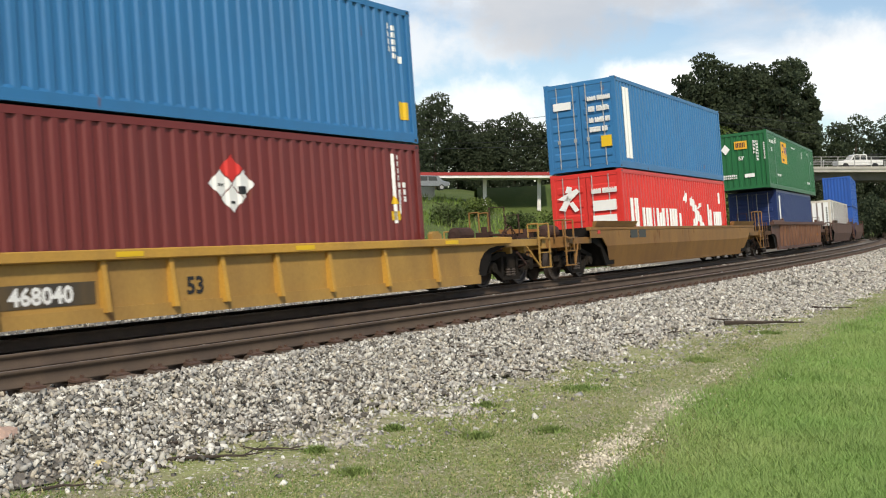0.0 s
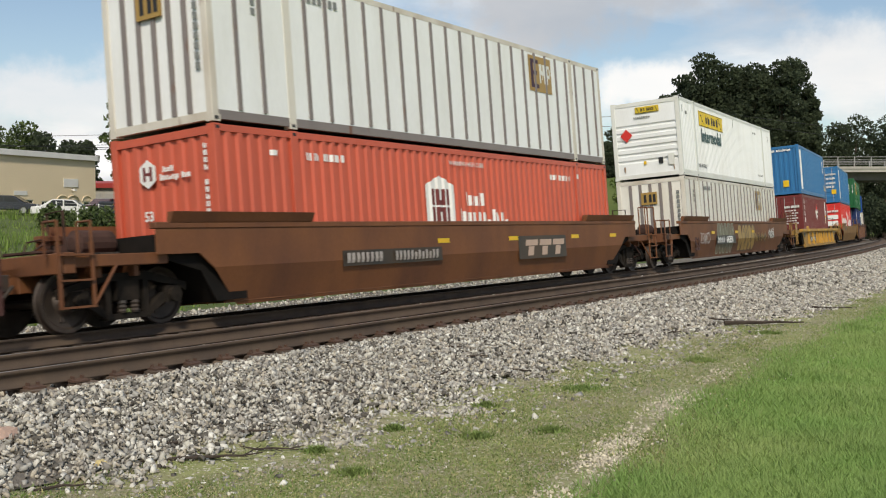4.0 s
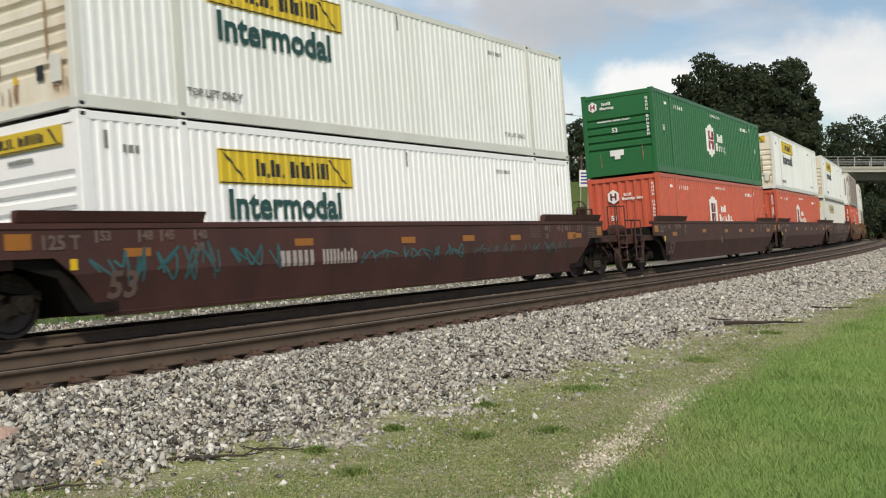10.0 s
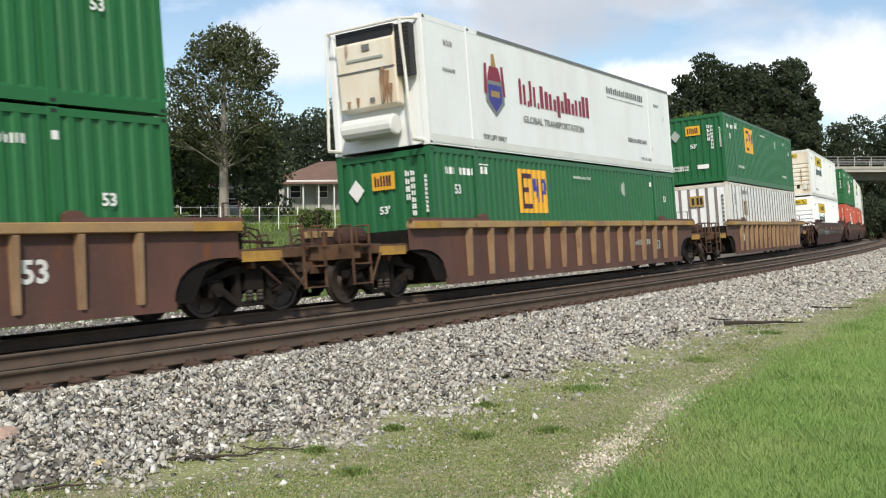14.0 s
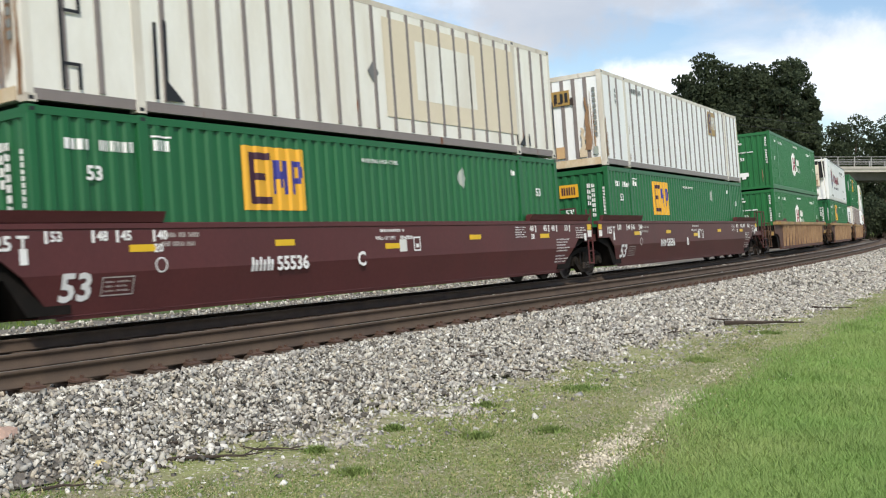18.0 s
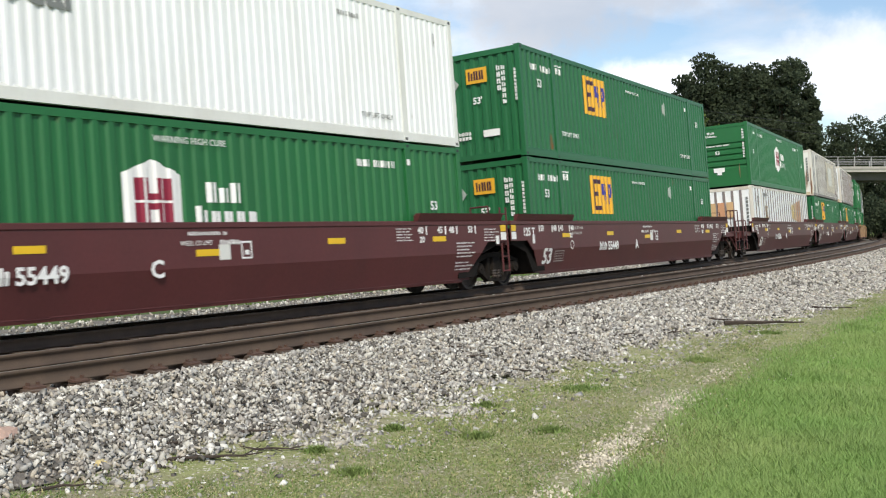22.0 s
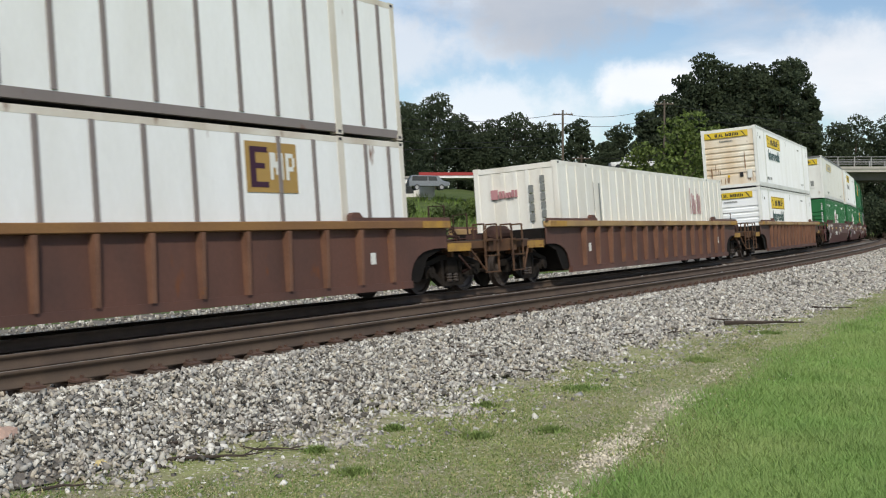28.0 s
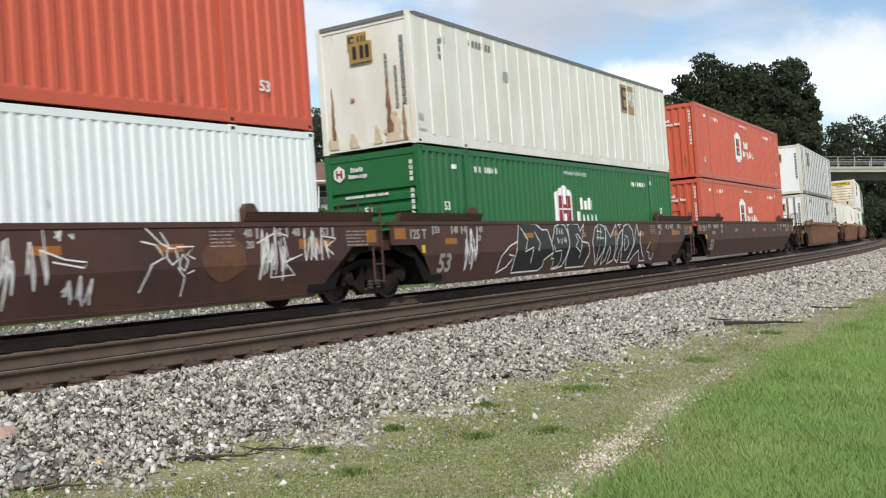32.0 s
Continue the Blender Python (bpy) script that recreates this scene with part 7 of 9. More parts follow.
for off, letter, number, ends, own, boxes in FRESH:
    c = well_car("maroon articulated well unit with crisp white stencils", "smooth", C_FEC, ends, own)
    car_stencils(c, P_INKW, number, letter, True)
    lo, up = boxes()
    if off == -250.98:
        rust_on(up, ((-0.95, 0.3, 1.9, 0.4), (-0.3, 0.2, 1.4, 0.3), (0.5, 0.2, 1.2, 0.3), (1.0, 0.3, 2.2, 0.2)))
        ragged_run(up, -1.2, 0.1, 1.75, 0.16, P_RUN, 31, 0.012)
        rear_bar(up, -1.1, 0.04, 1.1, 0.24, P_PALERUN, name="rust_band", deep=0.014)
        # black edging beside the lifting posts and the foot of both ends
        for pts in ([(-5.78, 0.24), (-5.7, 0.24), (-5.68, 1.47), (-5.75, 1.47)], [(-5.56, 0.24), (-5.5, 0.24), (-5.47, 1.53), (-5.54, 1.53)], [(-5.5, 0.24), (-5.17, 0.24), (-5.5, 0.55)], [(-7.46, 0.58), (-7.13, 0.58), (-7.13, 0.63), (-7.46, 0.63)], [(-7.2, 0.24), (-7.14, 0.24), (-7.14, 0.58), (-7.2, 0.58)],
                    [(-7.4, 1.36), (-7.1, 1.36), (-7.1, 1.41), (-7.4, 1.41)], [(-7.16, 1.41), (-7.1, 1.41), (-7.1, 1.66), (-7.16, 1.66)], [(-7.48, 0.24), (-7.42, 0.24), (-7.42, 1.66), (-7.48, 1.66)], [(8.0, 0.24), (8.06, 0.24), (8.06, 1.51), (8.0, 1.51)], [(6.57, 0.24), (6.65, 0.24), (6.62, 0.55), (6.57, 0.55)], [(6.05, 0.24), (6.37, 0.24), (6.37, 0.52)], [(5.94, 0.24), (6.0, 0.24), (6.0, 0.5), (5.94, 0.5)]):
            mark(up, pts, P_BLACK, name="black_edging", lift=0.028)
        for pts in ([(-0.16, 1.38), (0.03, 1.16), (0.22, 1.38), (0.03, 1.6)],):
            mark(up, pts, P_GREYEDGE, name="placard_holder", lift=0.012)
        bar(up, 0.45, 0.5, 6.0, 2.6, P_TANWASH, name="faded_wash", lift=0.012)
        bar(up, 1.6, 0.95, 4.1, 2.25, P_CREAM, name="blank_patch", lift=0.016)
    if off == -231.31:
        rust_on(up, ((-0.95, 0.3, 2.3, 0.3), (0.9, 0.3, 1.5, 0.15)))
        ragged_run(up, -0.78, 0.5, 2.1, 0.26, P_RUN, 11, 0.048)
        ragged_run(up, -0.6, 0.3, 1.2, 0.3, P_PALERUN, 12, 0.046)
        rear_bar(up, -1.12, 0.04, 1.15, 0.26, P_PALERUN, name="rust_band", deep=0.014)
        for k, (x, z0, z1, w) in enumerate(((-7.98, 0.2, 1.5, 0.09), (-7.88, 0.2, 1.1, 0.05), (-5.9, 1.05, 1.5, 0.04), (-5.95, 0.2, 0.5, 0.08))):
            mark(up, [(x - w / 2, z0), (x + w / 2, z0 + 0.1), (x + w / 3, z1), (x - w / 4, z1 - 0.15)], P_RUN, name="rust_run", lift=0.02)
        for y0, z0, y1, z1, m in ((0.43, 1.2, 0.72, 1.6, P_PALETAN), (0.03, 0.33, 0.29, 0.68, P_PALETAN), (-1.06, 0.35, -0.94, 0.58, P_FADEDGREY), (0.44, 2.06, 0.52, 2.2, P_SOOT), (0.2, 1.98, 0.26, 2.16, P_SOOT), (-0.02, 2.0, 0.12, 2.06, P_SOOT), (-0.36, 1.94, -0.28, 2.16, P_SOOT)):
            rear_bar(up, y0, z0, y1, z1, m, name="worn_decal", deep=0.05)
    if off == -270.51:
        for k in range(4):
            for j in range(2):
                m = (P_PALEYEL, P_PALETAN, P_PALESAL, P_PALESAL)[k]
                x, a, b = 2.3 + k * 0.78, 0.10 * k, 0.10 * (k + 1)
                z0, z1 = (1.45 - a * 0.9, 1.45 - b * 0.9) if j == 0 else (1.86, 1.86)
                t0, t1 = (1.82, 1.82) if j == 0 else (2.12 + a * 0.9, 2.12 + b * 0.9)
                mark(lo, [(x, z0), (x + 0.68, z1), (x + 0.68, t1), (x, t0)], m, name="logo_block", lift=0.014)
        for k in range(3):
            rear_bar(lo, 0.4 - k * 0.4, 1.5, 0.7 - k * 0.4, 2.2, (P_PALETAN, P_PALESAL, P_PALETAN)[k], name="logo_block", deep=0.05)
    load(off, c, lo, up)

M_CHORD2 = node_mat("rusty_flange_with_yellow_traces", (0.16, 0.08, 0.045), (0.30, 0.16, 0.05), rough=0.7, scale=0.5, amount=0.7, rust=0.3, fine=30)
for off in (-356.61, -380.25, -403.63):
    c = well_car("dark rusty ribbed well car with a dull yellow flange", "ribbed", C_RUST, (1, -1), (), flange=M_CHORD2 if off < -400 else M_CHORD)
    for x in (-6.5, 6.6):
        side_mark(c, x, 0.72, x + 0.16, 0.95, P_SILVER, y=-1.405, name="data_plate")
    if off == -356.61:
        load(off, c, haul_box(False, label="clean white container with yellow panels and a dark word", low=True), haul_box(True))
    elif off == -380.25:
        lo = container("white smooth-sided container riding low without one above", side="posts", rear="posts", mat=P_CREAM, key="lowwhite", posts=P_CREAM)
        side_words(lo, word_rects(3.75, 1.5, 5.2, 2.45, "CxCx", 3), P_FADEDRED, 0.012, "faded_logo")
        for k in range(4):
            rear_bar(lo, -0.55, 1.3 + k * 0.26, -0.42, 1.5 + k * 0.26, P_INKG, deep=0.05, name="number_bar")
        for k in range(7):
            rear_bar(lo, -0.9, 0.9 + k * 0.24, -0.78, 1.08 + k * 0.24, P_INKG, deep=0.05, name="number_bar")
        rear_words(lo, word_rects(-0.5, 2.0, 0.1, 2.2, "CxC", 4) + [(-0.75, 1.98, -0.55, 2.25)], P_FADEDRED, 0.05)
        bar(lo, -5.6, 1.5, -5.5, 2.4, P_INKG, name="number_bar")
        bar(lo, -5.2, 1.1, -5.1, 2.35, P_INKG, name="number_bar")
        load(off, c, lo, None)
    else:
        load(off, c, white_posts("white container with dark brown posts and a tan panel", (3.45, 1.75, 4.75, 2.65), post_at=POSTS_WIDE),
             white_posts("tall white container with dark posts and a plain end", (-4.95, 1.75, -3.6, 2.6), rear="flat", post_at=POSTS_TALL))

# the last three-unit car, with heavy graffiti
c = well_car("dark chocolate articulated well unit with faint stencils", "smooth", C_CHOC, (1,), (-1,))
car_stencils(c, P_FADED)
load(-427.1, c, hub_box("orange", "vribs"), hub_box("orange", "vribs"))
c = well_car("chocolate articulated well unit with black and white graffiti", "smooth", C_CHOC, (), (-1,))
car_stencils(c, P_FADED)
# eight tall black shapes outlined in white: their corners, then the lines drawn in them
for k, (outline, inner) in enumerate((
        ([(-4.05, 1.5), (-3.1, 1.49), (-2.75, 1.34), (-2.43, 1.34), (-2.27, 1.08), (-2.1, 0.74), (-2.6, 0.56), (-2.62, 0.4), (-2.87, 0.3), (-4.35, 0.3), (-4.2, 0.9)], ([(-3.95, 1.4), (-3.6, 1.1), (-3.75, 0.8), (-3.3, 0.9), (-3.35, 0.5)], [(-3.2, 1.3), (-2.9, 1.0), (-3.0, 0.8)])),
        ([(-2.07, 1.22), (-1.95, 1.43), (-1.65, 1.5), (-1.35, 1.45), (-1.14, 1.2), (-1.09, 0.95), (-1.17, 0.65), (-1.43, 0.36), (-1.85, 0.3), (-2.07, 0.3), (-1.99, 0.57), (-2.18, 0.58), (-2.1, 0.74), (-2.23, 0.99)], ([(-2.09, 0.93), (-1.98, 0.76), (-1.6, 0.78), (-1.55, 0.54), (-1.69, 0.37), (-2.02, 0.32)], [(-1.9, 1.38), (-1.9, 1.22), (-1.8, 1.25), (-1.83, 1.38), (-1.9, 1.38)], [(-1.72, 1.36), (-1.7, 1.22)], [(-1.6, 1.25), (-1.52, 1.32), (-1.6, 1.36), (-1.58, 1.22), (-1.48, 1.24)], [(-1.85, 1.14), (-1.83, 0.98), (-1.74, 1.02), (-1.82, 1.08)], [(-1.66, 1.1), (-1.6, 0.96), (-1.5, 1.12)], [(-1.42, 1.14), (-1.4, 0.98), (-1.32, 1.12), (-1.3, 0.96)])),
        ([(-1.13, 1.2), (-1.19, 1.45), (-0.97, 1.5), (-0.47, 1.48), (-0.37, 1.27), (-0.09, 1.48), (-0.28, 0.99), (0.14, 0.95), (0.33, 0.68), (0.03, 0.3), (-1.18, 0.3), (-1.23, 0.65), (-1.09, 0.95)], ([(-0.35, 0.53), (-0.28, 1.02), (-0.55, 1.21), (-0.66, 1.19), (-0.51, 1.02), (-0.72, 0.87), (-0.36, 0.72)],)),
        ([(0.45, 0.94), (0.68, 1.35), (1.02, 1.5), (1.42, 1.39), (1.49, 1.08), (1.28, 0.66), (0.87, 0.3), (0.62, 0.69)], ([(0.96, 0.87), (0.89, 0.32)], [(0.8, 1.28), (1.2, 1.24)], [(0.78, 1.1), (1.32, 1.06)], [(0.89, 1.4), (0.85, 1.0)], [(1.11, 1.39), (1.07, 1.0)])),
        ([(1.24, 0.3), (1.35, 0.71), (1.49, 1.42), (1.81, 1.08), (2.31, 1.49), (2.19, 0.78), (2.2, 0.41), (1.73, 0.3), (1.88, 0.68), (1.71, 0.82), (1.57, 0.44)], ()),
        ([(2.23, 0.46), (2.35, 0.88), (2.28, 0.93), (2.53, 1.19), (2.82, 1.32), (2.74, 0.97), (2.55, 0.65), (2.56, 0.3)], ([(2.45, 1.46), (2.72, 1.46), (2.6, 1.36), (2.45, 1.46)],)),
        ([(2.71, 0.65), (2.76, 1.13), (2.9, 1.4), (3.28, 1.49), (3.63, 1.28), (3.68, 0.88), (3.47, 0.5), (3.27, 0.3), (2.87, 0.31)], ([(2.96, 1.13), (3.19, 1.07), (3.25, 0.84), (3.03, 0.66), (2.88, 0.8), (2.96, 1.05)],)),
        ([(3.27, 0.3), (3.66, 0.77), (3.88, 1.22), (4.04, 1.5), (4.13, 1.1), (4.37, 1.24), (4.2, 0.9), (4.53, 0.56), (4.91, 0.3), (4.4, 0.3), (4.17, 0.64), (3.9, 0.54), (3.52, 0.3)], ()))):
    sprayed_shape(c, outline, P_BLACK, P_INKW, 0.036, inner, 0.0008 * (k % 3))
sprayed_line(c, [(5.13, 0.9), (4.91, 0.61), (5.19, 0.53), (5.26, 0.38), (5.49, 0.3), (5.58, 0.55)], P_INKW, 0.035)
sprayed_line(c, [(-4.17, 1.06), (-4.6, 0.95), (-4.97, 0.73), (-5.12, 0.33), (-4.64, 0.46), (-4.3, 0.71), (-4.6, 0.75)], P_INKW, 0.04)
faded_disc(c, 5.57, 0.98, 0.42, 0.38, P_RUSTDISC)
scrawl(c, -6.8, -6.1, 0.4, 1.44, P_INKW, 43, 4, 0.03)
up = white_posts("rust-stained white container with a tan panel", (3.9, 1.75, 5.2, 2.65), rear="flat", mat=P_CREAM, key="creamflat", posts=P_CREAM)
for k, (yy, z0, z1, w, m, deep) in enumerate(((-0.6, 0.3, 1.6, 0.2, P_RUN, 0.016), (-0.7, 0.1, 0.75, 0.6, P_PALERUN, 0.013), (-0.98, 0.1, 0.9, 0.16, P_RUN, 0.015), (0.93, 0.3, 1.5, 0.13, P_RUN, 0.016), (0.95, 0.1, 0.9, 0.34, P_PALERUN, 0.013), (-0.25, 0.1, 0.5, 0.3, P_PALERUN, 0.012), (0.4, 0.08, 0.4, 0.3, P_PALERUN, 0.012))):
    ragged_run(up, yy, z0, z1, w, m, 40 + k, deep)
rear_bar(up, -0.12, 2.22, 0.40, 2.62, P_GOLD, name="name_panel", deep=0.02)
rear_words(up, [(-0.37, 2.28, -0.31, 2.56), (-0.31, 2.28, -0.2, 2.33), (-0.31, 2.4, -0.22, 2.44), (-0.31, 2.51, -0.2, 2.56), (-0.12, 2.3, -0.07, 2.54), (-0.02, 2.3, 0.03, 2.54), (0.06, 2.3, 0.1, 2.54)], P_WORNBLACK, 0.024, "panel_figure")
rear_words(up, digit_rects(0.56, 2.1, 4, 0.07, 0.13, 5, down=True) + digit_rects(0.8, 1.78, 7, 0.07, 0.1, 6, down=True), P_INKG)
rear_words(up, word_rects(-0.42, 1.12, -0.3, 1.24, "xxx", 5), P_FADEDRED)
rear_bar(up, -1.16, 2.80, 1.16, 2.89, P_GREYEDGE, name="top_edge", deep=0.016, label="dark top edge")
bar(up, -7.95, 2.80, 7.95, 2.885, P_GREYEDGE, name="top_edge", lift=0.016, label="dark top edge")
side_words(up, digit_rects(-6.9, 2.34, 2, 0.13, 0.14, 2) + digit_rects(-7.98, 0.5, 2, 0.1, 0.16, 3) + word_rects(-8.0, 0.28, -7.68, 0.34, "xxxx", 4) + [(-3.95, 1.8, -3.6, 2.05)], P_FADEDGREY, 0.012, "number_bar")
load(-446.92, c, hub_box("green"), up)
c = well_car("chocolate articulated well unit with thin white scrawls", "smooth", C_CHOC, (-1,), ())
car_stencils(c, P_FADED)
faded_disc(c, 5.52, 0.96, 0.5, 0.36, P_RUSTDISC)
for a, b, lo_z, hi_z, k, n in ((1.0, 2.2, 0.38, 1.5, 51, 6), (2.36, 2.75, 1.3, 1.46, 52, 2), (2.43, 2.94, 0.36, 0.85, 53, 4), (6.3, 6.95, 0.42, 1.5, 54, 6), (7.45, 8.1, 0.8, 1.5, 55, 5), (-2.0, 0.4, 0.45, 1.5, 56, 6), (-6.5, -4.0, 0.45, 1.5, 57, 6)):
    scrawl(c, a, b, lo_z, hi_z, P_INKW, k, n, 0.024)
rings(c, -6.5, -4.0, 0.45, 1.5, P_INKW, 75, 3, 0.026)
# a drawn figure of rays about a small ring, and loose tails
for pts in ([(2.1, 1.2), (2.5, 1.05), (2.85, 1.0), (2.8, 0.92), (2.3, 1.02)], [(3.82, 1.28), (4.1, 1.22), (4.25, 1.02), (4.0, 0.92), (3.8, 0.5)], [(3.9, 1.5), (4.2, 1.24), (4.4, 1.16)], [(4.2, 1.42), (4.35, 1.2)], [(4.5, 1.18), (4.86, 1.18), (4.7, 1.05), (4.86, 0.98)],
            [(4.5, 0.86), (4.66, 0.7), (4.62, 0.4)], [(4.7, 0.75), (4.85, 0.8)], [(4.3, 1.02), (4.32, 1.16), (4.48, 1.16), (4.52, 0.98), (4.4, 0.9), (4.3, 1.02)], [(4.55, 0.95), (4.62, 1.06), (4.72, 0.96), (4.65, 0.8), (4.55, 0.86), (4.55, 0.95)],
            [(6.9, 1.3), (7.0, 0.9), (7.35, 0.98), (6.9, 0.85), (7.2, 0.62), (6.6, 0.6)], [(6.25, 1.2), (6.7, 1.38), (7.0, 1.32)], [(7.9, 1.3), (8.3, 1.25), (8.0, 1.1), (8.2, 0.95)]):
    sprayed_line(c, pts, P_INKW, 0.026)
P_PALE = paint("pale_blue_white_paint", (0.76, 0.81, 0.81), dirt=0.25, rust=0.02, dark=(0.66, 0.70, 0.69))
load(-466.46, c, container("pale bluish white corrugated container", side="fine", rear="vribs", mat=P_PALE, key="pale"), hub_box("orange", "vribs"))


# ---------------------------------------------------------------- sleepers and stones
def tie_pose(s, off, up, cant):
    x, y, z, a = on_track(s)
    return Matrix.Translation((x + off * math.sin(a), y - off * math.cos(a), z + up)) @ Matrix.Rotation(a, 4, "Z") @ Matrix.Rotation(-cant, 4, "X")


def build_sleepers():
    rnd = random.Random(5)
    shapes = []
    for k in range(4):
        g = Geo().box(-0.115, -1.32, -0.36, 0.115, 1.3, -0.185)
        g.v = [(x + rnd.uniform(-0.02, 0.02), y + rnd.uniform(-0.09, 0.06) * (1 if y > 0 else -1), z + rnd.uniform(-0.012, 0.006)) for x, y, z in g.v]
        shapes.append(g.mesh("sleeper", M_TIE))
    plate = Geo().prism([(-0.19, -0.186), (0.19, -0.186), (0.19, -0.168), (0.1, -0.155), (-0.1, -0.155), (-0.19, -0.168)], "x", -0.09, 0.09)
    for sx in (-0.055, 0.055):
        for sy in (-0.10, 0.10):
            plate.box(sx - 0.012, sy - 0.02, -0.165, sx + 0.012, sy + 0.02, -0.125)
    plate = plate.mesh("tie_plate", M_PLATE)
    n = 0
    for s in np.arange(-14, 128, 0.497):
        m = tie_pose(s + rnd.uniform(-0.03, 0.03), OFF2, UP2, LEAN2) @ pose(0, rnd.uniform(-0.08, 0.08), 0, 0, 0, rnd.uniform(-1.5, 1.5))
        part("sleeper", shapes[n % 4], near_track, m=m)
        if s < 75:
            part("tie_plate", plate, near_track, m=tie_pose(s, OFF2, UP2, LEAN2) @ pose(0, -0.7535, 0))
        n += 1
    # the sleepers under the train and those far off
    g = Geo()
    for off, up, cant, a, b in ((0, 0, LEAN, -40, 200), (OFF2, UP2, LEAN2, 128, 260), (OFF2, UP2, LEAN2, -60, -14)):
        for s in np.arange(a, b, 0.497):
            m = tie_pose(s, off, up, cant)
            box = Geo().box(-0.115, -1.3, -0.36, 0.115, 1.3, -0.185)
            g.add([m @ Vector(p) for p in box.v], box.f)
    tagged(part("distant_sleepers", g.mesh("distant_sleepers", M_TIE), far_track), kind="stuff")


CUBE = np.array([(x, y, z) for z in (-1, 1) for y in (-1, 1) for x in (-1, 1)], float)
CUBE_F = np.array([(0, 2, 3, 1), (4, 5, 7, 6), (0, 1, 5, 4), (2, 6, 7, 3), (0, 4, 6, 2), (1, 3, 7, 5)])


def turns(n, rng):
    q = rng.normal(size=(n, 4))
    q /= np.linalg.norm(q, axis=1)[:, None]
    w, x, y, z = q.T
    return np.stack([1 - 2 * (y * y + z * z), 2 * (x * y - w * z), 2 * (x * z + w * y), 2 * (x * y + w * z), 1 - 2 * (x * x + z * z), 2 * (y * z - w * x),
                     2 * (x * z - w * y), 2 * (y * z + w * x), 1 - 2 * (x * x + y * y)], -1).reshape(n, 3, 3)


def stone_mesh(places, sizes, rng, mat):
    n = len(places)
    v = CUBE[None] * np.array([1.3, 0.86, 0.55]) * rng.uniform(0.22, 1.2, (n, 8, 3)) * sizes[:, None, None] * 0.5
    v = np.einsum("nij,nkj->nki", turns(n, rng), v) + places[:, None]
    f = (CUBE_F[None] + np.arange(n)[:, None, None] * 8).reshape(-1, 4)
    return array_mesh("stones", v.reshape(-1, 3), f, mat, 4)


def build_stones():
    rng = np.random.default_rng(4)
    P, S = [], []
    for s0, s1, q0, q1, dens, a, b in ((-13, -2, 5.02, 8.6, 1000, 0.020, 0.060), (-2, 12, 5.02, 8.6, 620, 0.028, 0.072), (12, 45, 4.97, 8.6, 160, 0.045, 0.10), (45, 120, 4.97, 8.6, 24, 0.08, 0.16),
                                       (-14, 30, 2.5, 4.5, 110, 0.04, 0.08), (-14, 40, 1.2, 2.6, 80, 0.04, 0.08), (-14, 40, -7.8, -1.4, 24, 0.05, 0.10), (-14, 14, 7.55, 8.5, 60, 0.012, 0.042), (-14, 12, 8.4, 10.4, 22, 0.008, 0.026), (14, 50, 7.7, 8.9, 20, 0.03, 0.07), (-14, 30, 7.5, 9.0, 5, 0.035, 0.065)):
        n = int((s1 - s0) * (q1 - q0) * dens)
        s, q = rng.uniform(s0, s1, n), rng.uniform(q0, q1, n)
        if 4.9 < q0 < 5.1:
            keep = rng.random(n) < np.clip((stone_edge(s) + 0.25 - q + 0.22 * np.sin(s * 3.1 + 2 * q) + 0.15 * np.sin(s * 7.3 - 3 * q)) / 0.6, 0.035, 1)
            s, q = s[keep], q[keep]
        size = (a + (b - a) * rng.random(len(s)) ** 1.4) * rng.choice([0.8, 1.0, 1.0, 1.35], len(s))
        h = cross(q) + np.where((q > 4.9) & (q < 7.6), rng.uniform(-0.012, 0.036, len(s)) * np.clip((q - 4.9) / 0.4, 0.2, 1), 0.0)
        if q0 >= 7.7:
            h = cross(q) + 0.005
        P.append(track_points(s, q, h))
        S.append(size)
    # pebbles trodden into the worn path before the lawn
    s, q = rng.uniform(-13, 3, 11000), rng.normal(0, 0.13, 11000)
    y = track_points(s, 10.0 + 0 * s, 0 * s)[:, 1]
    q = q + lawn_edge(y) - 0.3
    keep = rng.random(len(s)) < np.clip((13.5 - y) / 5, 0, 1) * (0.55 + 0.45 * np.sin(y * 3.1))
    s, q = s[keep], q[keep]
    ob = new("path_pebbles", stone_mesh(track_points(s, q, cross(q) + 0.004), rng.uniform(0.010, 0.034, len(s)), rng, M_PEBBLE))
    tagged(ob, "small buff pebbles trodden into the worn path", "pebbles", kind="stuff")
    P, S = np.concatenate(P), np.concatenate(S)
    ob = new("ballast_stones", stone_mesh(P, S, rng, M_STONE))
    tagged(ob, "loose grey and pale crushed stones along the line", "stones", kind="stuff")


def blade_mesh(name, P, H, W, rng, mat, lean=0.5):
    n = len(P)
    a = rng.uniform(0, math.tau, n)
    d = np.stack([np.cos(a), np.sin(a), np.zeros(n)], -1)
    b = a + rng.uniform(0.6, 2.5, n)
    tip = np.stack([np.cos(b), np.sin(b), np.zeros(n)], -1) * (H * rng.uniform(0.1, lean, n))[:, None]
    v = np.stack([P - d * W[:, None] / 2, P + d * W[:, None] / 2, P + tip + np.array([0, 0, 1.0]) * H[:, None]], 1)
    return array_mesh(name, v.reshape(-1, 3), np.arange(3 * n).reshape(-1, 3), mat, 3)


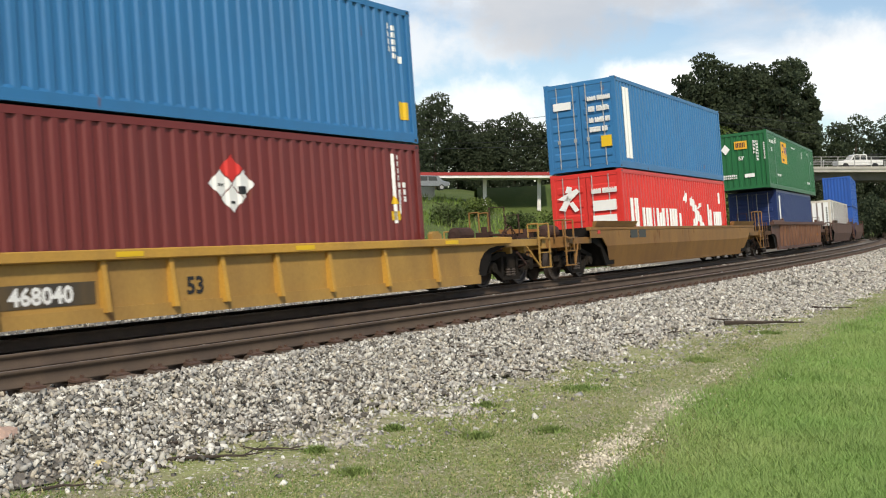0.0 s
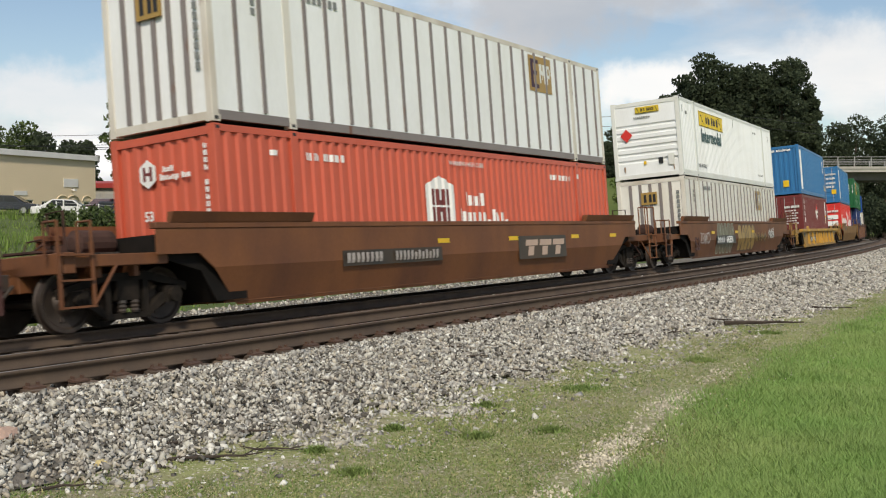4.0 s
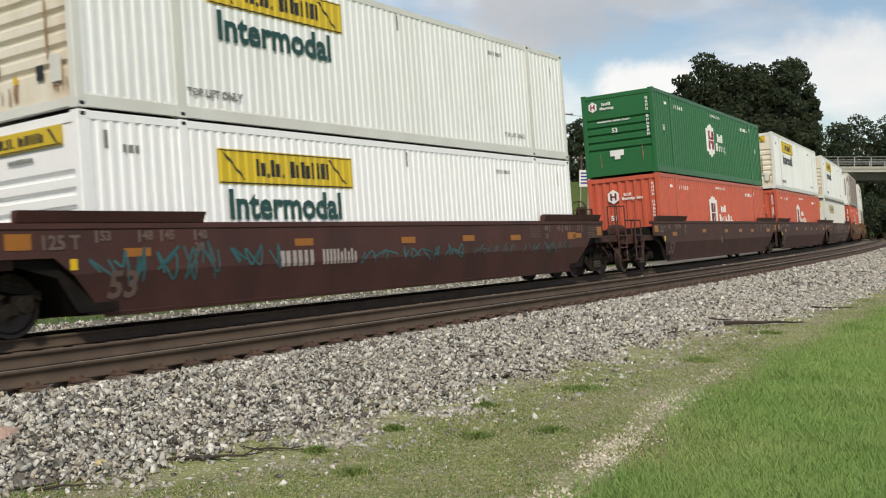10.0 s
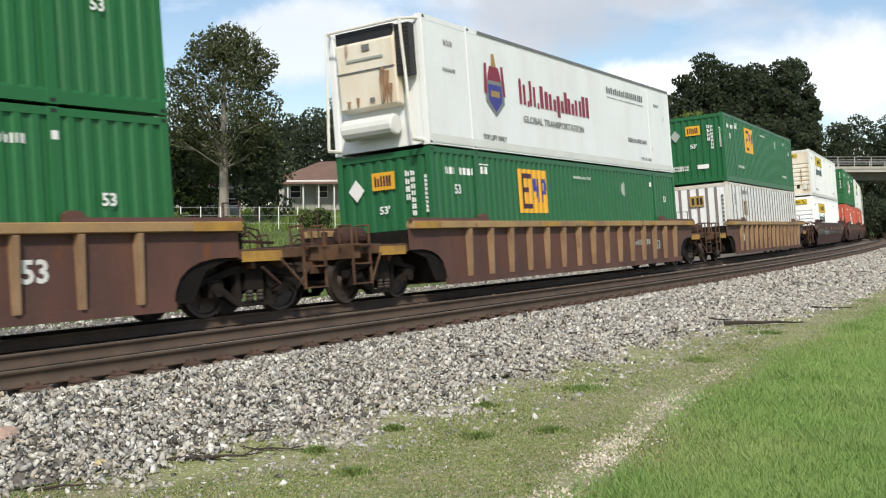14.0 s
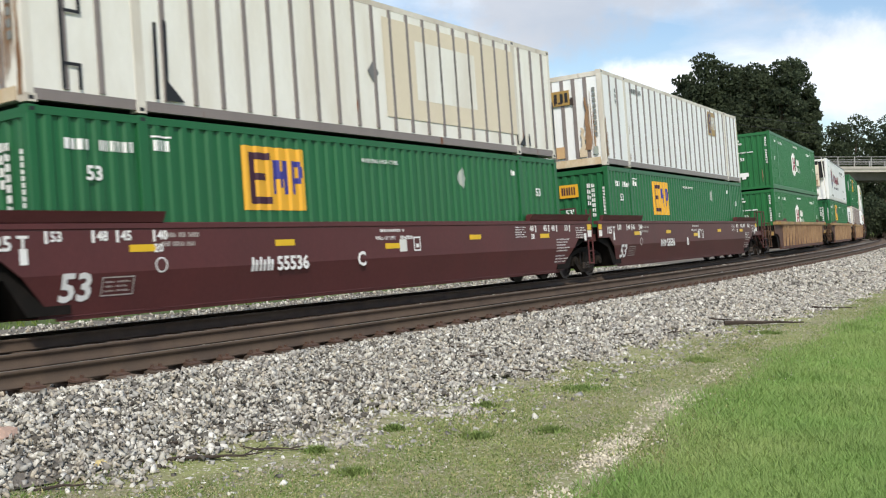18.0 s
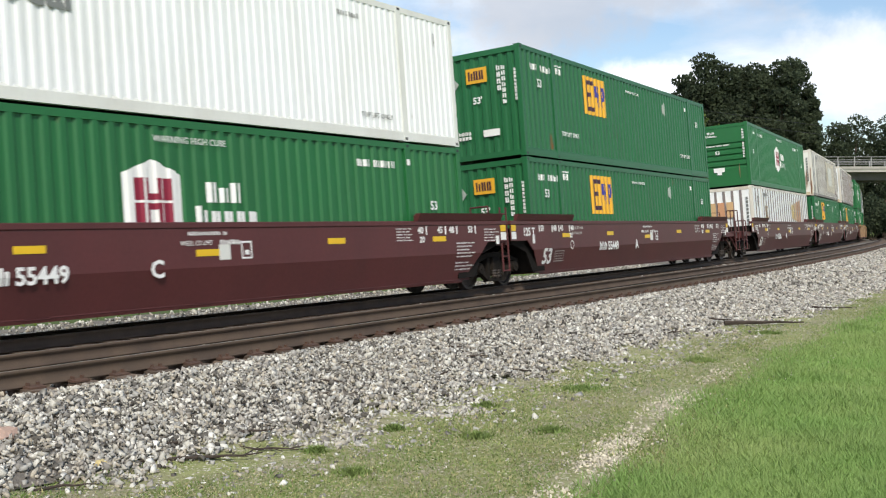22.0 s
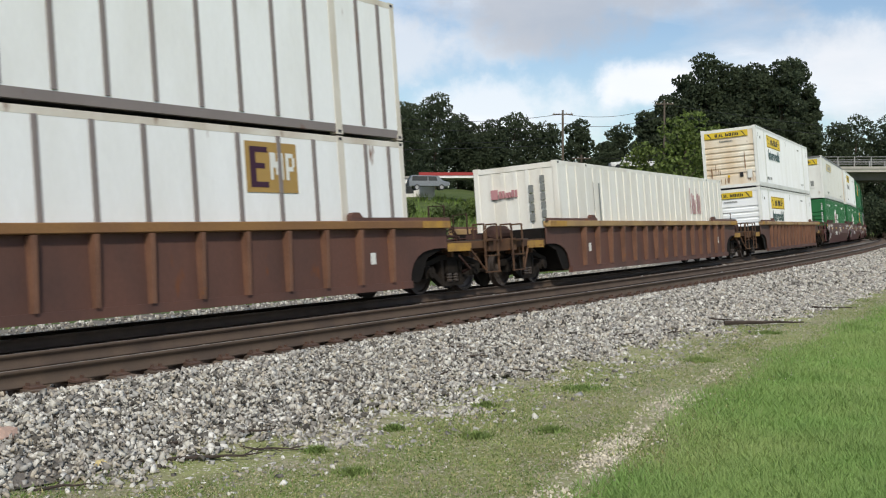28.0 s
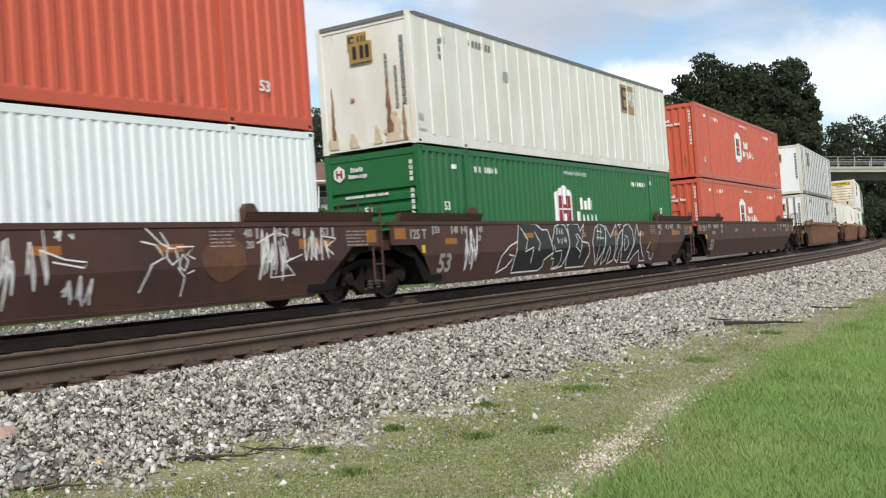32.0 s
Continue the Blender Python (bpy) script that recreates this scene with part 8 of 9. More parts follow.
def build_grass():
    rng = np.random.default_rng(8)
    # the mown bank on the camera's side
    n = 470000
    y = np.exp(rng.uniform(math.log(4.6), math.log(60), n))
    x = y * rng.uniform(-0.28, 0.50, n)
    h, q = land(x, y)
    edge = lawn_edge(y) + 0.12 * np.sin(x * 1.7 + y * 0.6) + rng.normal(0, 0.16, n)
    keep = q > edge
    x, y, h = x[keep], y[keep], h[keep]
    P = np.stack([x, y, h - 0.01], -1)
    g = 1 + 0.02 * y
    tuft = 1 + 0.7 * np.clip(np.sin(x * 2.3 + 1.1 * y) * np.sin(1.7 * y - x) + 0.3 * np.sin(6.1 * x), 0, 1)
    ob = new("lawn_grass", blade_mesh("lawn_grass", P, rng.uniform(0.03, 0.075, len(x)) * tuft * g ** 0.4, rng.uniform(0.005, 0.011, len(x)) * g ** 1.6, rng, M_GRASS, 1.5))
    tagged(ob, "lush green mown grass on the bank", "grass", kind="stuff")
    # low weeds in the gravelly strip
    n = 700000
    y = np.exp(rng.uniform(math.log(4.6), math.log(60), n))
    x = y * rng.uniform(-0.5, 0.50, n)
    h, q = land(x, y)
    patch = np.sin(x * 1.3 + 0.7 * y) * np.sin(y * 0.9 - 0.5 * x) + 0.6 * np.sin(3.1 * x - 1.2 * y) + 0.5 * np.sin(5.3 * x + 4.1 * y) * np.sin(4.7 * y - 2.2 * x)
    sx = nearest(x, y)[0]
    worn = np.exp(-((q - (lawn_edge(y) - 0.28)) / 0.24) ** 2) * np.clip((14 - y) / 3, 0.25, 1)
    bare = np.exp(-((q - stone_edge(sx) - 0.15) / 0.3) ** 2)
    keep = (q > stone_edge(sx) - 0.2 + np.abs(rng.normal(0, 0.22, n))) & (q < lawn_edge(y) + 0.5) & (patch + rng.normal(0, 0.45, n) > -1.3 - 0.1 * (q - 7.8) + 2.9 * worn + 0.7 * bare)
    x, y, h, q, patch = x[keep], y[keep], h[keep], q[keep], patch[keep]
    P = np.stack([x, y, h - 0.005], -1)
    g = 1 + 0.02 * y
    mixed = rng.random(len(x)) < 0.28
    for m, mat, nm, lab in ((mixed, M_DRYGRASS, "dry_grass", "thin yellowing grass in the gravelly strip"), (~mixed, M_STRIPWEED, "low_weeds", "low green weeds in the gravelly strip")):
        k = int(m.sum())
        ob = new(nm, blade_mesh(nm, P[m], (rng.uniform(0.008, 0.026, k) + 0.03 * np.clip(patch[m] - 0.6, 0, 1) * rng.random(k)) * g[m] ** 0.4, rng.uniform(0.006, 0.016, k) * g[m] ** 1.5, rng, mat, 1.8))
        tagged(ob, lab, "grass", kind="stuff")
    # the rank growth behind the line
    n = 52000
    y = rng.uniform(14, 118, n)
    x = y * rng.uniform(-0.46, 0.30, n)
    h, q = land(x, y)
    keep = q < -8.3 + rng.normal(0, 0.4, n)
    x, y, h, q = x[keep], y[keep], h[keep], q[keep]
    P = np.stack([x, y, h - 0.02], -1)
    tall = 0.25 + 0.75 * (np.sin(x * 0.35 + 1.0) * np.sin(y * 0.23) > -0.1) * smooth_step((-q - 8) / 6)
    ob = new("field_weeds", blade_mesh("field_weeds", P, rng.uniform(0.35, 0.9, len(x)) * tall, rng.uniform(0.03, 0.10, len(x)), rng, M_WEED, 0.8))
    tagged(ob, "tall rank grass and weeds behind the line", "weeds", kind="stuff")


# ---------------------------------------------------------------- trees
def leaf_cloud(rng, lobes, count, size, flat=0.75):
    """Leaves as small quads about the lobes' shells, thinner inside; lobes: centre and three radii."""
    vol = np.array([l[1][0] * l[1][1] * l[1][2] for l in lobes]) ** 0.67
    pick = rng.choice(len(lobes), count, p=vol / vol.sum())
    C = np.array([l[0] for l in lobes])[pick]
    R = np.array([l[1] for l in lobes])[pick]
    d = rng.normal(size=(count, 3))
    d /= np.linalg.norm(d, axis=1)[:, None]
    r = rng.uniform(0.35, 1.0, count) ** 0.45 * (1 + 0.13 * np.sin(5 * d[:, 0] + 3 * d[:, 2] + pick) * np.cos(4 * d[:, 1] + pick))
    p = C + d * R * r[:, None]
    T = turns(count, rng)
    s = size * rng.uniform(0.5, 1.3, count)
    quad = np.array([(-1, -0.5, 0), (0.1, -0.75, 0.15), (1, 0.35, 0), (-0.2, 0.7, -0.15)])
    v = np.einsum("nij,kj->nki", T, quad) * s[:, None, None] * 0.5 + p[:, None]
    return v.reshape(-1, 3), np.arange(4 * count).reshape(-1, 4)


def tree(x, y, tip, width, mat, seed, label, count=5000, size=0.5, bark=None, bare=0.3, lobe_n=11, name="tree", open_crown=False):
    """A tapered trunk with limbs and a crown of many small leaves in uneven lobes."""
    rng = np.random.default_rng(seed)
    z0 = float(land(x, y)[0][0]) - 0.15
    top = thing(name, label, "tree", m=Matrix.Translation((x, y, z0)))
    H, R = tip - z0, width / 2
    g = Geo()
    r0 = 0.022 * H + 0.05
    lean = rng.uniform(-0.04, 0.04, 2) * H
    pts = [Vector((lean[0] * t * t, lean[1] * t * t, H * 0.8 * t)) for t in (0, 0.12, 0.35, 0.6, 0.85, 1.0)]
    rad = [r0 * 1.35, r0, r0 * 0.8, r0 * 0.55, r0 * 0.3, r0 * 0.12]
    for a, b, ra, rb in zip(pts, pts[1:], rad, rad[1:]):
        g.rod(a, b, ra, 8, rb)
    lobes = []
    for k in range(lobe_n + 2):
        t = (k + 0.5) / (lobe_n + 2)
        s = R * rng.uniform(0.30, 0.44) * (0.6 if open_crown and lobe_n > 30 else 0.78 if open_crown else 1.0)
        rz = s * rng.uniform(0.7, 0.95)
        zc = H * bare + max(H * (1 - bare) - rz, 0.1) * t ** 0.85
        spread = R * (0.72 * math.sqrt(max(0.05, 1 - (max(t - 0.25, 0) / 0.82) ** 2)) if t > 0.25 else 0.5 + 0.9 * t)
        a = k * 2.4 + rng.uniform(-0.5, 0.5)
        rr = spread * rng.uniform(0.45, 1.0) if t < 0.93 else spread * 0.3
        c = (rr * math.cos(a) + lean[0] * t, rr * math.sin(a) + lean[1] * t, zc)
        lobes.append((c, (s * 1.15, s * 1.15, rz)))
        start = pts[2].lerp(pts[4], max(0.0, min(1.0, t - 0.15)))
        g.rod(start, Vector(c) * 0.92 + start * 0.08, r0 * (0.2 if open_crown else 0.32) * (1.1 - t), 5, r0 * 0.05)
        if open_crown:
            for j in range(3):
                e = Vector(c) + Vector(rng.normal(size=3)) * s * 0.7
                g.rod(start.lerp(Vector(c), 0.6), e, r0 * 0.10, 4, r0 * 0.03)
    if not open_crown:
        lobes.append(((lean[0] * 0.5, lean[1] * 0.5, H * (bare + 0.9) / 2), (R * 0.7, R * 0.7, H * (0.9 - bare) * 0.45)))
    part("trunk", g.mesh("trunk", bark or M_BARK), top)
    v, f = leaf_cloud(rng, lobes, count, size)
    part("crown", array_mesh("crown", v, f, mat, 4), top)
    return top


def bush(x, y, height, width, mat, seed, label, count=2200, size=0.3):
    rng = np.random.default_rng(seed)
    z0 = float(land(x, y)[0][0])
    top = thing("bush", label, "bush", m=Matrix.Translation((x, y, z0)))
    g = Geo()
    lobes = []
    for k in range(7):
        a, r = k * 2.4, width / 2 * rng.uniform(0.1, 0.65)
        c = (r * math.cos(a), r * math.sin(a), height * rng.uniform(0.35, 0.7))
        s = width * rng.uniform(0.16, 0.26)
        lobes.append((c, (s, s, min(s, height - c[2]) + 0.1)))
        g.rod((0, 0, -0.1), c, 0.04, 5, 0.01)
    part("stems", g.mesh("stems", M_BARK), top)
    v, f = leaf_cloud(rng, lobes, count, size)
    v[:, 2] = np.maximum(v[:, 2], 0.0)
    part("crown", array_mesh("crown", v, f, mat, 4), top)


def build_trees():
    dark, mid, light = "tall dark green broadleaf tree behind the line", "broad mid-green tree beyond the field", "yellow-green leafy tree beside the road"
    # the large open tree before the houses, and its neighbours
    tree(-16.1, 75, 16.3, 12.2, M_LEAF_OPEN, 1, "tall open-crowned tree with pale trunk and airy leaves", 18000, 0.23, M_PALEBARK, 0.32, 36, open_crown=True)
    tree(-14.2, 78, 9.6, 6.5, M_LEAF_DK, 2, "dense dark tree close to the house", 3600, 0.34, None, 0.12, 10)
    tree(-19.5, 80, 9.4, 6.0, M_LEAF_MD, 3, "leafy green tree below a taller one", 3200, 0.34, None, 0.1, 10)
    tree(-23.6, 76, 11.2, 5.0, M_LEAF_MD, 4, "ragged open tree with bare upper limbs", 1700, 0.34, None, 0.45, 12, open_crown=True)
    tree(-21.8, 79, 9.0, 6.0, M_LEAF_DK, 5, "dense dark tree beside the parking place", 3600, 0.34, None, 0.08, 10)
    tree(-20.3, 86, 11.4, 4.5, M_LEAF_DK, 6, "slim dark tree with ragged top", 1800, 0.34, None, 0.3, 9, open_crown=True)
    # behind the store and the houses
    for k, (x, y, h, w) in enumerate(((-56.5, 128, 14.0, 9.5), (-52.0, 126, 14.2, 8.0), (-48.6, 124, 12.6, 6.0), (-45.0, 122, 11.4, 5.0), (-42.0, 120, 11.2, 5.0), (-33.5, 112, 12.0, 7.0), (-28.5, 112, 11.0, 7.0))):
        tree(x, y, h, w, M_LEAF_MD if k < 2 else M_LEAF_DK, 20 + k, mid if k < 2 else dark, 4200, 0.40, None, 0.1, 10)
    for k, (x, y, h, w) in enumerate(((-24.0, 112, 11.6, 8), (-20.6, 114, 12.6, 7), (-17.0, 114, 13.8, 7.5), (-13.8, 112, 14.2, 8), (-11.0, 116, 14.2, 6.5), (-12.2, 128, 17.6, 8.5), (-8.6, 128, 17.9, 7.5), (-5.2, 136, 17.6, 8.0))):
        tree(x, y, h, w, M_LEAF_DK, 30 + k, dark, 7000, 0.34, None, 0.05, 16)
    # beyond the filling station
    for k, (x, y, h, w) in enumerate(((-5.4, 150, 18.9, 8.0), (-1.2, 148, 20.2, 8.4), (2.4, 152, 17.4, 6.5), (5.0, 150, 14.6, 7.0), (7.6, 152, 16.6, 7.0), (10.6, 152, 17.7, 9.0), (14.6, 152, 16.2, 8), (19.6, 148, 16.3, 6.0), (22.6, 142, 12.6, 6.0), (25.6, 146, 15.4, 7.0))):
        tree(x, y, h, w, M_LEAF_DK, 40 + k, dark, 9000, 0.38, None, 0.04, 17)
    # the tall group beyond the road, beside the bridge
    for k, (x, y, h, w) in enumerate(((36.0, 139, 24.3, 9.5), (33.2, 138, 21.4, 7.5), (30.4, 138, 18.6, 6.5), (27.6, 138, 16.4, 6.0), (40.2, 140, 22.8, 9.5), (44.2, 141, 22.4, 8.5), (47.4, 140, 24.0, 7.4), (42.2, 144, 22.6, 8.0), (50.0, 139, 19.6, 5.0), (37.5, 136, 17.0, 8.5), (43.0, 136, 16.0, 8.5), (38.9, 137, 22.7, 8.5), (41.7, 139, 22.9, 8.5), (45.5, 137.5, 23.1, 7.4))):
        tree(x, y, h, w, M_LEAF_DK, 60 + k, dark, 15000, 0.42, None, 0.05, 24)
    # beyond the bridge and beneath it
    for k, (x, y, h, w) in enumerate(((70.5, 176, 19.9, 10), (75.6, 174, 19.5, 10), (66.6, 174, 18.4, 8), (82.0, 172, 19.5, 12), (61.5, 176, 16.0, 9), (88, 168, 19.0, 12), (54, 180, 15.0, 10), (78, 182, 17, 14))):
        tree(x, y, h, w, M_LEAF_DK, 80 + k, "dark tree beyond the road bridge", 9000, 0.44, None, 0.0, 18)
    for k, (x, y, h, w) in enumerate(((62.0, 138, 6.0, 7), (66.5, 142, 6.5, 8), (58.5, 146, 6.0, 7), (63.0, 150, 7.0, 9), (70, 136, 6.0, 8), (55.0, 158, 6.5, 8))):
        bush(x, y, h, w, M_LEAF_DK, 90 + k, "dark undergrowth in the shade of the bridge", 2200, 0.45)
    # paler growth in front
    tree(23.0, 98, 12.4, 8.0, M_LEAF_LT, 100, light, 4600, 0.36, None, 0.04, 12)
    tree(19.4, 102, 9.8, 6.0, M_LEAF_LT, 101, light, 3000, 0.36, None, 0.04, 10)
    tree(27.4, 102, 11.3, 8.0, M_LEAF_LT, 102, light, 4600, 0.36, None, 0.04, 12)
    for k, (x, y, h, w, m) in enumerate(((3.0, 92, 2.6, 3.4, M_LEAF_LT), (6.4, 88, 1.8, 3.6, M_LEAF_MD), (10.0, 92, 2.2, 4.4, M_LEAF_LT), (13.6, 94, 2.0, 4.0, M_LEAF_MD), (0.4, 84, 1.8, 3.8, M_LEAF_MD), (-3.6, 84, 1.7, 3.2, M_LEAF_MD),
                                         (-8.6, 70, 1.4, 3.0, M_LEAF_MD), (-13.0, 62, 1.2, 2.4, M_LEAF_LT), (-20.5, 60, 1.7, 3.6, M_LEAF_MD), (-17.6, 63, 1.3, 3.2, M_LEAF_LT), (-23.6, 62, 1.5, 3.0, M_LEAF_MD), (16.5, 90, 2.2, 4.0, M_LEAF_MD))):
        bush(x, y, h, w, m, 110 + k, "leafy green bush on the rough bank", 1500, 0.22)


# ---------------------------------------------------------------- buildings and the road
def ground_z(x, y):
    return float(land(x, y)[0][0])


def build_store():
    ax, ay, run_len = -38.8, 70.0, 21.6
    z0 = 0.9
    ang = math.degrees(math.atan2(20, 8.2))
    top = thing("store_building", "tan stucco store with white roof trim, seen across the field", "building", m=pose(ax, ay, z0, 0, 0, ang))
    hgt, th = 6.2, 0.25
    wins = ((11.4, 12.8, 0.9, 2.4), (12.95, 14.3, 0.9, 2.4), (15.2, 16.0, 0.1, 2.3), (17.1, 18.0, 0.1, 2.35), (18.25, 19.3, 0.1, 2.35), (20.1, 20.9, 0.8, 2.35), (3.0, 5.0, 0.9, 2.4), (7.0, 9.0, 0.9, 2.4))
    g = Geo()
    # the front is cut into piers round its openings; it faces the -y side of its own frame
    xs = sorted({0.0, run_len, *[w[0] for w in wins], *[w[1] for w in wins]})
    for a, b in zip(xs, xs[1:]):
        w = [w for w in wins if w[0] <= a + 1e-6 and b <= w[1] + 1e-6]
        if w:
            g.box(a, 0, -0.4, b, th, w[0][2])
            g.box(a, 0, w[0][3], b, th, hgt)
        else:
            g.box(a, 0, -0.4, b, th, hgt)
    part("wall", g.mesh("wall", M_STUCCO, weld=True), top)
    part("wall", Geo().box(run_len - th, th, -0.4, run_len, 13, hgt).mesh("wall", M_STUCCO), top)
    part("wall", Geo().box(0, th, -0.4, th, 13, hgt).mesh("wall", M_STUCCO), top)
    part("wall", Geo().box(0, 13, -0.4, run_len, 13.25, hgt).mesh("wall", M_STUCCO), top)
    part("roof", Geo().box(-0.1, -0.1, hgt, run_len + 0.1, 13.3, hgt + 0.08).mesh("roof", M_CONC), top)
    part("roof_trim", Geo().box(-0.25, -0.28, hgt - 0.3, run_len + 0.25, -0.08, hgt + 0.16).box(run_len + 0.02, -0.28, hgt - 0.3, run_len + 0.25, 13.3, hgt + 0.16).mesh("roof_trim", M_TRIM), top, "white roof trim")
    for a, b, lo, hi in wins:
        door = lo < 0.2
        w = part("door" if door else "window", Geo().box(a + 0.06, 0.10, lo + 0.06, b - 0.06, 0.14, hi - 0.06).mesh("pane", M_GLASS), top)
        fr = Geo()
        for s in ((a, lo, a + 0.07, hi), (b - 0.07, lo, b, hi), (a, hi - 0.07, b, hi), (a, lo, b, lo + 0.07)):
            fr.box(s[0], 0.05, s[1], s[2], 0.16, s[3])
        if door:
            fr.box((a + b) / 2 - 0.04, 0.06, lo, (a + b) / 2 + 0.04, 0.15, hi)
        part("frame", fr.mesh("frame", M_TRIM), w)
    for a, b in ((17.0, 18.1), (18.2, 19.4), (20.0, 21.0)):
        arc = Geo()
        for k in range(8):
            t0, t1 = math.pi * k / 8, math.pi * (k + 1) / 8
            c, r = (a + b) / 2, (b - a) / 2 + 0.1
            arc.rod((c - r * math.cos(t0), -0.03, 2.4 + 0.42 * math.sin(t0)), (c - r * math.cos(t1), -0.03, 2.4 + 0.42 * math.sin(t1)), 0.06, 5)
        part("arch_moulding", arc.mesh("arch_moulding", M_STUCCO), top)
    part("wall_sign", Geo().box(17.7, -0.06, 3.55, 19.4, -0.005, 4.25).mesh("wall_sign", M_TRIM), top, "blank white wall sign")
    part("wall_lamp", Geo().rod((18.6, -0.02, 3.3), (18.6, -0.35, 3.35), 0.04).cbox((18.6, -0.4, 3.28), (0.3, 0.22, 0.14)).mesh("wall_lamp", M_TRIM), top)
    part("wall_sign", Geo().box(12.2, -0.05, 2.75, 13.6, -0.005, 3.1).mesh("wall_sign", M_TRIM), top)
    # the low annexe
    zb = 1.9
    an = thing("storage_shed", "low grey shed with a red sheet-metal roof", "shed", m=pose(-33.6, 95.5, zb, 0, 0, 10))
    part("wall", Geo().box(0, 0, -0.6, 3.4, 3.4, 2.75).mesh("wall", M_CONC), an)
    part("roof", Geo().prism([(-0.3, 2.75), (3.6, 2.75), (3.6, 3.5), (-0.3, 2.85)], "x", -0.2, 3.7).mesh("roof", M_REDROOF), an, "red sheet-metal roof")
    part("roof_edge", Geo().box(-0.2, -0.34, 2.72, 3.7, -0.28, 3.15).mesh("roof_edge", M_REDROOF), an)
    for k in range(2):
        part("door", Geo().box(0.5 + 1.4 * k, -0.04, 0.1, 1.6 + 1.4 * k, 0.02, 2.2).mesh("door", M_SHEDDOOR), an)


M_SHEDDOOR = node_mat("grey_door_paint", (0.36, 0.35, 0.33), (0.28, 0.27, 0.25), rough=0.7)
M_SIDING = node_mat("pale_house_siding", (0.42, 0.41, 0.38), (0.33, 0.32, 0.29), rough=0.8, scale=0.8, stretch=(0.3, 0.3, 4))


def house(x, y, z, ang, long, deep, wall_h, roof_h, label, seed, porch=True, siding=None, roof=None):
    top = thing("house", label, "house", m=pose(x, y, z, 0, 0, ang))
    siding, roof = siding or M_SIDING, roof or M_BROWNROOF
    wins = [(long * a, long * a + 1.1) for a in (0.12, 0.42, 0.8)]
    g = Geo()
    xs = sorted({0.0, long, *[v for w in wins for v in w]})
    for a, b in zip(xs, xs[1:]):
        if any(w[0] <= a + 1e-6 and b <= w[1] + 1e-6 for w in wins):
            g.box(a, 0, -0.8, b, 0.2, 0.9).box(a, 0, 2.1, b, 0.2, wall_h)
        else:
            g.box(a, 0, -0.8, b, 0.2, wall_h)
    part("wall", g.mesh("wall", siding, weld=True), top)
    for bx in ((0, 0.2, 0.2, deep), (long - 0.2, 0.2, long, deep), (0, deep, long, deep + 0.2)):
        part("wall", Geo().box(bx[0], bx[1], -0.8, bx[2], bx[3], wall_h).mesh("wall", siding), top)
    o, half = 0.6, deep / 2
    rf = Geo()
    e = [(-o, -o, wall_h), (long + o, -o, wall_h), (long + o, deep + o, wall_h), (-o, deep + o, wall_h), (half * 0.8, half, wall_h + roof_h), (long - half * 0.8, half, wall_h + roof_h)]
    rf.add(e, [(0, 1, 5, 4), (1, 2, 5), (2, 3, 4, 5), (3, 0, 4), (3, 2, 1, 0)])
    part("roof", rf.mesh("roof", roof), top, "brown hipped shingle roof")
    part("fascia", Geo().box(-o, -o - 0.04, wall_h - 0.16, long + o, -o + 0.02, wall_h + 0.05).box(long + o - 0.02, -o, wall_h - 0.16, long + o + 0.04, deep + o, wall_h + 0.05).mesh("fascia", M_TRIM), top, "white fascia board")
    for a, b in wins:
        w = part("window", Geo().box(a + 0.05, 0.08, 0.95, b - 0.05, 0.11, 2.05).mesh("pane", M_GLASS), top)
        fr = Geo()
        for s in ((a, 0.9, a + 0.07, 2.1), (b - 0.07, 0.9, b, 2.1), (a, 2.03, b, 2.1), (a, 0.9, b, 0.97), (a, 1.47, b, 1.53)):
            fr.box(s[0], 0.0, s[1], s[2], 0.14, s[3])
        part("frame", fr.mesh("frame", M_TRIM), w)
    if porch:
        for k in range(5):
            part("porch_post", Geo().box(long * 0.15 + k * long * 0.17, -1.7, -0.5, long * 0.15 + k * long * 0.17 + 0.12, -1.58, wall_h - 0.35).mesh("porch_post", M_TRIM), top)
        part("porch_roof", Geo().prism([(-2.0, wall_h - 0.38), (0.1, wall_h - 0.1), (0.1, wall_h), (-2.0, wall_h - 0.28)], "x", long * 0.08, long * 0.92).mesh("porch_roof", roof), top)
    return top


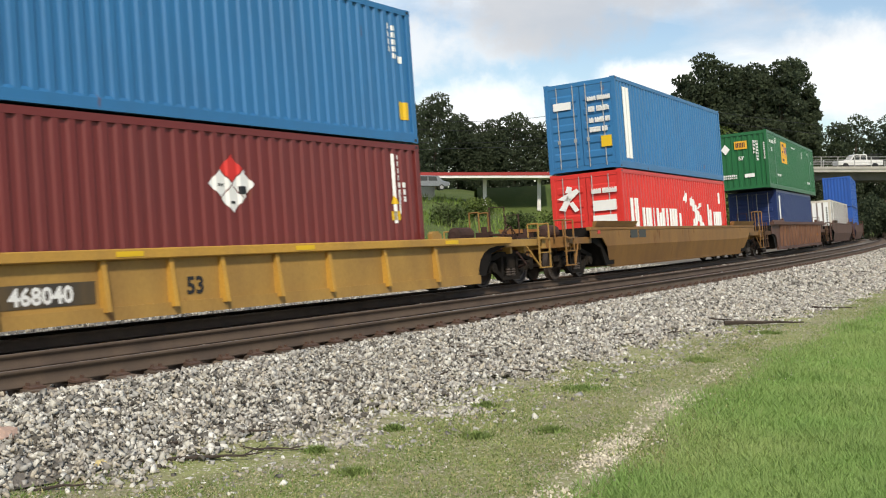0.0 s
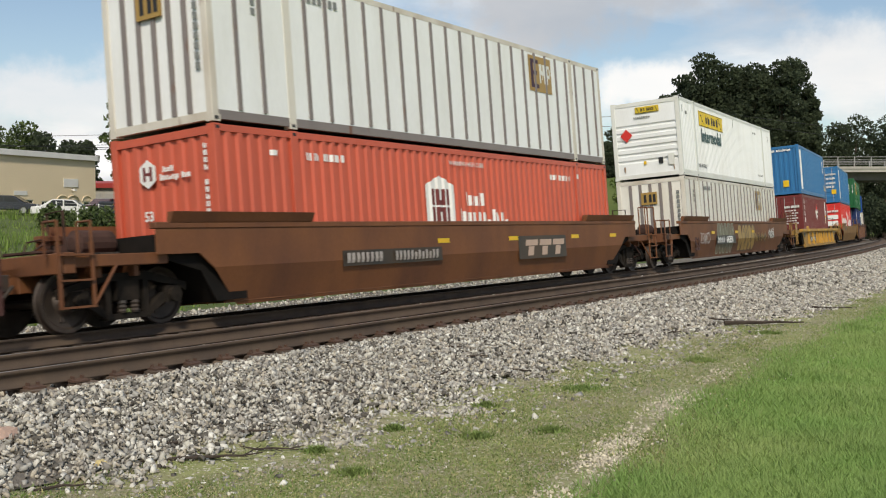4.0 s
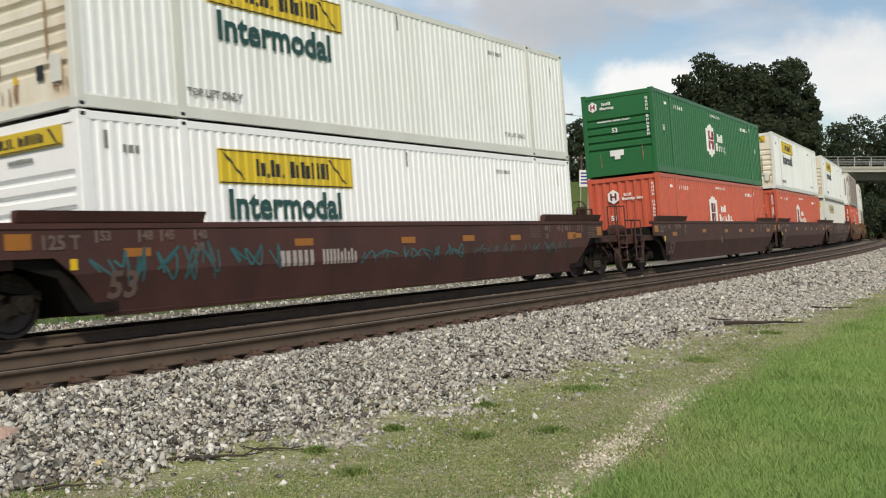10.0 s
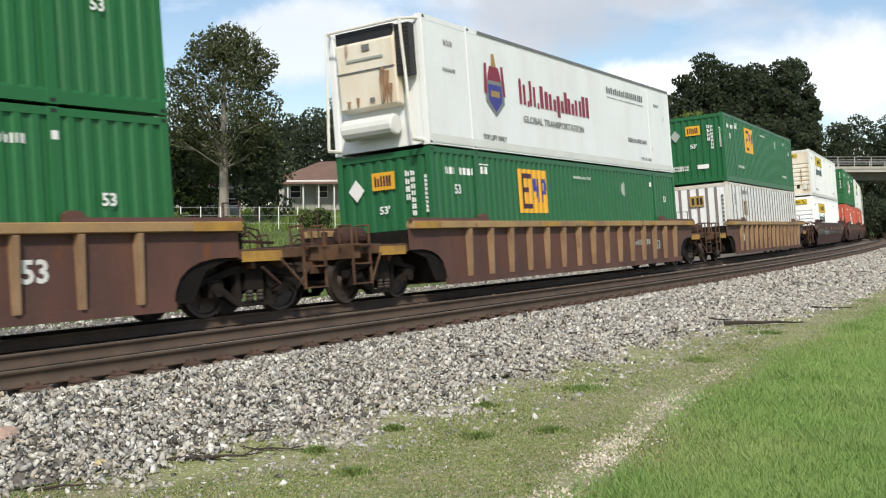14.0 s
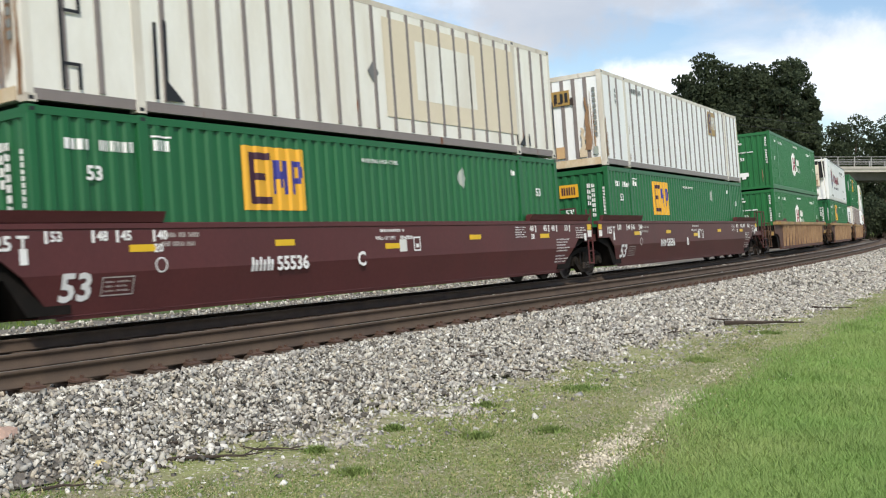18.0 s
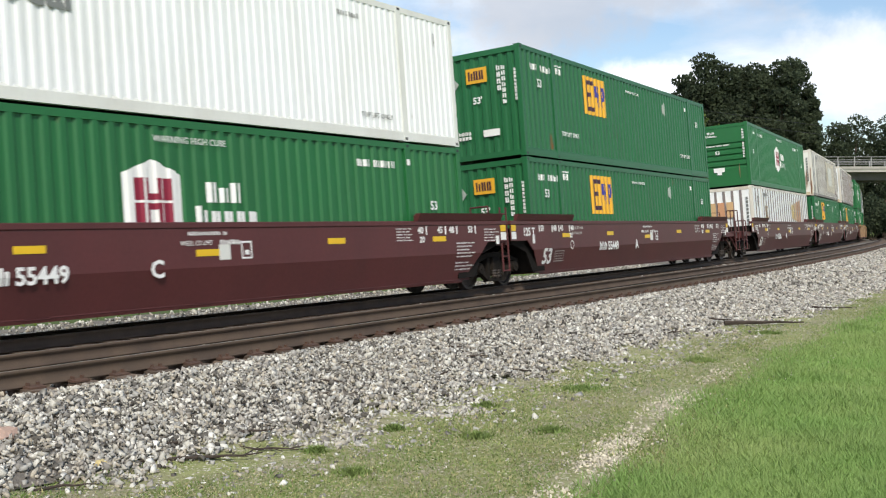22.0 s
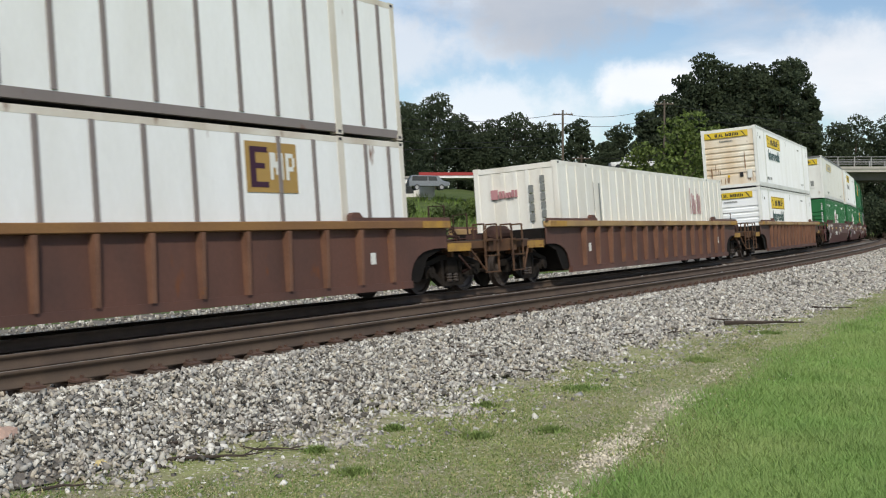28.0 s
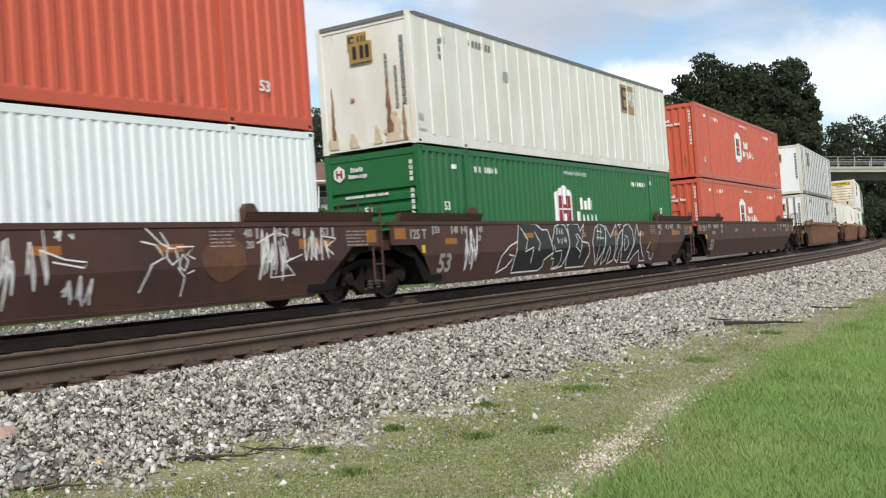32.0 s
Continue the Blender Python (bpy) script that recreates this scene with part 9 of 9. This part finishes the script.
def parked_car(x, y, ang, mat, label, van=False, z=None):
    z = ground_z(x, y) if z is None else z
    top = thing("parked_car", label, "car", "parked cars", m=pose(x, y, z, 0, 0, ang))
    if van:
        prof = [(-2.2, 0.4), (2.2, 0.4), (2.25, 0.85), (1.5, 1.0), (1.0, 1.55), (-1.9, 1.6), (-2.2, 1.0)]
    else:
        prof = [(-2.25, 0.35), (2.2, 0.35), (2.25, 0.72), (1.35, 0.86), (0.65, 1.36), (-0.75, 1.40), (-1.5, 0.95), (-2.2, 0.88)]
    part("body", Geo().prism(prof, "y", -0.86, 0.86).mesh("body", mat, bevel=0.06), top)
    gl = Geo()
    if van:
        quads = [((0.9, 1.0), (-0.1, 1.0), (-0.1, 1.48), (0.75, 1.45)), ((-0.2, 1.0), (-1.9, 1.0), (-1.8, 1.5), (-0.2, 1.48))]
    else:
        quads = [((1.1, 0.9), (0.05, 0.92), (0.05, 1.32), (0.6, 1.29)), ((-0.05, 0.92), (-1.2, 0.95), (-0.72, 1.33), (-0.05, 1.32))]
    for q in quads:
        for s in (-1, 1):
            gl.add([(px, s * 0.872, pz) for px, pz in q], [(0, 1, 2, 3)])
    part("side_window", gl.mesh("side_window", M_GLASS), top)
    x1, z1, x2, z2 = (1.5, 1.0, 1.0, 1.55) if van else (1.35, 0.86, 0.65, 1.36)
    part("windscreen", Geo().add([(x1 + 0.012, -0.72, z1 + 0.05), (x1 + 0.012, 0.72, z1 + 0.05), (x2 + 0.05, 0.66, z2 - 0.03), (x2 + 0.05, -0.66, z2 - 0.03)], [(0, 1, 2, 3)]).mesh("windscreen", M_GLASS), top)
    wm = memo("car_wheel", lambda: Geo().lathe([(0.2, -0.1), (0.31, -0.1), (0.31, 0.1), (0.2, 0.1)], 16, "y").mesh("wheel", P_BLACK))
    rm = memo("car_rim", lambda: Geo().lathe([(0.05, -0.105), (0.2, -0.108), (0.2, 0.108), (0.05, 0.105)], 12, "y").mesh("rim", M_GALV))
    for sx in (-1.35, 1.35):
        for sy in (-0.78, 0.78):
            w = part("wheel", wm, top, m=pose(sx, sy, 0.31))
            part("rim", rm, w)
    for sy in (-0.6, 0.6):
        part("headlight", Geo().box(2.2, sy - 0.16, 0.6, 2.27, sy + 0.16, 0.72).mesh("headlight", M_TRIM), top)
    return top


C_CARW = node_mat("white_car_paint", (0.72, 0.72, 0.71), (0.6, 0.6, 0.59), rough=0.25, spec=0.6, bump=0)
C_CARD = node_mat("dark_car_paint", (0.03, 0.035, 0.045), (0.05, 0.05, 0.06), rough=0.25, spec=0.6, bump=0)
C_CARR = node_mat("dark_red_car_paint", (0.06, 0.025, 0.03), (0.09, 0.04, 0.04), rough=0.25, spec=0.6, bump=0)
C_CARG = node_mat("grey_car_paint", (0.20, 0.22, 0.24), (0.15, 0.16, 0.18), rough=0.25, spec=0.6, bump=0)


def utility_pole(x, y, top_z, label, arms=1, box=False, mat=None, lamp=False):
    z = ground_z(x, y)
    t = thing("utility_pole", label, "utility pole", m=Matrix.Translation((x, y, z - 0.3)))
    h = top_z - z + 0.3
    part("pole", Geo().rod((0, 0, 0), (0, 0, h), 0.16, 8, 0.11).mesh("pole", mat or M_BARK), t)
    for k in range(arms):
        arm = part("crossarm", Geo().box(-1.1, -0.06, h - 0.5 - k * 0.9, 1.1, 0.06, h - 0.38 - k * 0.9).mesh("crossarm", M_BARK), t)
        for xx in (-0.95, -0.4, 0.4, 0.95):
            part("insulator", memo("insulator", lambda: Geo().lathe([(0.03, 0), (0.06, 0.04), (0.04, 0.1), (0.05, 0.14)], 8, "z").mesh("insulator", M_TRIM)), arm, m=pose(xx, 0, h - 0.38 - k * 0.9))
    if box:
        for sx in (-0.35, 0.35):
            part("transformer", Geo().lathe([(0.22, 0), (0.25, 0.05), (0.25, 0.85), (0.2, 0.92)], 10, "z", (sx, 0, h - 2.9)).mesh("transformer", M_GALV), t, "grey pole-mounted transformer")
    if lamp:
        part("lamp_arm", Geo().rod((0, 0, h - 0.2), (-1.0, 0, h), 0.04).cbox((-1.2, 0, h - 0.02), (0.5, 0.2, 0.1)).mesh("lamp_arm", M_GALV), t)
    return t


def wire(points, sag, name="overhead_wire"):
    cu = bpy.data.curves.new(name, "CURVE")
    cu.dimensions, cu.bevel_depth, cu.bevel_resolution = "3D", 0.022, 0
    for a, b in zip(points, points[1:]):
        sp = cu.splines.new("POLY")
        n = 14
        sp.points.add(n - 1)
        for i in range(n):
            t = i / (n - 1)
            p = Vector(a).lerp(Vector(b), t)
            p.z -= sag * 4 * t * (1 - t)
            sp.points[i].co = (*p, 1)
    cu.materials.append(P_BLACK)
    return tagged(new(name, cu), "thin black overhead power line", "power line")


def build_road():
    # the overpass
    zt = 7.45
    br = thing("road_bridge", "concrete road bridge over the tracks with a steel railing", "bridge")
    part("deck", Geo().box(36, 119.6, zt - 0.42, 80, 129.5, zt).mesh("deck", M_CONC), br)
    for y in (121.0, 123.4, 125.8, 128.2):
        part("girder", Geo().box(38, y - 0.22, zt - 1.35, 78, y + 0.22, zt - 0.42).mesh("girder", M_DARKCONC), br)
    for y in (119.5, 129.3):
        part("kerb", Geo().box(36, y, zt - 0.05, 80, y + 0.3, zt + 0.22).mesh("kerb", M_CONC), br)
        for k in range(23):
            part("railing_post", memo("railing_post", lambda: Geo().box(-0.05, -0.05, 0, 0.05, 0.05, 1.12).mesh("railing_post", M_GALV)), br, m=pose(36.5 + k * 1.95, y + 0.15, zt + 0.2))
        for h in (0.45, 0.8, 1.15):
            part("railing_bar", Geo().rod((36, y + 0.15, zt + 0.2 + h), (80, y + 0.15, zt + 0.2 + h), 0.035, 6).mesh("railing_bar", M_GALV), br)
    for x in (40.0, 62.5):
        for y in (121, 124.5, 128):
            part("pier", Geo().rod((x, y, -2.5), (x, y, zt - 1.9), 0.42, 12).mesh("pier", M_DARKCONC), br)
        part("pier_cap", Geo().box(x - 0.5, 119.8, zt - 1.95, x + 0.5, 129.2, zt - 1.25).mesh("pier_cap", M_DARKCONC), br)
    # the approach road climbs on its bank
    def ramp(x):
        return zt - 2.2 * (1 - smooth_step((x - 4) / 30))
    xs = np.linspace(4, 36.4, 14)
    road, bank = Geo(), Geo()
    for a, b in zip(xs, xs[1:]):
        za, zb = float(ramp(a)), float(ramp(b))
        road.add([(a, 119.8, za), (b, 119.8, zb), (b, 129.2, zb), (a, 129.2, za)], [(0, 1, 2, 3)])
        for y0, y1 in ((119.8, 109.0), (129.2, 139.0)):
            bank.add([(a, y0, za - 0.02), (b, y0, zb - 0.02), (b, y1, zb - 6.2), (a, y1, za - 6.2)], [(0, 1, 2, 3)])
    bank.add([(38.8, 119.8, zt - 0.3), (38.8, 129.2, zt - 0.3), (44.5, 129.2, -3), (44.5, 119.8, -3), (36.4, 109, zt - 6.2), (36.4, 139, zt - 6.2), (36.4, 119.8, zt - 0.3), (36.4, 129.2, zt - 0.3)], [(0, 1, 2, 3), (0, 3, 4, 6), (1, 7, 5, 2), (6, 0, 1, 7)])
    tagged(new("road", road.mesh("road", M_ASPH, weld=True)), "worn asphalt road leading up to the bridge", "road", kind="structure")
    tagged(new("road_bank", bank.mesh("road_bank", M_FIELD, weld=True)), "grassy bank carrying the road to the bridge", "bank", kind="structure")


def pickup():
    """The white pickup that drives over the bridge."""
    top = thing("pickup_truck", "white pickup truck driving over the bridge", "pickup truck")
    part("body", Geo().prism([(-2.7, 0.45), (2.6, 0.45), (2.65, 0.95), (1.25, 1.08), (0.75, 1.72), (-0.75, 1.75), (-0.85, 1.1), (-2.7, 1.1)], "y", -0.92, 0.92).mesh("body", C_CARW, bevel=0.06), top)
    for s in (-1, 1):
        g = Geo()
        for q in (((1.0, 1.12), (0.1, 1.12), (0.1, 1.62), (0.68, 1.62)), ((0.0, 1.12), (-0.68, 1.12), (-0.62, 1.62), (0.0, 1.62))):
            g.add([(a, s * 0.935, b) for a, b in q], [(0, 1, 2, 3)])
        part("side_window", g.mesh("side_window", M_GLASS), top)
    part("load_rack", Geo().box(-2.6, -0.8, 1.1, -0.9, 0.8, 1.14).rod((-2.6, -0.85, 1.1), (-2.6, -0.85, 1.75), 0.03).rod((-1.0, -0.85, 1.75), (-2.6, -0.85, 1.75), 0.03).rod((-2.6, 0.85, 1.1), (-2.6, 0.85, 1.75), 0.03).rod((-1.0, 0.85, 1.75), (-2.6, 0.85, 1.75), 0.03).cbox((-1.8, 0, 1.35), (1.2, 1.2, 0.45)).mesh("load_rack", P_BLACK), top)
    wm = memo("pickup_wheel", lambda: Geo().lathe([(0.2, -0.12), (0.37, -0.12), (0.37, 0.12), (0.2, 0.12)], 16, "y").mesh("wheel", P_BLACK))
    for sx in (-1.75, 1.75):
        for sy in (-0.82, 0.82):
            part("wheel", wm, top, m=pose(sx, sy, 0.37))
    return top


def build_station():
    t = thing("filling_station_canopy", "filling station canopy with a red band and white edge", "canopy", m=pose(-2.6, 112, 0))
    zt = 6.75
    part("roof", Geo().box(0, 0, zt - 0.62, 14.6, 6.5, zt - 0.05).mesh("roof", M_TRIM), t)
    part("red_band", Geo().box(-0.04, -0.04, zt - 0.35, 14.64, 6.54, zt).mesh("red_band", M_REDROOF), t, "red fascia band")
    for x in (1.2, 7.3, 13.4):
        part("column", Geo().box(x - 0.2, 2.5, 2.0, x + 0.2, 2.9, zt - 0.6).mesh("column", M_TRIM), t)
    s = thing("station_shop", "low white shop behind the canopy", "building", m=pose(-5.2, 119, 0))
    part("wall", Geo().box(0, 0, 2.0, 4.2, 5, 6.4).mesh("wall", M_TRIM), s)
    part("roof", Geo().box(-0.2, -0.2, 6.4, 4.4, 5.2, 6.6).mesh("roof", M_CONC), s)
    part("window", Geo().box(0.4, -0.02, 4.6, 1.8, 0.02, 5.8).mesh("window", M_GLASS), s)
    sh = thing("metal_shed", "long pale metal shed with a shallow roof", "shed", m=pose(-8.9, 108, 0))
    part("wall", Geo().box(0, 0, 2.0, 4.6, 5, 6.2).mesh("wall", M_SILVERWALL), sh)
    part("roof", Geo().prism([(-0.2, 6.2), (4.8, 6.2), (2.3, 6.85)], "y", -0.2, 5.2).mesh("roof", M_GALV), sh)
    sg = thing("roadside_sign", "white roadside sign board on two posts", "sign", m=pose(13.9, 104, 0))
    part("board", Geo().box(0, 0, 4.9, 1.05, 0.08, 6.6).mesh("board", M_TRIM), sg)
    for k in range(4):
        part("sign_bar", Geo().box(0.15, -0.015, 5.2 + 0.33 * k, 0.9, 0.0, 5.36 + 0.33 * k).mesh("sign_bar", P_INKB), sg)
    for x in (0.15, 0.9):
        part("post", Geo().box(x - 0.05, 0.02, 2.2, x + 0.05, 0.07, 4.9).mesh("post", M_GALV), sg)


M_SILVERWALL = node_mat("pale_metal_wall", (0.55, 0.56, 0.56), (0.42, 0.42, 0.42), rough=0.5, scale=0.8, stretch=(3, 3, 0.3))


def build_fence():
    t = thing("field_fence", "wire fence with pale posts before the houses", "fence")
    for k in range(16):
        x, y = -25.0 + k * 1.25, 66.0 + 0.35 * k
        z = ground_z(x, y)
        part("fence_post", memo("fence_post", lambda: Geo().rod((0, 0, -0.2), (0, 0, 1.55), 0.045, 6).mesh("fence_post", M_TRIM)), t, m=pose(x, y, z))
        if k < 15:
            x2, y2 = -25.0 + (k + 1) * 1.25, 66.0 + 0.35 * (k + 1)
            z2 = ground_z(x2, y2)
            for h in (0.4, 0.95, 1.48):
                part("fence_wire", Geo().rod((x, y, z + h), (x2, y2, z2 + h), 0.014, 4).mesh("fence_wire", M_GALV), t)


def branch(x, y, ang, long, label, seed, mat=None, thick=0.03):
    rnd = random.Random(seed)
    _, q, zt = nearest(np.array([x]), np.array([y]))
    z = max(ground_z(x, y), float(zt[0] + cross(q)[0])) + thick * 1.4
    t = thing("dead_branch", label, "branch", m=pose(x, y, z, 0, 0, ang))
    pts = [Vector((-long / 2, 0, 0))]
    for k in range(6):
        pts.append(pts[-1] + Vector((long / 6, rnd.uniform(-0.05, 0.05) * min(long, 1), rnd.uniform(-0.012, 0.015))))
    part("stick", Geo().tube(pts, [thick * (1.1 - k * 0.14) for k in range(7)]).mesh("stick", mat or M_DEADWOOD), t)
    for k in ((2, 4, 5) if long > 0.6 else (3,)):
        end = pts[k] + Vector((rnd.uniform(0.05, 0.2), rnd.choice((-1, 1)) * rnd.uniform(0.1, 0.25), 0.02)) * min(long, 1)
        part("twig", Geo().tube([pts[k], end], [thick * 0.4, thick * 0.12], 5).mesh("twig", mat or M_DEADWOOD), t)


M_DEADWOOD = node_mat("rotten_wood", (0.045, 0.034, 0.027), (0.085, 0.065, 0.05), rough=0.95, scale=6, stretch=(1, 5, 5), amount=0.7, fine=40, bump=0.5)


def weed_clump(x, y, wide, seed):
    """A tuft of broad low leaves rising from one root."""
    rng = np.random.default_rng(seed)
    n = 420
    a, r = rng.uniform(0, math.tau, n), np.abs(rng.normal(0, wide / 2.6, n))
    P = np.stack([r * np.cos(a), r * np.sin(a) * 0.7, np.zeros(n)], -1)
    H = rng.uniform(0.02, 0.075, n) * np.clip(1.2 - r / wide, 0.3, 1)
    me = blade_mesh("weed_clump", P, H, rng.uniform(0.012, 0.028, n), rng, M_STRIPWEED, 1.4)
    thing("weed_clump", "low clump of broad green weeds in the gravelly strip", "weed", kind="stuff", m=pose(x, y, ground_z(x, y)), data=me)


def rock(x, y, size, mat, label, seed):
    rnd = random.Random(seed)
    bm = bmesh.new()
    bmesh.ops.create_icosphere(bm, subdivisions=2, radius=size)
    for v in bm.verts:
        v.co *= 1 + noise.noise(v.co * (1.2 / size) + Vector((seed, 0, 0))) * 0.45
        v.co.z *= 0.55
        v.co.x *= 1.3
    me = bpy.data.meshes.new("rock")
    bm.to_mesh(me)
    bm.free()
    me.materials.append(mat)
    s, q, z = nearest(np.array([x]), np.array([y]))
    zz = max(ground_z(x, y), float(z[0] + cross(q)[0]))
    thing("rock", label, "rock", m=pose(x, y, zz + size * 0.2, 0, 0, rnd.uniform(0, 360)), data=me)


build_store()
house(-15.4, 96, 2.75, -8, 8.6, 7.5, 2.5, 2.0, "low house with a brown hipped roof and white fascia", 1)
house(-20.4, 86, 1.9, 4, 2.6, 3.0, 2.5, 0.7, "small grey porch building behind the trees", 2, porch=False)
parked_car(-27.0, 73, 12, C_CARW, "white saloon car parked before the tan store")
parked_car(-31.6, 74, 8, C_CARD, "dark blue car parked before the tan store")
parked_car(-26.0, 79.5, 70, C_CARR, "dark red car parked before the tan store")
parked_car(-23.0, 79.0, 5, C_CARG, "grey estate car parked beside the trees", True)
parked_car(-22.2, 72.0, 15, C_CARD, "dark car half hidden in the weeds", True)
build_road()
PICKUP = pickup()
build_station()
parked_car(-1.6, 110.5, 10, C_CARG, "grey van standing at the filling station", True, z=4.75)
build_fence()
utility_pole(12.9, 110, 13.3, "tall wooden utility pole beside the road", 1, False)
utility_pole(-8.7, 90, 12.0, "pale concrete lamp pole near the house", 0, False, M_CONC, True)
utility_pole(-8.4, 98, 12.2, "wooden utility pole with two transformers", 2, True)
utility_pole(26.2, 121, 15.6, "wooden utility pole among the trees", 1)
utility_pole(-22.6, 78, 7.3, "slim grey lamp post at the parking place", 0, False, M_GALV, True)
utility_pole(16.0, 118, 9.0, "short dark utility pole beyond the road", 1)
wire([(-75, 100, 11.5), (-30, 104, 10.4), (-8.4, 98, 11.8), (12.9, 110, 12.9), (26.2, 121, 15.1), (90, 135, 10.5)], 0.8)
wire([(-75, 100, 10.4), (-30, 104, 9.4), (-8.4, 98, 10.9), (12.9, 110, 11.9), (26.2, 121, 13.9), (90, 135, 9.8)], 0.8)
wire([(-75, 101, 9.9), (-30, 105, 9.0), (-8.4, 98, 9.5), (12.9, 110, 10.6), (16.0, 118, 8.7), (90, 133, 10.0)], 0.7)
wire([(-30, 60, 6.2), (12.9, 110, 9.6)], 0.5)
branch(5.95, 18.85, 4, 1.5, "long dark dead branch on the gravel edge", 1, None, 0.045)
for k, (x, y, ang, long) in enumerate(((0.12, 13.62, -30, 0.3), (0.38, 13.28, 15, 0.4), (0.91, 12.91, -8, 0.42), (2.88, 17.53, 60, 0.3), (2.9, 16.24, 5, 0.4), (3.8, 17.06, 20, 0.45), (5.1, 19.3, -35, 0.8),
                                       (6.9, 22.75, 40, 0.35), (8.59, 22.55, 10, 0.9), (14.3, 35.4, -20, 1.1), (-2.25, 8.63, 40, 0.22), (-1.91, 8.41, 10, 0.3), (-1.72, 9.14, 0, 0.4), (-1.29, 10.64, -30, 0.2), (-1.26, 11.12, -15, 0.35), (0.01, 12.11, 30, 0.2))):
    branch(x, y, ang, long, "small dark broken stick lying among the stones", 20 + k, None, 0.014 + 0.016 * min(long, 0.9))
branch(-2.0, 8.35, 20, 1.0, "weathered grey stick among the stones", 3, None, 0.02)
branch(-1.6, 8.8, -10, 0.8, "dark broken stick among the stones", 4, None, 0.018)
branch(-2.75, 7.3, 5, 0.5, "dark stick at the gravel edge", 5, None, 0.016)
M_PINK = node_mat("pink_granite", (0.48, 0.33, 0.26), (0.36, 0.25, 0.2), rough=0.85, scale=6, fine=60, bump=0.3)
M_BUFF = node_mat("buff_stone", (0.58, 0.47, 0.22), (0.42, 0.33, 0.17), rough=0.85, scale=6, fine=60, bump=0.3)
M_PALEST = node_mat("pale_stone", (0.55, 0.53, 0.48), (0.42, 0.40, 0.36), rough=0.85, scale=6, fine=60, bump=0.3)
rock(-3.62, 8.2, 0.13, M_PINK, "flat pinkish stone beside the gravel", 1)
rock(-2.7, 7.95, 0.055, M_BUFF, "small yellowish stone on the gravel", 2)
rock(-0.6, 10.3, 0.06, M_PALEST, "pale rounded stone on the gravel", 3)
rock(-2.05, 7.0, 0.05, M_PALEST, "small pale stone in the weeds", 4)
for k, (x, y, w) in enumerate(((1.0, 9.39, 0.34), (3.58, 14.13, 0.6), (-0.47, 9.63, 0.22), (-1.09, 8.71, 0.2), (0.46, 10.81, 0.25), (1.62, 11.84, 0.5), (0.3, 9.2, 0.3), (-0.7, 7.9, 0.25), (5.6, 17.5, 0.5))):
    weed_clump(x, y, w, 60 + k)
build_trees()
build_sleepers()
build_stones()
build_grass()


# ---------------------------------------------------------------- what moves
def motions():
    times = [k * 0.8 for k in range(41)]
    for off, car, lower, upper in UNITS:
        poses = [(t, unit_pose(off + run(t))) for t in times]
        walk(car, poses)
        for box, z in ((lower, FLOOR), (upper, FLOOR + HC + 0.035)):
            if box:
                walk(box["ob"], [(t, m @ Matrix.Translation((0, 0, z))) for t, m in poses])
    walk(PICKUP, [(t, pose(x, 122.3, 7.46, 0, 0, 180)) for t, x in ((0, 49.6), (0.5, 46.7), (1, 43.9), (2, 39.2), (3, 36.2))] + [(t, pose(x, 122.3, 7.4 - d, 0, 0, 180)) for t, x, d in ((4, 33.6, 0.0), (6, 29.6, 0.0), (8, 26.5, 0.02), (10, 24.2, 0.03), (12, 22.8, 0.05), (32, 22.6, 0.05))])
    # the wheels roll: every wheelset turns with the distance that the train has gone
    rows = [[], []]
    for f in range(frame(32.0)):
        t = f / FPS
        turn = Matrix.Rotation(run(t) / 0.457, 4, "Y")
        for k, x in enumerate((-0.89, 0.89)):
            rows[k].append((t, Matrix.Translation((x, 0, 0.457)) @ turn))
    for k in (0, 1):
        first = SPIN[k][0]
        walk(first, rows[k])
        keyed = first.animation_data
        for other in SPIN[k][1:]:
            other.rotation_mode = "QUATERNION"
            data = other.animation_data_create()
            data.action, data.action_slot = keyed.action, keyed.action_slot


motions()
